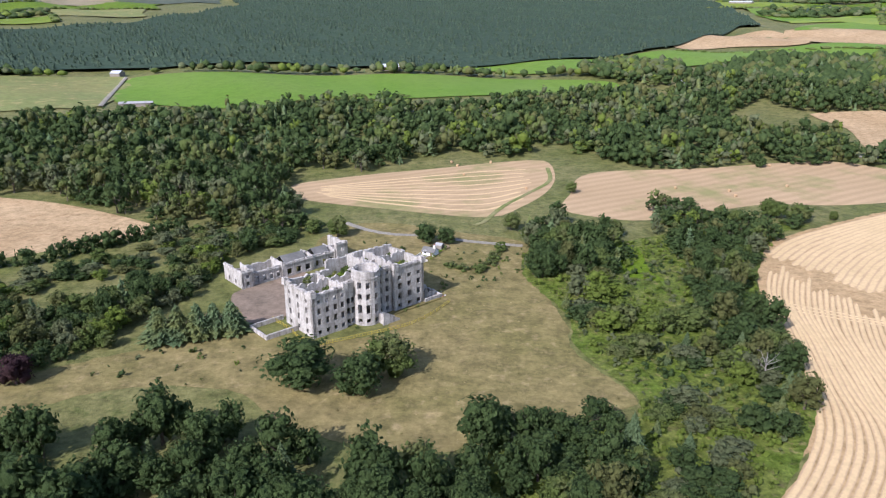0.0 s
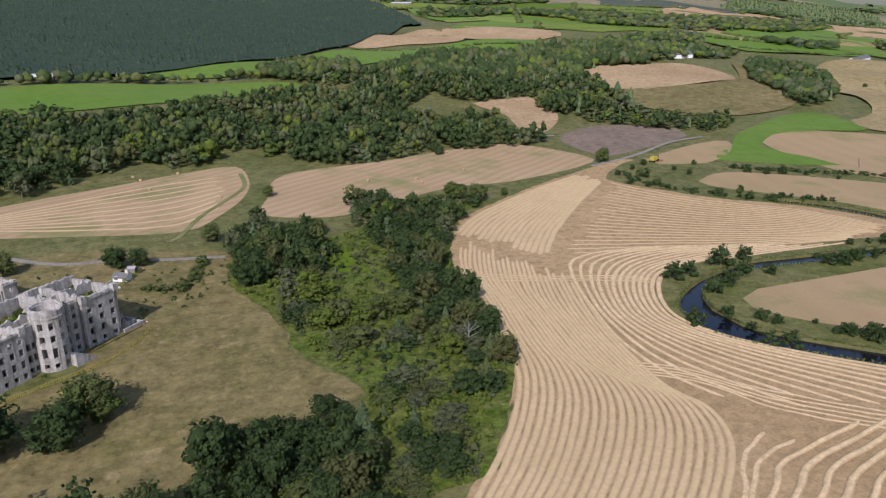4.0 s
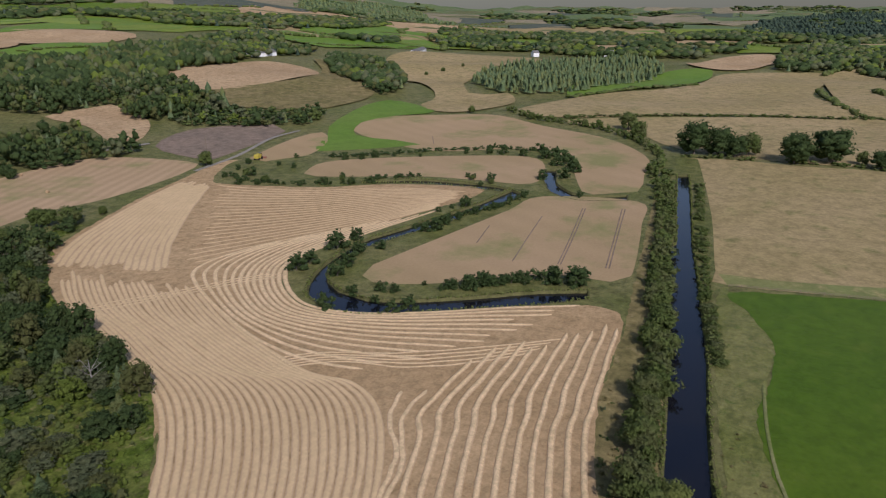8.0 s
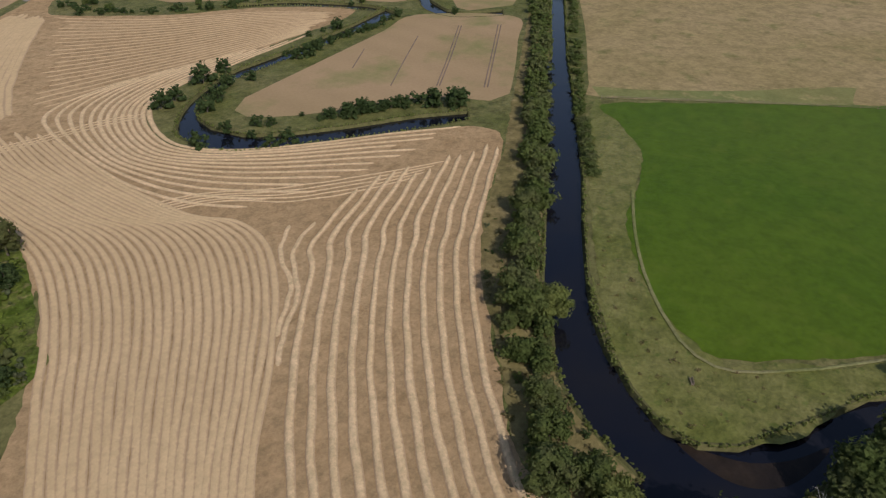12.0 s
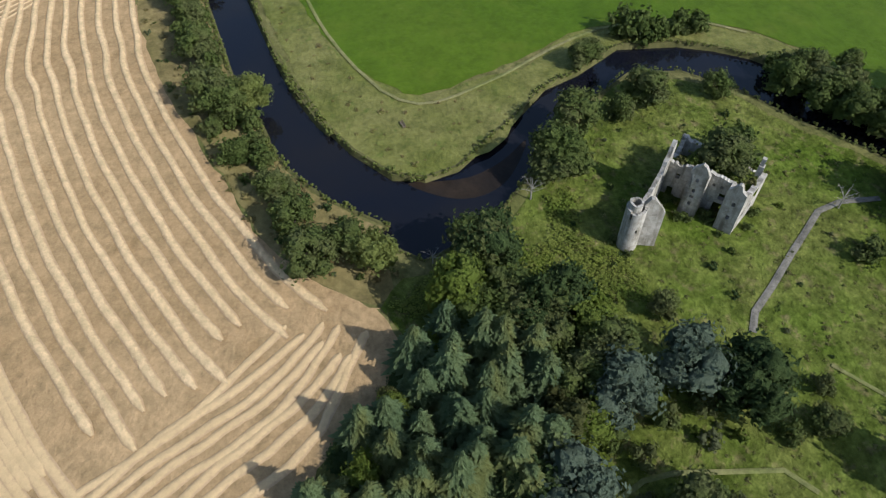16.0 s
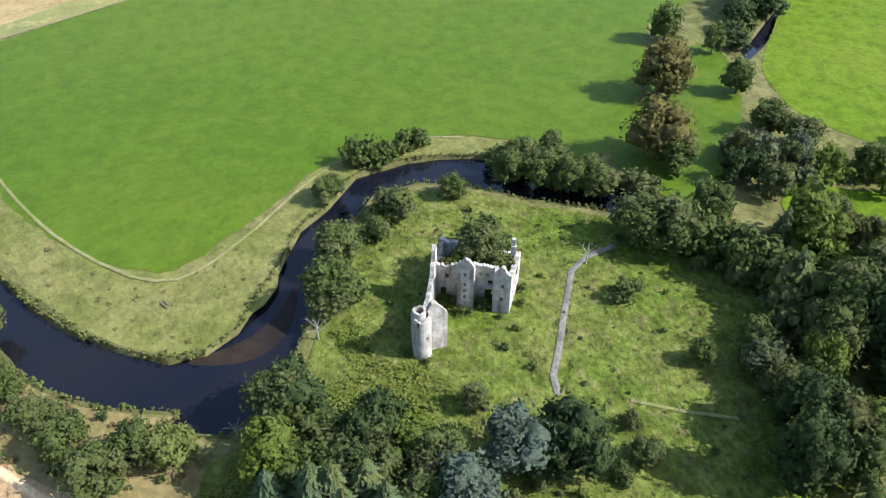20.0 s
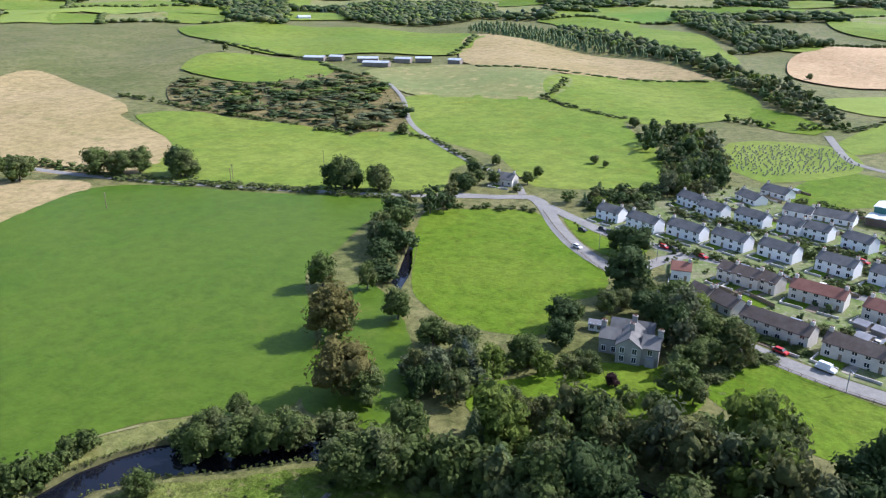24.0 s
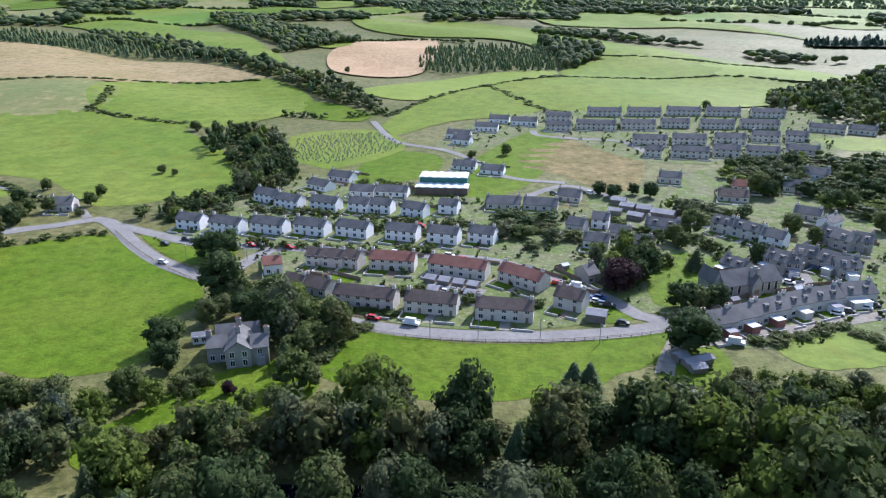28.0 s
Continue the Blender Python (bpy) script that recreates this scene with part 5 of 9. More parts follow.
def tree(kind, x, y, tall):
    name, label, leaf, wide = KINDS[kind]
    q = random.Random(int(x * 31 + y * 17))
    z = height(x, y)
    if kind == "dead":
        top = new(name, CROWN_DATA[kind][0])
        top.matrix_world = pose(x, y, z, 0, 0, q.uniform(0, 360)) @ Matrix.Diagonal((tall, tall, tall, 1))
        return tagged(top, label, "tree", "trees")
    top = new(name)
    top.location = (x, y, z)
    parts = [("trunk", q.choice(TRUNK_DATA), 0.9), ("crown", q.choice(CROWN_DATA[kind]), 1.0)]
    for part_name, data, k in parts:
        ob = new(part_name, data)
        ob.parent = top
        low = -0.25 if kind in ("bush", "streambush") else 0.0
        ob.location = (0, 0, low * tall if part_name == "crown" else 0)
        ob.rotation_euler = (0, 0, q.uniform(0, 6.28))
        w = tall * wide * q.uniform(0.92, 1.12)
        ob.scale = (w, w, tall * (1.25 if "bush" in kind else 1.0)) if part_name == "crown" else (tall, tall, tall * k * (0.6 if "bush" in kind else 1))
    return tagged(top, label, "bush" if "bush" in kind else "tree", "bushes" if "bush" in kind else "trees")


# ---- buildings ----
def part(name, bm, material, parent, label=""):
    me = bpy.data.meshes.new(name)
    bm.to_mesh(me)
    bm.free()
    me.materials.append(M[material])
    ob = new(name, me)
    ob.parent = parent
    if label:
        ob["label"] = label
    return ob


def box(bm, x0, x1, y0, y1, z0, z1):
    v = [bm.verts.new(p) for p in ((x0, y0, z0), (x1, y0, z0), (x1, y1, z0), (x0, y1, z0), (x0, y0, z1), (x1, y0, z1), (x1, y1, z1), (x0, y1, z1))]
    for f in ((3, 2, 1, 0), (4, 5, 6, 7), (0, 1, 5, 4), (1, 2, 6, 5), (2, 3, 7, 6), (3, 0, 4, 7)):
        bm.faces.new([v[i] for i in f])


def boxed(*dims):
    bm = bmesh.new()
    for d in dims:
        box(bm, *d)
    return bm


def gable_walls(w, d, e, rise):
    bm = bmesh.new()
    p = [(0, 0, -0.5), (w, 0, -0.5), (w, d, -0.5), (0, d, -0.5), (0, 0, e), (w, 0, e), (w, d, e), (0, d, e), (0, d / 2, e + rise), (w, d / 2, e + rise)]
    v = [bm.verts.new(q) for q in p]
    for f in ((0, 1, 5, 4), (2, 3, 7, 6), (1, 2, 6, 9, 5), (3, 0, 4, 8, 7), (4, 5, 9, 8), (6, 7, 8, 9), (3, 2, 1, 0)):
        bm.faces.new([v[i] for i in f])
    return bm


def gable_roof(w, d, e, rise, over=0.35, thick=0.22):
    bm = bmesh.new()
    k = rise / (d / 2)
    prof = [(-over, e - over * k), (d / 2, e + rise), (d + over, e - over * k), (d + over, e - over * k + thick), (d / 2, e + rise + thick), (-over, e - over * k + thick)]
    a = [bm.verts.new((-over * 0.6, y, z)) for y, z in prof]
    b = [bm.verts.new((w + over * 0.6, y, z)) for y, z in prof]
    for quad in ((0, 1, 4, 5), (1, 2, 3, 4)):
        bm.faces.new([a[i] for i in quad])
        bm.faces.new([b[i] for i in quad[::-1]])
    for i in range(6):
        j = (i + 1) % 6
        bm.faces.new((a[j], a[i], b[i], b[j]))
    return bm


HOUSE_LABELS = {
    ("white", "slate"): ("white rendered house with a grey slate roof", "house"),
    ("white", "red"): ("small white house with a red tiled roof", "house"),
    ("white", "tin"): ("long white farm building with a pale roof", "farm building"),
    ("harl", "slate"): ("grey harled house with a dark slate roof", "house"),
    ("harl", "red"): ("harled terrace with a red tiled roof", "terrace"),
    ("harl", "brown"): ("grey harled terrace with a brown tiled roof", "terrace"),
    ("stone", "slate"): ("grey stone house with a slate roof", "house"),
    ("shed", "felt"): ("small wooden shed with a felt roof", "shed"),
    ("shed", "tin"): ("long farm shed with a pale sheet roof", "farm shed"),
    ("shed", "white"): ("flat garage with a pale roof", "garage"),
}


def house(x0, y0, x1, y1, depth, eaves, wall, roof):
    """A gabled house whose near long wall runs from one plan point to the other."""
    # the house lies on the far side of its near wall
    w = math.hypot(x1 - x0, y1 - y0)
    a = math.atan2(y1 - y0, x1 - x0)
    mx, my = (x0 + x1) / 2, (y0 + y1) / 2
    if -math.sin(a) * mx + math.cos(a) * my < 0:
        x0, y0, x1, y1 = x1, y1, x0, y0
        a += math.pi
    label, category = HOUSE_LABELS[(wall, roof)]
    if category in ("house", "terrace"):
        eaves, depth = eaves * 0.86, depth * 0.94
    q = random.Random(int(mx * 7 + my * 13))
    name = {"shed": "garden_shed", "farm shed": "farm_shed", "terrace": "terraced_house"}.get(category, category.replace(" ", "_"))
    top = new(name)
    top.matrix_world = pose(x0, y0, min(height(x0, y0), height(x1, y1)), 0, 0, math.degrees(a))
    tagged(top, label, category, "houses of the village" if "house" in name else "")
    rise = depth * (0.32 if category in ("house", "terrace") else 0.2)
    part("wall", gable_walls(w, depth, eaves, rise), wall if wall != "shed" else "shed", top)
    part("roof", gable_roof(w, depth, eaves, rise), "felt" if roof == "white" else roof, top)
    near = math.hypot(mx, my) < 700
    if category in ("house", "terrace") and near:
        n = max(2, int(w / 3.2))
        for s in range(2 if eaves > 4 else 1):
            for i in range(n):
                cx, z = (i + 0.5) * w / n, 0.8 + 2.3 * s
                if s == 0 and i % 3 == 1:
                    door = part("door", boxed((cx - 0.45, cx + 0.45, -0.05, 0.02, 0, 2.0)), "timber", top)
                    continue
                win = part("window", boxed((cx - 0.6, cx + 0.6, -0.04, 0.02, z, z + 1.25)), "glass", top)
                part("window_frame", boxed((cx - 0.68, cx + 0.68, -0.07, 0.01, z - 0.1, z - 0.0), (cx - 0.04, cx + 0.04, -0.06, 0.01, z, z + 1.25), (cx - 0.68, cx + 0.68, -0.06, 0.01, z + 1.25, z + 1.33)), "white", win)
        if wall in ("stone", "harl") and roof == "slate" and mx < -105 and my > -290:
            for cx in (w * 0.28, w * 0.72):
                y0 = depth * 0.16
                dormer = part("dormer", boxed((cx - 0.75, cx + 0.75, y0, depth * 0.42, eaves, eaves + 1.75)), q.choice(("white", "harl", "stone")), top)
                part("dormer_roof", boxed((cx - 0.9, cx + 0.9, y0 - 0.15, depth * 0.44, eaves + 1.75, eaves + 1.95)), "slate", dormer)
                part("window", boxed((cx - 0.5, cx + 0.5, y0 - 0.04, y0 + 0.02, eaves + 0.55, eaves + 1.5)), "glass", dormer)
        for cx in ([0.8, w - 0.8] if w > 9 else [w - 0.7]):
            ch = part("chimney", boxed((cx - 0.55, cx + 0.55, depth / 2 - 0.4, depth / 2 + 0.4, eaves + rise - 0.4, eaves + rise + 1.2)), "stone" if wall == "stone" else "harl", top)
            part("chimney_pot", boxed((cx - 0.3, cx - 0.08, depth / 2 - 0.1, depth / 2 + 0.12, eaves + rise + 1.2, eaves + rise + 1.7), (cx + 0.1, cx + 0.32, depth / 2 - 0.1, depth / 2 + 0.12, eaves + rise + 1.2, eaves + rise + 1.65)), "red", ch)
    if category in ("house", "terrace") and math.hypot(mx, my) < 520:
        back = depth + q.uniform(7, 11)
        fence = new("garden_fence")
        fence.matrix_world = top.matrix_world.copy()
        tagged(fence, "brown timber garden fence beside a house", "fence", "garden fences")
        part("panel", boxed((-0.6, -0.5, depth * 0.4, back, -0.4, 1.4)), "timber", fence)
        part("back_panel", boxed((-0.6, w + 0.6, back, back + 0.1, -0.4, 1.4)), "timber", fence)
        part("low_wall", boxed((-0.6, w * 0.4, -6.0, -5.75, -0.4, 0.8)), "harl", fence)
        part("low_wall", boxed((w * 0.65, w + 0.6, -6.0, -5.75, -0.4, 0.8)), "harl", fence)
        part("side_wall", boxed((-0.62, -0.4, -5.75, 0, -0.4, 0.8)), "harl", fence)
        part("lawn", boxed((0.0, w * 0.42, -5.6, -0.4, -0.4, 0.2)), "past2", fence, "small mown lawn")
        part("back_lawn", boxed((0.2, w * (0.5 if q.random() < 0.5 else 0.9), depth + 1.5, back - 0.4, -0.4, 0.2)), "past2", fence, "small mown lawn")
        part("paving", boxed((w * 0.45, w * 0.62, -6.2, -0.1, -0.4, 0.16)), q.choice(("gravel", "tarmac", "earth")), fence, "paved garden path")
        part("patio", boxed((0, w, depth + 0.1, depth + 1.4, -0.4, 0.16)), q.choice(("gravel", "tarmac", "earth")), fence)
        if mx < -80 and my > -245:
            for k in range(max(1, int(w / 6))):
                x = q.uniform(0.5, max(0.6, w - 3.5))
                shed_ = new("rear_extension")
                shed_.matrix_world = top.matrix_world @ pose(x, -3.4, 0)
                tagged(shed_, "flat-roofed rear extension of a terraced house", "extension", "rear extensions")
                part("wall", boxed((0, 3.2, 0, 3.35, -0.4, 2.5)), q.choice(("white", "harl", "red")), shed_)
                part("roof", boxed((-0.15, 3.35, -0.15, 3.35, 2.5, 2.66)), q.choice(("sheet", "felt", "sheet")), shed_)
        if q.random() < 0.7:
            shed = new("garden_shed")
            shed.matrix_world = top.matrix_world @ pose(q.uniform(0.5, max(0.6, w - 4)), back - 3.2, 0)
            tagged(shed, "small wooden garden shed behind a house", "shed", "garden sheds")
            part("wall", gable_walls(3.0, 2.4, 1.9, 0.6), "shed", shed)
            part("roof", gable_roof(3.0, 2.4, 1.9, 0.6, 0.2, 0.1), q.choice(("felt", "felt", "tin")), shed)
    return top


# ---- houses ----
house(99.1, -294.7, 88.2, -291.2, 7.5, 5.2, 'white', 'slate')
house(84.2, -290.3, 70.7, -284.6, 7.5, 5.2, 'white', 'slate')
house(66.7, -288.8, 52.3, -283.0, 7.5, 5.2, 'white', 'slate')
house(48.3, -285.8, 35.0, -280.1, 7.5, 5.2, 'white', 'slate')
house(30.3, -282.1, 17.4, -276.5, 7.5, 5.2, 'white', 'slate')
house(9.8, -276.1, -2.6, -271.4, 7.5, 5.2, 'white', 'slate')
house(-7.2, -271.9, -19.0, -267.2, 7.5, 5.2, 'white', 'slate')
house(-23.6, -271.1, -33.4, -266.5, 7.5, 5.2, 'white', 'slate')
house(74.2, -335.9, 63.3, -328.8, 7.5, 5, 'white', 'slate')
house(62.7, -325.1, 51.1, -319.2, 7.5, 5, 'white', 'slate')
house(45.8, -320.7, 33.3, -314.9, 7.5, 5, 'white', 'slate')
house(3.5, -308.4, -6.3, -302.9, 7.5, 5, 'white', 'slate')
house(-13.5, -311.0, -21.8, -308.0, 7.5, 5, 'white', 'slate')
house(28.0, -316.4, 18.7, -312.5, 7.5, 5, 'white', 'slate')
house(18.3, -314.2, 8.4, -310.3, 7.5, 5, 'white', 'slate')
house(51.9, -358.5, 41.8, -349.6, 8, 3.2, 'white', 'slate')
house(42.8, -373.9, 30.8, -366.5, 8, 3.2, 'white', 'slate')
house(29.1, -343.0, 17.2, -339.4, 8, 3.2, 'white', 'slate')
house(16.8, -341.4, 0.6, -337.7, 8, 3.2, 'white', 'slate')
house(51.9, -239.2, 45.5, -240.6, 7, 4.6, 'white', 'red')
house(38.4, -248.1, 32.8, -246.1, 7.5, 4.8, 'harl', 'brown')
house(32.9, -246.7, 24.4, -244.0, 7.5, 4.8, 'harl', 'brown')
house(24.5, -245.2, 18.9, -242.7, 7.5, 4.8, 'harl', 'brown')
house(14.7, -243.0, -1.6, -239.5, 7.5, 5, 'harl', 'red')
house(-6.6, -238.1, -26.2, -229.7, 7.5, 5, 'harl', 'red')
house(-30.7, -229.5, -43.0, -218.0, 7.5, 5, 'harl', 'red')
house(24.7, -212.1, 5.4, -205.9, 7.5, 5, 'harl', 'brown')
house(1.9, -205.3, -14.2, -201.2, 7.5, 5, 'harl', 'brown')
house(-19.9, -198.9, -37.2, -194.9, 7.5, 5, 'harl', 'brown')
house(43.8, -226.0, 36.9, -221.8, 8, 3.5, 'harl', 'brown')
house(37.2, -223.8, 28.0, -217.6, 8, 3.5, 'harl', 'brown')
house(-45.7, -206.5, -53.7, -201.4, 8, 5, 'harl', 'brown')
house(-36.2, -317.0, -51.7, -314.5, 9, 3.2, 'harl', 'slate')
house(-53.0, -314.4, -68.0, -310.1, 9, 3.2, 'harl', 'slate')
house(-71.6, -328.3, -81.7, -324.0, 9, 3.2, 'harl', 'slate')
house(-25.1, -393.0, -37.5, -388.6, 8, 3, 'white', 'slate')
house(-40.0, -382.2, -52.0, -378.0, 8, 3, 'white', 'slate')
house(-26.3, -473.3, -41.0, -467.6, 8, 4, 'white', 'slate')
house(-47.2, -494.3, -62.6, -489.9, 8, 4, 'white', 'slate')
house(-59.9, -519.1, -73.8, -514.6, 8, 4, 'white', 'slate')
house(-75.3, -510.8, -93.0, -506.2, 8, 4, 'white', 'slate')
house(-29.1, -456.9, -39.7, -451.7, 8, 4, 'white', 'slate')
house(-102.3, -523.1, -120.2, -518.3, 8, 5, 'harl', 'slate')
house(-137.4, -537.4, -162.3, -533.2, 8, 5, 'harl', 'slate')
house(-167.1, -534.6, -191.4, -529.5, 8, 5, 'harl', 'slate')
house(-196.8, -532.5, -220.6, -526.6, 8, 5, 'harl', 'slate')
house(-224.6, -525.8, -247.8, -519.7, 8, 5, 'harl', 'slate')
house(-254.1, -514.8, -276.5, -508.8, 8, 5, 'harl', 'slate')
house(-96.4, -491.5, -113.4, -486.9, 8, 5, 'harl', 'slate')
house(-118.9, -493.8, -145.6, -488.5, 8, 5, 'harl', 'slate')
house(-150.5, -491.9, -173.5, -488.3, 8, 5, 'harl', 'slate')
house(-179.2, -493.3, -198.1, -489.5, 8, 5, 'harl', 'slate')
house(-205.1, -486.9, -227.1, -482.1, 8, 5, 'harl', 'slate')
house(-231.6, -483.2, -256.6, -477.1, 8, 5, 'harl', 'slate')
house(-144.3, -444.8, -164.7, -440.0, 8, 5, 'harl', 'slate')
house(-169.9, -444.2, -190.0, -439.3, 8, 5, 'harl', 'slate')
house(-197.2, -443.4, -215.3, -438.5, 8, 5, 'harl', 'slate')
house(-223.0, -447.3, -239.2, -442.1, 8, 5, 'harl', 'slate')
house(-244.2, -444.7, -256.5, -439.8, 8, 5, 'harl', 'slate')
house(-142.3, -415.3, -151.5, -411.8, 8, 5, 'harl', 'slate')
house(-157.5, -411.4, -178.1, -405.5, 8, 5, 'harl', 'slate')
house(-183.2, -411.9, -197.9, -407.8, 8, 5, 'harl', 'slate')
house(-201.2, -407.5, -218.9, -401.7, 8, 5, 'harl', 'slate')
house(-225.5, -407.9, -242.2, -400.7, 8, 5, 'harl', 'slate')
house(-271.4, -467.6, -289.9, -455.7, 8, 4, 'harl', 'slate')
house(-293.2, -458.2, -305.9, -447.6, 8, 4, 'harl', 'slate')
house(-206.2, -351.3, -216.5, -346.0, 9, 6, 'white', 'slate')
house(-187.2, -335.9, -198.1, -331.0, 9, 3.6, 'harl', 'slate')
house(-170.6, -294.8, -179.1, -287.7, 8, 3.4, 'harl', 'slate')
house(-176.3, -274.1, -184.4, -279.6, 7, 4.6, 'white', 'slate')
house(-148.6, -323.0, -161.7, -318.3, 9, 3.2, 'harl', 'brown')
house(-163.0, -339.9, -175.1, -334.8, 8, 3.2, 'harl', 'red')
house(-131.3, -357.2, -141.9, -353.2, 8, 4, 'harl', 'slate')
house(-68.3, -261.5, -77.4, -257.8, 8, 4, 'harl', 'slate')
house(-81.0, -271.1, -88.1, -267.2, 8, 4, 'harl', 'slate')
house(-85.2, -257.4, -93.0, -253.9, 8, 4, 'harl', 'slate')
house(-77.7, -285.9, -84.3, -283.2, 8, 5, 'white', 'slate')
house(-66.0, -282.7, -72.3, -278.6, 8, 4, 'harl', 'slate')
house(-99.4, -281.0, -111.6, -274.5, 8, 3.6, 'harl', 'slate')
house(-97.2, -311.6, -102.6, -307.7, 5, 2.4, 'shed', 'white')
house(-103.4, -305.9, -109.0, -303.0, 6, 2.6, 'shed', 'white')
house(-107.6, -298.9, -115.9, -293.4, 6, 2.8, 'shed', 'white')
house(-96.6, -297.9, -102.1, -293.5, 5, 2.2, 'shed', 'white')
house(-90.1, -305.0, -95.3, -302.1, 4, 2.2, 'shed', 'white')
house(-95.7, -320.8, -101.6, -317.6, 5, 2.4, 'shed', 'white')
house(-126.8, -279.5, -132.6, -273.4, 8, 5, 'harl', 'slate')
house(-132.6, -273.4, -139.8, -263.2, 8, 5, 'harl', 'slate')
house(-138.6, -260.6, -144.8, -253.7, 8, 5.5, 'white', 'slate')
house(-141.3, -239.3, -147.2, -234.5, 9, 5, 'stone', 'slate')
house(-147.2, -234.5, -151.7, -227.7, 9, 5, 'stone', 'slate')
house(-150.2, -225.1, -157.9, -223.7, 9, 5, 'stone', 'slate')
house(-163.2, -263.3, -169.2, -249.9, 9, 5, 'stone', 'slate')
house(-171.0, -252.9, -177.1, -248.2, 9, 5, 'stone', 'slate')
house(-128.5, -237.2, -132.7, -228.7, 9, 5.5, 'stone', 'slate')
house(-133.2, -229.7, -138.1, -227.3, 9, 5.5, 'stone', 'slate')
house(-86.3, -182.7, -95.9, -185.2, 9, 4.6, 'harl', 'slate')
house(-96.2, -185.9, -105.5, -189.2, 9, 4.6, 'harl', 'slate')
house(-105.9, -190.0, -116.4, -193.4, 9, 4.6, 'harl', 'slate')
house(-117.0, -194.6, -126.9, -197.8, 9, 4.6, 'harl', 'slate')
house(-127.1, -198.2, -137.7, -200.6, 9, 4.6, 'harl', 'slate')
house(-138.5, -201.9, -150.7, -203.5, 9, 4.6, 'harl', 'slate')
house(-111.8, -235.2, -116.4, -226.9, 8, 4, 'stone', 'slate')
house(-61.5, -224.5, -66.0, -226.8, 8, 4, 'stone', 'slate')
house(-73.8, -165.1, -78.2, -166.4, 3, 1.7, 'shed', 'felt')
house(-78.2, -166.4, -82.2, -167.8, 3, 1.7, 'shed', 'felt')
house(-74.2, -162.1, -78.3, -162.8, 3, 1.7, 'shed', 'felt')
house(-72.6, -168.2, -76.0, -169.7, 3, 1.7, 'shed', 'felt')
house(-72.6, -147.1, -78.3, -148.9, 3, 1.7, 'shed', 'felt')
house(-66.7, -150.0, -70.7, -151.1, 3, 1.7, 'shed', 'felt')
house(-5.0, -229.7, -8.5, -228.0, 4, 1.7, 'shed', 'felt')
house(-9.8, -227.5, -13.3, -225.8, 4, 1.7, 'shed', 'felt')
house(-14.6, -225.2, -18.0, -223.6, 4, 1.7, 'shed', 'felt')
house(-19.3, -223.0, -22.6, -221.4, 4, 1.7, 'shed', 'felt')
house(-5.7, -219.8, -9.1, -218.2, 4, 1.7, 'shed', 'felt')
house(-12.2, -217.6, -15.5, -216.0, 4, 1.7, 'shed', 'felt')
house(-17.7, -215.5, -21.0, -213.9, 4, 1.7, 'shed', 'felt')
house(-53.6, -195.7, -59.1, -193.4, 5, 2.6, 'shed', 'white')
house(577.3, -640.5, 553.9, -648.5, 9, 4, 'shed', 'tin')
house(552.9, -656.6, 537.6, -661.1, 9, 4, 'shed', 'tin')
house(496.9, -646.1, 468.1, -655.3, 9, 4, 'shed', 'tin')
house(515.7, -661.6, 495.0, -673.2, 9, 4, 'shed', 'tin')
house(484.7, -690.0, 465.7, -694.2, 9, 4, 'shed', 'tin')
house(465.2, -704.8, 449.1, -714.0, 9, 4, 'shed', 'tin')
house(425.7, -711.3, 410.7, -712.5, 9, 4, 'shed', 'tin')
house(164.3, -321.6, 154.1, -321.9, 9, 4, 'harl', 'slate')
house(925.6, -1021.1, 913.4, -1041.1, 12, 4, 'white', 'tin')
house(655.8, 739.0, 698.6, 737.3, 12, 5, 'white', 'slate')
house(799.6, 830.6, 814.1, 827.3, 12, 5, 'white', 'slate')
house(971.0, 704.8, 1060.7, 745.4, 12, 5, 'white', 'slate')
house(1148.4, 451.5, 1148.5, 438.0, 12, 7, 'white', 'slate')
house(1114.3, 562.7, 1122.3, 556.1, 12, 7, 'white', 'slate')
house(517.9, -40.4, 518.9, -53.8, 8, 3.5, 'white', 'slate')
house(-8.3, 265.7, -3.6, 263.1, 4, 2, 'white', 'slate')
house(-179.8, 368.0, -164.3, 359.6, 8, 3, 'shed', 'tin')
house(-272.6, 604.6, -246.2, 610.5, 6, 2.6, 'shed', 'felt')
house(-359.0, 786.3, -348.2, 785.2, 12, 4, 'shed', 'tin')
house(-67.9, 820.3, -49.0, 819.0, 12, 4, 'shed', 'tin')
house(1501.8, 1863.6, 1520.1, 1848.2, 12, 4, 'shed', 'tin')
house(222.9, 689.2, 235.7, 683.2, 12, 4, 'shed', 'tin')
house(741.3, 1955.2, 780.2, 1905.6, 12, 4, 'shed', 'tin')

# ---- masonry with real openings ----
def pierced(length, z0, z1, thick, openings):
    """A wall panel along x, as a grid of blocks that leaves the openings free: (x, half width, bottom, top)."""
    bm = bmesh.new()
    xs = sorted({0.0, length, *[v for x, h, _, _ in openings for v in (x - h, x + h)]})
    for a, b in zip(xs, xs[1:]):
        if b - a < 1e-4:
            continue
        mid = (a + b) / 2
        cuts = sorted((lo, hi) for x, h, lo, hi in openings if x - h < mid < x + h)
        z = z0
        for lo, hi in cuts:
            if lo > z:
                box(bm, a, b, 0, thick, z, lo)
            z = max(z, hi)
        if z < z1:
            box(bm, a, b, 0, thick, z, z1)
    bmesh.ops.remove_doubles(bm, verts=bm.verts, dist=0.0005)
    return bm


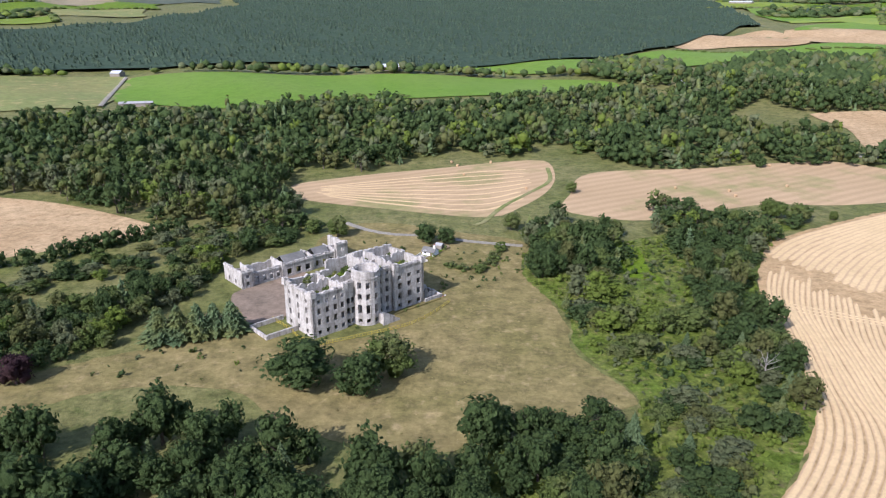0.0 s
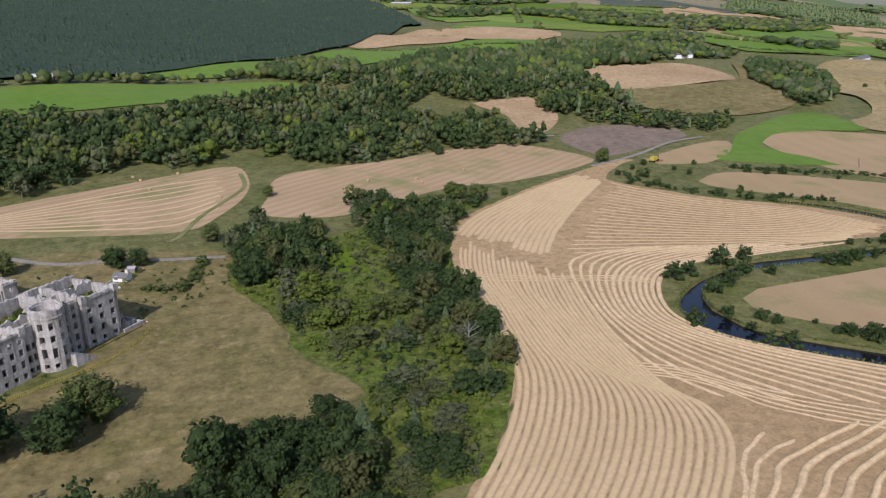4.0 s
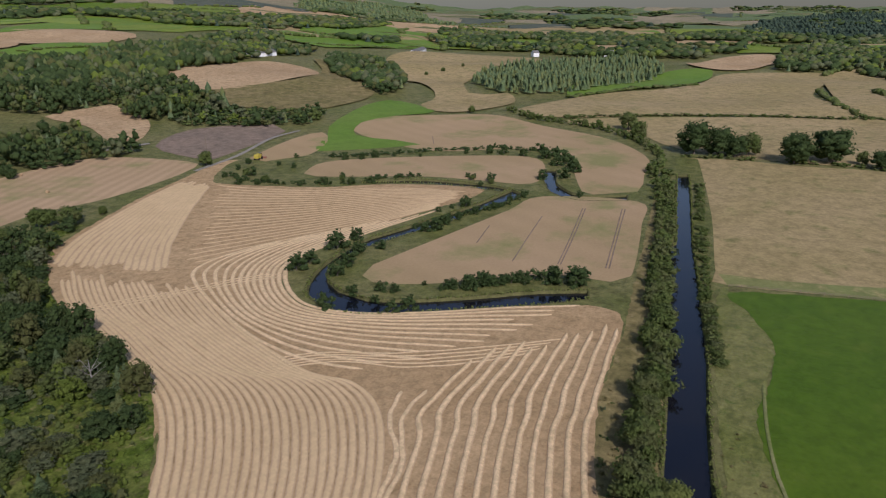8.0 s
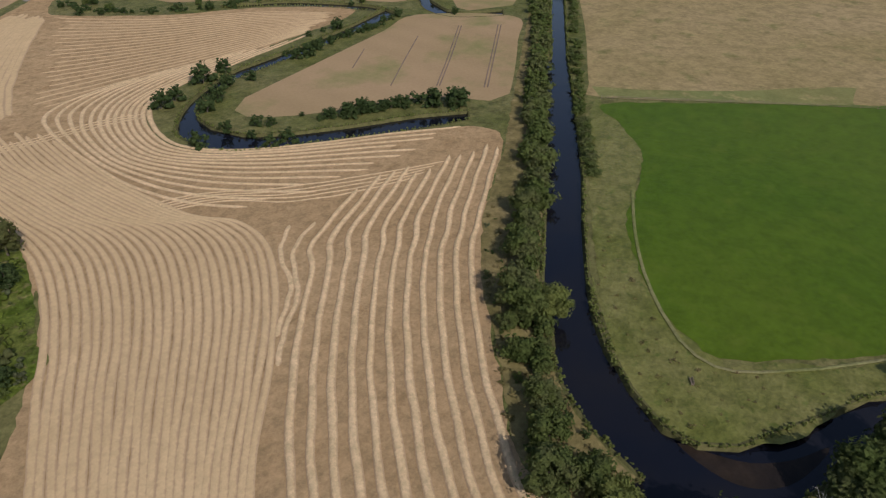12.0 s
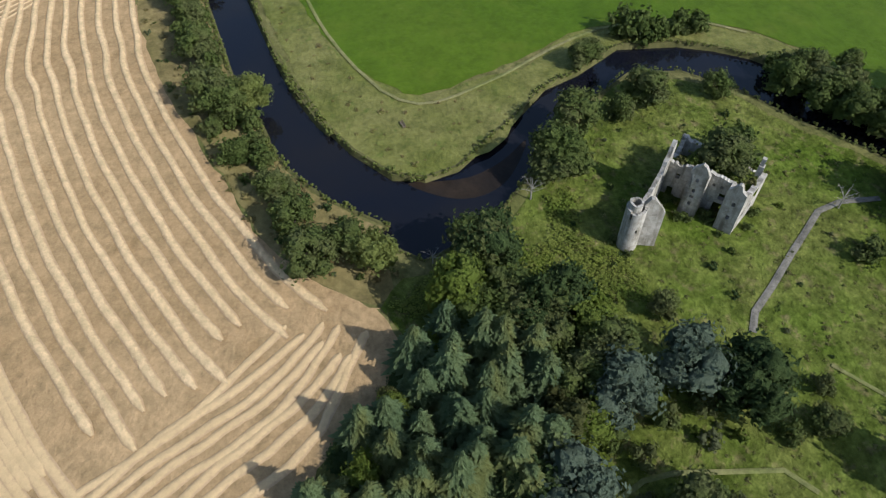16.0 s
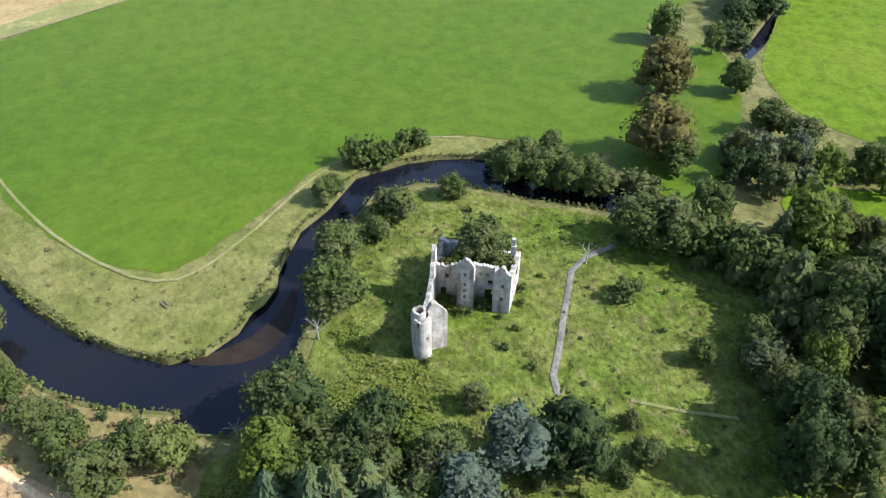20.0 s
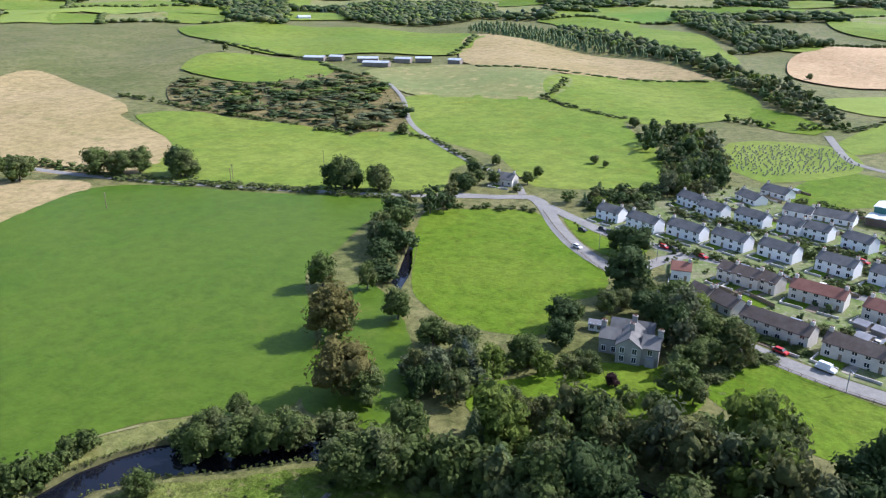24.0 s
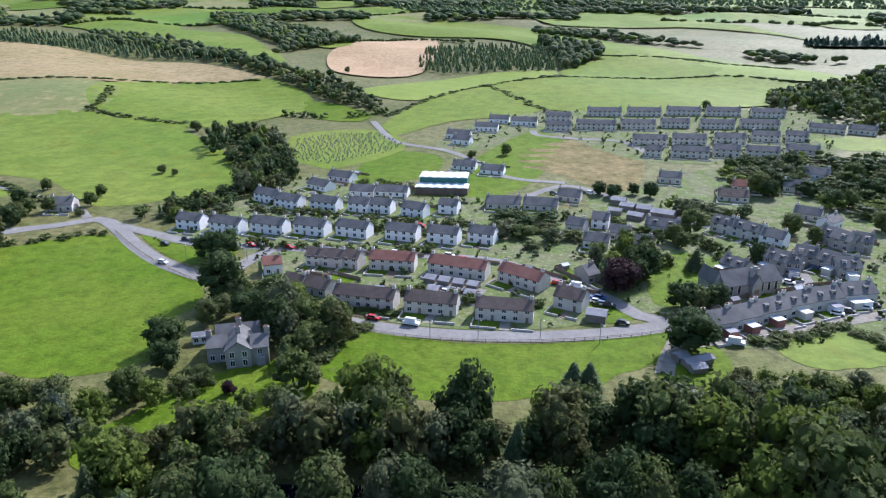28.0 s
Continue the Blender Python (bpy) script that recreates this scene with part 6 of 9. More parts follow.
def wall_head(bm, x0, x1, y0, y1, z, heights):
    """The worn top of a wall: one strip of stone whose crest rises and falls."""
    n = len(heights) - 1
    rings = []
    for k, h in enumerate(heights):
        x = x0 + (x1 - x0) * k / n
        rings.append([bm.verts.new(c) for c in ((x, y0, z), (x, y1, z), (x, y1, max(z + 0.02, h)), (x, y0, max(z + 0.02, h + 0.06)))])
    for a, c in zip(rings, rings[1:]):
        for i in range(4):
            bm.faces.new((a[i], a[(i + 1) % 4], c[(i + 1) % 4], c[i]))
    bm.faces.new(rings[0][::-1])
    bm.faces.new(rings[-1])


def masonry(parent, p, q, z1, thick, openings, material, rng_, ragged=0.0, teeth=True, label=""):
    """One wall from plan point p to q of its building; its thickness lies to the left. Broken battlements on top."""
    p, q = Vector(p), Vector(q)
    length, a = (q - p).length, math.atan2(q.y - p.y, q.x - p.x)
    bm = pierced(length, -0.6, z1, thick, openings)
    x, shift = 0.0, rng_.uniform(0, 50)
    if not teeth:
        n = max(4, int(length / 0.4))
        head = bmesh.new()
        wall_head(head, 0, length, 0.03, thick - 0.03, z1, [z1 + ragged * (0.45 + 0.8 * noise.noise((k * 0.28, shift, 0))) + rng_.uniform(-0.08, 0.12) for k in range(n + 1)])
        x = length
    while x < length - 0.3:
        w = min(rng_.uniform(0.8, 1.6), length - x)
        if rng_.random() < (0.5 if teeth else 0.8):
            box(bm, x, x + w, 0.03, thick - 0.03, z1, z1 + (rng_.uniform(0.15, 0.6) if teeth else rng_.uniform(0.1, 1.0) * ragged))
        x += w
    ob = part("wall", bm, material, parent, label)
    ob.matrix_local = pose(p.x, p.y, 0, 0, 0, math.degrees(a))
    if not teeth:
        part("wall_head", head, material, ob)
    if teeth:
        bm = boxed((-0.05, length + 0.05, -0.22, 0.0, z1 - 0.55, z1 - 0.15))
        band = part("cornice", bm, material, ob)
    return ob


def storeys(columns, floors, half=0.6):
    return [(x, half, lo, hi) for x in columns for lo, hi in floors]


def block(parent, x, y, w, d, e, rise, along, wall, roof, windows=0):
    """A gabled block of a larger house; along: the ridge runs along the front."""
    bw, br = (gable_walls(w, d, e, rise), gable_roof(w, d, e, rise)) if along else (gable_walls(d, w, e, rise), gable_roof(d, w, e, rise))
    m = pose(x, y, 0) if along else pose(x + w, y, 0, 0, 0, 90)
    for name, bm, material in (("wall", bw, wall), ("roof", br, roof)):
        part(name, bm, material, parent).matrix_local = m
    if windows:
        for s in range(2 if e > 5 else 1):
            for i in range(windows):
                cx, z = x + (i + 0.5) * w / windows, 0.8 + 2.5 * s
                win = part("window", boxed((cx - 0.55, cx + 0.55, y - 0.05, y + 0.03, z, z + 1.6)), "glass", parent)
                part("window_frame", boxed((cx - 0.65, cx - 0.55, y - 0.09, y + 0.02, z, z + 1.6), (cx + 0.55, cx + 0.65, y - 0.09, y + 0.02, z, z + 1.6), (cx - 0.65, cx + 0.65, y - 0.09, y + 0.02, z + 1.6, z + 1.72), (cx - 0.65, cx + 0.65, y - 0.11, y + 0.02, z - 0.12, z), (cx - 0.04, cx + 0.04, y - 0.07, y + 0.01, z, z + 1.6)), "white", win)


def chimney(parent, x, y, z, material="stone", h=2.0):
    ch = part("chimney", boxed((x - 0.7, x + 0.7, y - 0.4, y + 0.4, z - 1, z + h), (x - 0.8, x + 0.8, y - 0.5, y + 0.5, z + h, z + h + 0.15)), material, parent)
    for k in (-0.4, 0, 0.4):
        part("chimney_pot", boxed((x + k - 0.12, x + k + 0.12, y - 0.12, y + 0.12, z + h + 0.15, z + h + 0.65)), "red", ch)


def rounded(r, z0, z1, thick, holes, n=18, wobble=0.0, rng_=None):
    """A hollow round tower with window slits and a broken top."""
    bm = bmesh.new()
    for k in range(n):
        a, b = 2 * math.pi * k / n, 2 * math.pi * (k + 1) / n
        top = z1 + (wobble * (math.sin(2 * a + 1) + 0.5 * math.sin(5 * a)) + rng_.uniform(-0.06, 0.06) if rng_ else 0)
        spans, z = [], z0
        for lo, hi in sorted(holes.get(k, [])):
            spans.append((z, lo))
            z = hi
        spans.append((z, top))
        for lo, hi in spans:
            v = [bm.verts.new((q * math.cos(t), q * math.sin(t), h)) for h in (lo, hi) for q, t in ((r, a), (r, b), (r - thick, b), (r - thick, a))]
            for f in ((3, 2, 1, 0), (4, 5, 6, 7), (0, 1, 5, 4), (1, 2, 6, 5), (2, 3, 7, 6), (3, 0, 4, 7)):
                bm.faces.new([v[i] for i in f])
    bmesh.ops.remove_doubles(bm, verts=bm.verts, dist=0.001)
    return bm


WEED_DATA = data_of("weeds", crown_of(4, 60, 0.14), "weeds")
SHRUB_DATA = data_of("shrub", crown_of(6, 110, 0.11), "leaf")


# ---- the roofless castle ----
def castle():
    q = random.Random(4)
    top = new("castle_ruin")
    top.matrix_world = pose(-38.3, 191.1, 0, 0, 0, 41.5)
    tagged(top, "roofless pale stone castle with battlements, round tower and empty windows", "castle")
    floors = [(0.9, 2.3), (3.9, 6.0), (7.4, 9.3), (10.7, 12.0)]
    m = "castle"
    masonry(top, (0, 0), (12, 0), 14.0, 0.9, storeys((2.3, 5.2, 8.0, 10.6), floors), m, q)
    masonry(top, (12, 0.8), (16, 0.8), 14.6, 0.9, storeys((1.2, 2.9), floors[:3]), m, q)
    masonry(top, (23.6, 1.0), (30.4, 1.0), 15.6, 0.9, storeys((1.8, 4.6), floors + [(13.2, 14.3)]), m, q)
    masonry(top, (30.4, 0), (42.6, 0), 15.2, 0.9, storeys((2.2, 6.1, 10.0), floors, 0.75), m, q)
    masonry(top, (0, 16), (0, 0), 14.0, 0.9, storeys((3.0, 7.8, 12.6), floors), m, q)
    masonry(top, (42.6, 0), (42.6, 18), 15.2, 0.9, storeys((3.2, 9.0, 14.6), floors), m, q)
    masonry(top, (16, 16), (0, 16), 13.2, 0.9, storeys((3, 8, 13), floors[:3]), m, q, 1.6, False)
    masonry(top, (42.6, 18), (16, 18), 16.0, 0.9, storeys((4, 9, 14, 19, 23), floors), m, q)
    for x, h in ((12, 12.6), (24, 16.4), (30.4, 15.6)):
        masonry(top, (x, 1), (x, 16), h, 0.7, storeys((7,), floors[1:3], 0.8), m, q, 2.4, False)
    masonry(top, (1, 8.4), (24, 8.4), 12.8, 0.7, storeys((4, 10, 18), floors[1:3], 0.7), m, q, 2.6, False)
    masonry(top, (24, 9), (42, 9), 14.6, 0.7, storeys((4, 10, 15), floors[1:3], 0.7), m, q, 2.6, False)
    # corner turrets
    for x, y, h in ((0.4, 0.4, 15.3), (11.6, 0.4, 15.2), (31, 0.4, 16.4), (42.2, 0.4, 16.4), (0.4, 15.6, 15.2)):
        part("turret", boxed((x - 0.9, x + 0.9, y - 0.9, y + 0.9, h - 2.2, h - 0.7), (x - 0.8, x - 0.2, y - 0.8, y + 0.8, h - 0.7, h), (x + 0.25, x + 0.8, y - 0.8, y + 0.8, h - 0.7, h - 0.1)), m, top)
    # the round tower in the middle of the front
    holes = {k: [(1.0, 2.4), (4.0, 7.0), (8.6, 10.6), (12.2, 14.4)] for k in (11, 13, 15)}
    drum = part("round_tower", rounded(4.4, -0.6, 17.2, 0.9, holes, 20, 0.0, q), m, top)
    drum.location = (19.8, 0.6, 0)
    part("cornice", rounded(4.62, 15.4, 15.8, 0.24, {}, 20), m, drum)
    crown = rounded(4.4, 17.2, 17.8, 0.6, {k: [(17.2, 17.21)] for k in range(0)}, 20, 0.3, q)
    part("battlement", crown, m, drum)
    # vaults and rubble inside, grown over
    for x0, x1, z in ((0.9, 12, 10.2), (12.7, 24, 11.6), (24.7, 30.4, 12.8), (31.1, 41.7, 12.6)):
        for y0, y1 in ((0.95, 8.4), (9.7, 15.9)):
            bm = bmesh.new()
            bmesh.ops.create_grid(bm, x_segments=10, y_segments=8, size=0.5)
            for v in bm.verts:
                v.co = ((v.co.x + 0.5) * (x1 - x0) + x0, (v.co.y + 0.5) * (y1 - y0) + y0, z + q.uniform(-0.5, 0.7))
            part("rubble_floor", bm, "lush" if q.random() < 0.6 else "rubble", top, "rubble grown over with grass")
            for k in range(2):
                shrub = part("shrub_growth", bmesh.new(), "leaf", top, "shrub growing inside the walls")
                shrub.data = SHRUB_DATA if k else WEED_DATA
                g = 1.8 + 0.35 * ((x0 * 7 + y0 * 3 + k * 5) % 5)
                shrub.location = (x0 + (x1 - x0) * (0.3 + 0.4 * k), y0 + (y1 - y0) * (0.35 + 0.3 * k), z)
                shrub.scale = (g, g, g * 0.9)
    # straight stair from the tower door down to the grass, between sloping parapets
    steps = boxed(*[(21.6 + 0.55 * i, 22.15 + 0.55 * i, -5.9, -3.4, -0.3, 3.2 - 0.32 * i) for i in range(10)])
    stair = part("staircase", steps, m, top)
    for y0 in (-6.2, -3.4):
        bm = bmesh.new()
        v = [bm.verts.new(p) for y in (y0, y0 + 0.35) for p in ((21.2, y, -0.3), (27.6, y, -0.3), (27.6, y, 0.7), (21.2, y, 4.3))]
        for f in ((0, 1, 2, 3), (7, 6, 5, 4), (0, 4, 5, 1), (1, 5, 6, 2), (2, 6, 7, 3), (3, 7, 4, 0)):
            bm.faces.new([v[k] for k in f])
        part("parapet", bm, m, stair, "sloping stone stair parapet")
    part("low_wall", boxed((-11, 0.4, 18.6, 19.1, -0.3, 1.5)), m, top)
    part("low_wall", boxed((-11, -10.4, 8.6, 18.6, -0.3, 1.3)), m, top)
    part("low_wall", boxed((-10.4, -0.3, 8.6, 9.2, -0.3, 1.6)), m, top)
    part("low_wall", boxed((42.6, 50, -1.0, -0.4, -0.3, 1.3)), m, top)
    part("low_wall", boxed((49.4, 50, -0.4, 6, -0.3, 1.2)), m, top)
    # fallen outbuilding at the end of the front
    for k in range(26):
        x, y, r = 44 + q.uniform(0, 8), q.uniform(-1, 8), q.uniform(0.35, 0.95)
        bm = bmesh.new()
        bmesh.ops.create_icosphere(bm, subdivisions=1, radius=r)
        for v in bm.verts:
            v.co = (v.co.x * q.uniform(0.7, 1.2), v.co.y * q.uniform(0.7, 1.2), v.co.z * q.uniform(0.5, 0.9))
        part("fallen_stone", bm, m if k % 3 else "red", top).location = (x, y, 0.25 * r)
    for p, r, h in (((44, 1.2), (49, 1.2), 2.6), ((49, 1.2), (49, 6.5), 1.8), ((49, 6.5), (44, 6.5), 2.2)):
        masonry(top, p, r, h * 0.5, 0.5, [], m, q, h, False)
    for x, y, g in ((46, 4, 2.6), (51, 2, 2.0), (14, -2.2, 1.4), (3, -1.8, 1.2), (33, -2.0, 1.6), (38, -2.2, 1.3), (6, 12, 3.2), (20, 12, 3.0), (35, 13, 2.6), (27, 5, 3.0)):
        shrub = part("shrub_growth", bmesh.new(), "leaf", top, "shrub growing against the castle walls")
        shrub.data = SHRUB_DATA
        shrub.location, shrub.scale = (x, y, 12.0 if y > 4.5 and x < 42 else -0.3 * g), (g * 1.2, g * 1.2, g)
    part("terrace_bank", boxed((24, 48, -2.4, -1.6, -0.4, 0.6)), "drylawn", top)


def stables():
    q = random.Random(9)
    top = new("stable_ruin")
    top.matrix_world = pose(-38.3, 191.1, 0, 0, 0, 41.5)
    tagged(top, "long low roofless stable range in pale grey stone", "stable")
    row_ = [(1.0, 3.2)]
    m = "castle"
    y = 50.5
    masonry(top, (2, y - 1), (6.4, y - 1), 6.4, 0.7, storeys((2.2,), [(1, 2.6), (3.8, 5.0)]), m, q)
    masonry(top, (6.4, y), (18.5, y), 4.8, 0.7, storeys((1.8, 4.6, 7.4, 10.2), row_, 0.7), m, q)
    masonry(top, (18.5, y - 0.5), (31, y - 0.5), 5.4, 0.7, storeys((2.4, 6.2, 10), row_, 1.0), m, q)
    masonry(top, (31, y), (41, y), 5.2, 0.7, storeys((2, 5, 8), row_, 0.7), m, q)
    masonry(top, (41, y - 1), (46, y - 1), 8.0, 0.7, storeys((2.5,), [(1, 2.8), (4.6, 6.2)]), m, q)
    masonry(top, (2, y + 13), (2, y - 1), 6.2, 0.7, storeys((4, 9), [(1, 2.6)]), m, q)
    masonry(top, (46, y - 1), (46, y + 12), 7.6, 0.7, storeys((4, 9), [(1, 2.6)]), m, q)
    masonry(top, (46, y + 8), (2, y + 8), 4.8, 0.7, [], m, q)
    masonry(top, (6.4, y - 1), (6.4, y + 8), 6.0, 0.6, [], m, q, 1.0, False)
    for x in (18.5, 31, 41):
        masonry(top, (x, y - 0.5), (x, y + 8), 5.6, 0.6, [], m, q, 1.0, False)
    for x0, x1 in ((20, 29), (33, 39)):
        bm = gable_roof(x1 - x0, 7, 4.6, 2.2)
        part("roof", bm, "slate", top, "sagging slate roof").matrix_local = pose(x0, y + 0.8, 0)
    for x0, x1 in ((2.7, 6.4), (7, 18.4), (41.6, 45.9)):
        part("rubble_floor", boxed((x0, x1, y + 0.8, y + 7.9, 0.0, 2.2)), "rubble", top, "fallen rubble")


def barrier(points, label):
    """Yellow site fence: posts, two rails and mesh panels."""
    line = curved(points, 2.6)
    top = tagged(new("site_fence"), label, "fence")
    for (ax, ay), (bx, by) in zip(line, line[1:]):
        d, a = math.hypot(bx - ax, by - ay), math.degrees(math.atan2(by - ay, bx - ax))
        for name, bm in (("post", boxed((-0.05, 0.05, -0.05, 0.05, 0, 1.3))), ("panel", boxed((0.08, d - 0.08, -0.02, 0.02, 0.2, 0.28), (0.08, d - 0.08, -0.02, 0.02, 1.05, 1.13), (0.4, 0.5, -0.02, 0.02, 0.28, 1.05), (0.9, 1.0, -0.02, 0.02, 0.28, 1.05), (1.4, 1.5, -0.02, 0.02, 0.28, 1.05), (1.9, 2.0, -0.02, 0.02, 0.28, 1.05)))):
            part(name, bm, "yellow", top).matrix_local = pose(ax, ay, height(ax, ay) + 0.05, 0, 0, a)


castle()
stables()
barrier([(-36.6, 186.5), (-24, 193), (-11.9, 199.6), (-4, 208), (2.5, 219.2)], "yellow mesh site fence in front of the castle")
barrier([(-53.5, 204.5), (-47, 197.5), (-42, 190.5), (-36.6, 186.5)], "yellow mesh site fence at the castle side")


# ---- the ruined tower house by the river ----
def tower_house():
    q = random.Random(12)
    top = new("tower_house_ruin")
    top.matrix_world = pose(81.6, -50.9, 0, 0, 0, 231.1)
    tagged(top, "ruined rubble-stone tower house with gables and a bush on top", "ruin")
    m = "rubble"

    def crest(bm, length, thick, base, tops, step=0.3, rough=0.14):
        """A broken wall head along x whose height follows (distance, height) pairs."""
        n = max(4, int(length / step))
        heights = []
        for k in range(n + 1):
            x = length * k / n
            (xa, ha), (xb, hb) = next((p for p in zip(tops, tops[1:]) if x <= p[1][0]), tops[-2:])
            h = ha + (hb - ha) * min(1, (x - xa) / max(1e-6, xb - xa))
            heights.append(h + q.uniform(-rough, rough) + 0.25 * noise.noise((x * 0.9, base, length)))
        wall_head(bm, 0, length, 0.03, thick - 0.03, base, heights)

    def broken(name, p, r, base, thick, openings, tops, rough=0.14):
        """A wall from p to r, its thickness to the left, with a ragged head as its own part."""
        p, r = Vector(p), Vector(r)
        length = (r - p).length
        ob = part(name, pierced(length, -0.5, base, thick, openings), m, top)
        ob.matrix_local = pose(p.x, p.y, 0, 0, 0, math.degrees(math.atan2(r.y - p.y, r.x - p.x)))
        bm = bmesh.new()
        crest(bm, length, thick, base, tops, 0.3, rough)
        part("wall_head", bm, m, ob, "broken wall head of loose stones")
        return ob

    # two gabled fronts with a recess between
    broken("gable_wall", (0, 0), (3.1, 0), 9.9, 0.9, [(1.5, 0.26, z, z + 0.8) for z in (2.9, 5.9, 8.4)] + [(1.5, 0.34, 4.6, 5.2), (1.5, 0.6, -0.5, 0.9)], [(0, 10.3), (1.5, 12.5), (2.2, 12.0), (3.1, 10.6)], 0.06)
    broken("gable_wall", (6.7, 0), (9.9, -0.2), 9.2, 0.9, [(1.6, 0.3, 3.2, 4.1), (1.7, 0.3, 6.4, 7.3)], [(0, 9.3), (0.9, 10.6), (1.5, 11.4), (2.0, 10.9), (2.3, 9.9), (3.2, 9.5)], 0.06)
    broken("return_wall", (3.1, 0), (3.1, 3.4), 8.2, 0.8, [], [(0, 10.4), (1.2, 9.2), (3.4, 8.6)])
    broken("return_wall", (0, 4), (0, 0), 7.9, 0.8, [], [(0, 8.6), (2.0, 8.8), (3.2, 9.6), (4.0, 10.3)])
    broken("return_wall", (6.7, 3.4), (6.7, 0), 7.9, 0.8, [], [(0, 8.3), (2.2, 8.8), (3.4, 9.4)])
    broken("recess_wall", (2.4, 3.1), (7.4, 3.1), 7.6, 0.9, [(3.3, 0.75, -0.4, 2.9), (1.6, 0.24, 6.2, 6.8), (3.0, 0.24, 6.2, 6.8), (3.5, 0.5, 3.8, 5.2)], [(0, 8.7), (2.5, 8.4), (5, 8.2)])
    # long side wall with a spire of masonry at its far end
    broken("side_wall", (9.9, -0.2), (11.1, 9.0), 6.2, 1.0, [(2.5, 0.4, 2.6, 3.8), (5.5, 0.4, 2.6, 3.8)], [(0, 9.6), (1.6, 9.0), (3.4, 7.6), (5.2, 7.9), (7.2, 7.2), (9.3, 7.8)], 0.24)
    part("chimney", boxed((9.2, 10.2, 8.2, 9.2, 5.0, 9.6), (9.35, 9.95, 8.4, 9.0, 9.6, 10.6), (9.3, 10.0, 8.35, 9.1, 10.6, 11.2)), m, top)
    # inner wall of the court and the vault block behind it
    broken("court_wall", (-4.3, 3.3), (0, 3.5), 6.8, 0.9, [(2.0, 0.35, 4.4, 5.5), (1.3, 0.55, -0.2, 2.0)], [(0, 7.6), (2.2, 7.2), (4.3, 8.2)], 0.2)
    broken("rear_wall", (11.1, 11.8), (-5.0, 12.6), 4.6, 1.0, [], [(0, 5.6), (5, 5.2), (10, 6.4), (16.2, 6.8)], 0.3)
    broken("rear_wall", (-5.0, 12.6), (-4.9, 4.4), 4.8, 0.9, [], [(0, 7.0), (3.5, 5.2), (8.2, 6.8)], 0.3)
    bm = bmesh.new()
    bmesh.ops.create_grid(bm, x_segments=22, y_segments=13, size=0.5)
    for v in bm.verts:
        x, y = (v.co.x + 0.5) * 15.2 - 4.4, (v.co.y + 0.5) * 7.9 + 4.1
        hollow = 2.6 * smooth(-1.2, -3.0, x) * smooth(6.0, 7.4, y)
        v.co = (x, y, 6.5 + 0.9 * noise.noise((x * 0.4, y * 0.4, 2)) + q.uniform(-0.15, 0.25) - hollow - 0.9 * smooth(9.5, 12, y))
    part("grown_over_vault", bm, "lush", top, "vault top grown over with grass")
    # round stair tower with a broken cap, the gable beside it and the long curtain wall
    drum = part("round_tower", rounded(1.72, -0.6, 9.6, 0.5, {20: [(8.0, 9.2)], 24: [(4.8, 5.6)]}, 28, 0.25, q), m, top)
    drum.location = (-4.5, -12.0, 0)
    cap = part("tower_cap", rounded(1.15, 9.3, 10.9, 0.4, {}, 18, 0.12, q), m, drum)
    cap.location = (-0.25, -0.2, 0)
    broken("gable_wall", (-3.6, -11.5), (-0.3, -9.8), 7.6, 1.0, [], [(0, 9.6), (0.9, 11.4), (1.6, 11.5), (2.2, 10.6), (2.9, 9.7), (3.7, 8.4)], 0.12)
    wall = broken("curtain_wall", (-4.3, -11.0), (-4.3, 4.4), 5.2, 0.8, [(5.0, 0.55, 1.2, 2.7), (9.6, 0.5, 1.2, 2.7)],
                  [(0, 9.6), (1.2, 8.4), (3.0, 7.2), (6.0, 6.3), (9.0, 6.6), (11.2, 7.4), (12.2, 8.9), (13.0, 9.6), (13.6, 11.2), (14.4, 12.2), (15.4, 11.3)], 0.42)
    # the bush that grows on the vault
    bush = part("bush_on_vault", bmesh.new(), "leaf", top, "round green bush growing on the vault")
    bush.data = CROWN_DATA["broad"][1]
    bush.location = (3.4, 9.4, 4.6)
    bush.scale = (12.5, 10.5, 8.4)
    for x, y, z, s in ((1.2, 4.6, 6.9, 1.8), (-2.2, 4.6, 6.6, 1.9), (-3.4, 5.4, 6.4, 1.6), (6.2, 4.6, 7.0, 1.6), (8.2, 3.4, 7.3, 2.0), (9.4, 6.0, 6.9, 2.2), (9.0, 10.4, 6.4, 2.2), (-0.8, 5.2, 6.6, 2.4), (8.6, 1.6, 8.2, 1.3)):
        weed = part("weed_clump", bmesh.new(), "weeds", top, "dry weeds on the wall head")
        weed.data = WEED_DATA
        weed.location, weed.scale = (x, y, z), (s, s, s * 0.8)
    for x, y, s in ((1.0, -1.2, 2.6), (2.6, -0.9, 1.8), (4.9, 1.6, 3.0), (5.8, 0.8, 2.2), (-2.4, 2.0, 2.2), (-6.6, -12.6, 2.2), (-3.2, -14.0, 1.7), (8.4, -1.2, 1.6), (12.0, 3.0, 2.0), (11.9, 7.0, 2.4)):
        shrub = part("shrub_growth", bmesh.new(), "leaf", top, "shrub growing against the wall foot")
        shrub.data = SHRUB_DATA
        shrub.location, shrub.scale = (x, y, -0.3 * s), (s * 1.2, s * 1.2, s)


# ---- larger single buildings ----
def placed(name, label, category, x, y, turn):
    ob = new(name)
    ob.matrix_world = pose(x, y, height(x, y), 0, 0, turn)
    return tagged(ob, label, category)


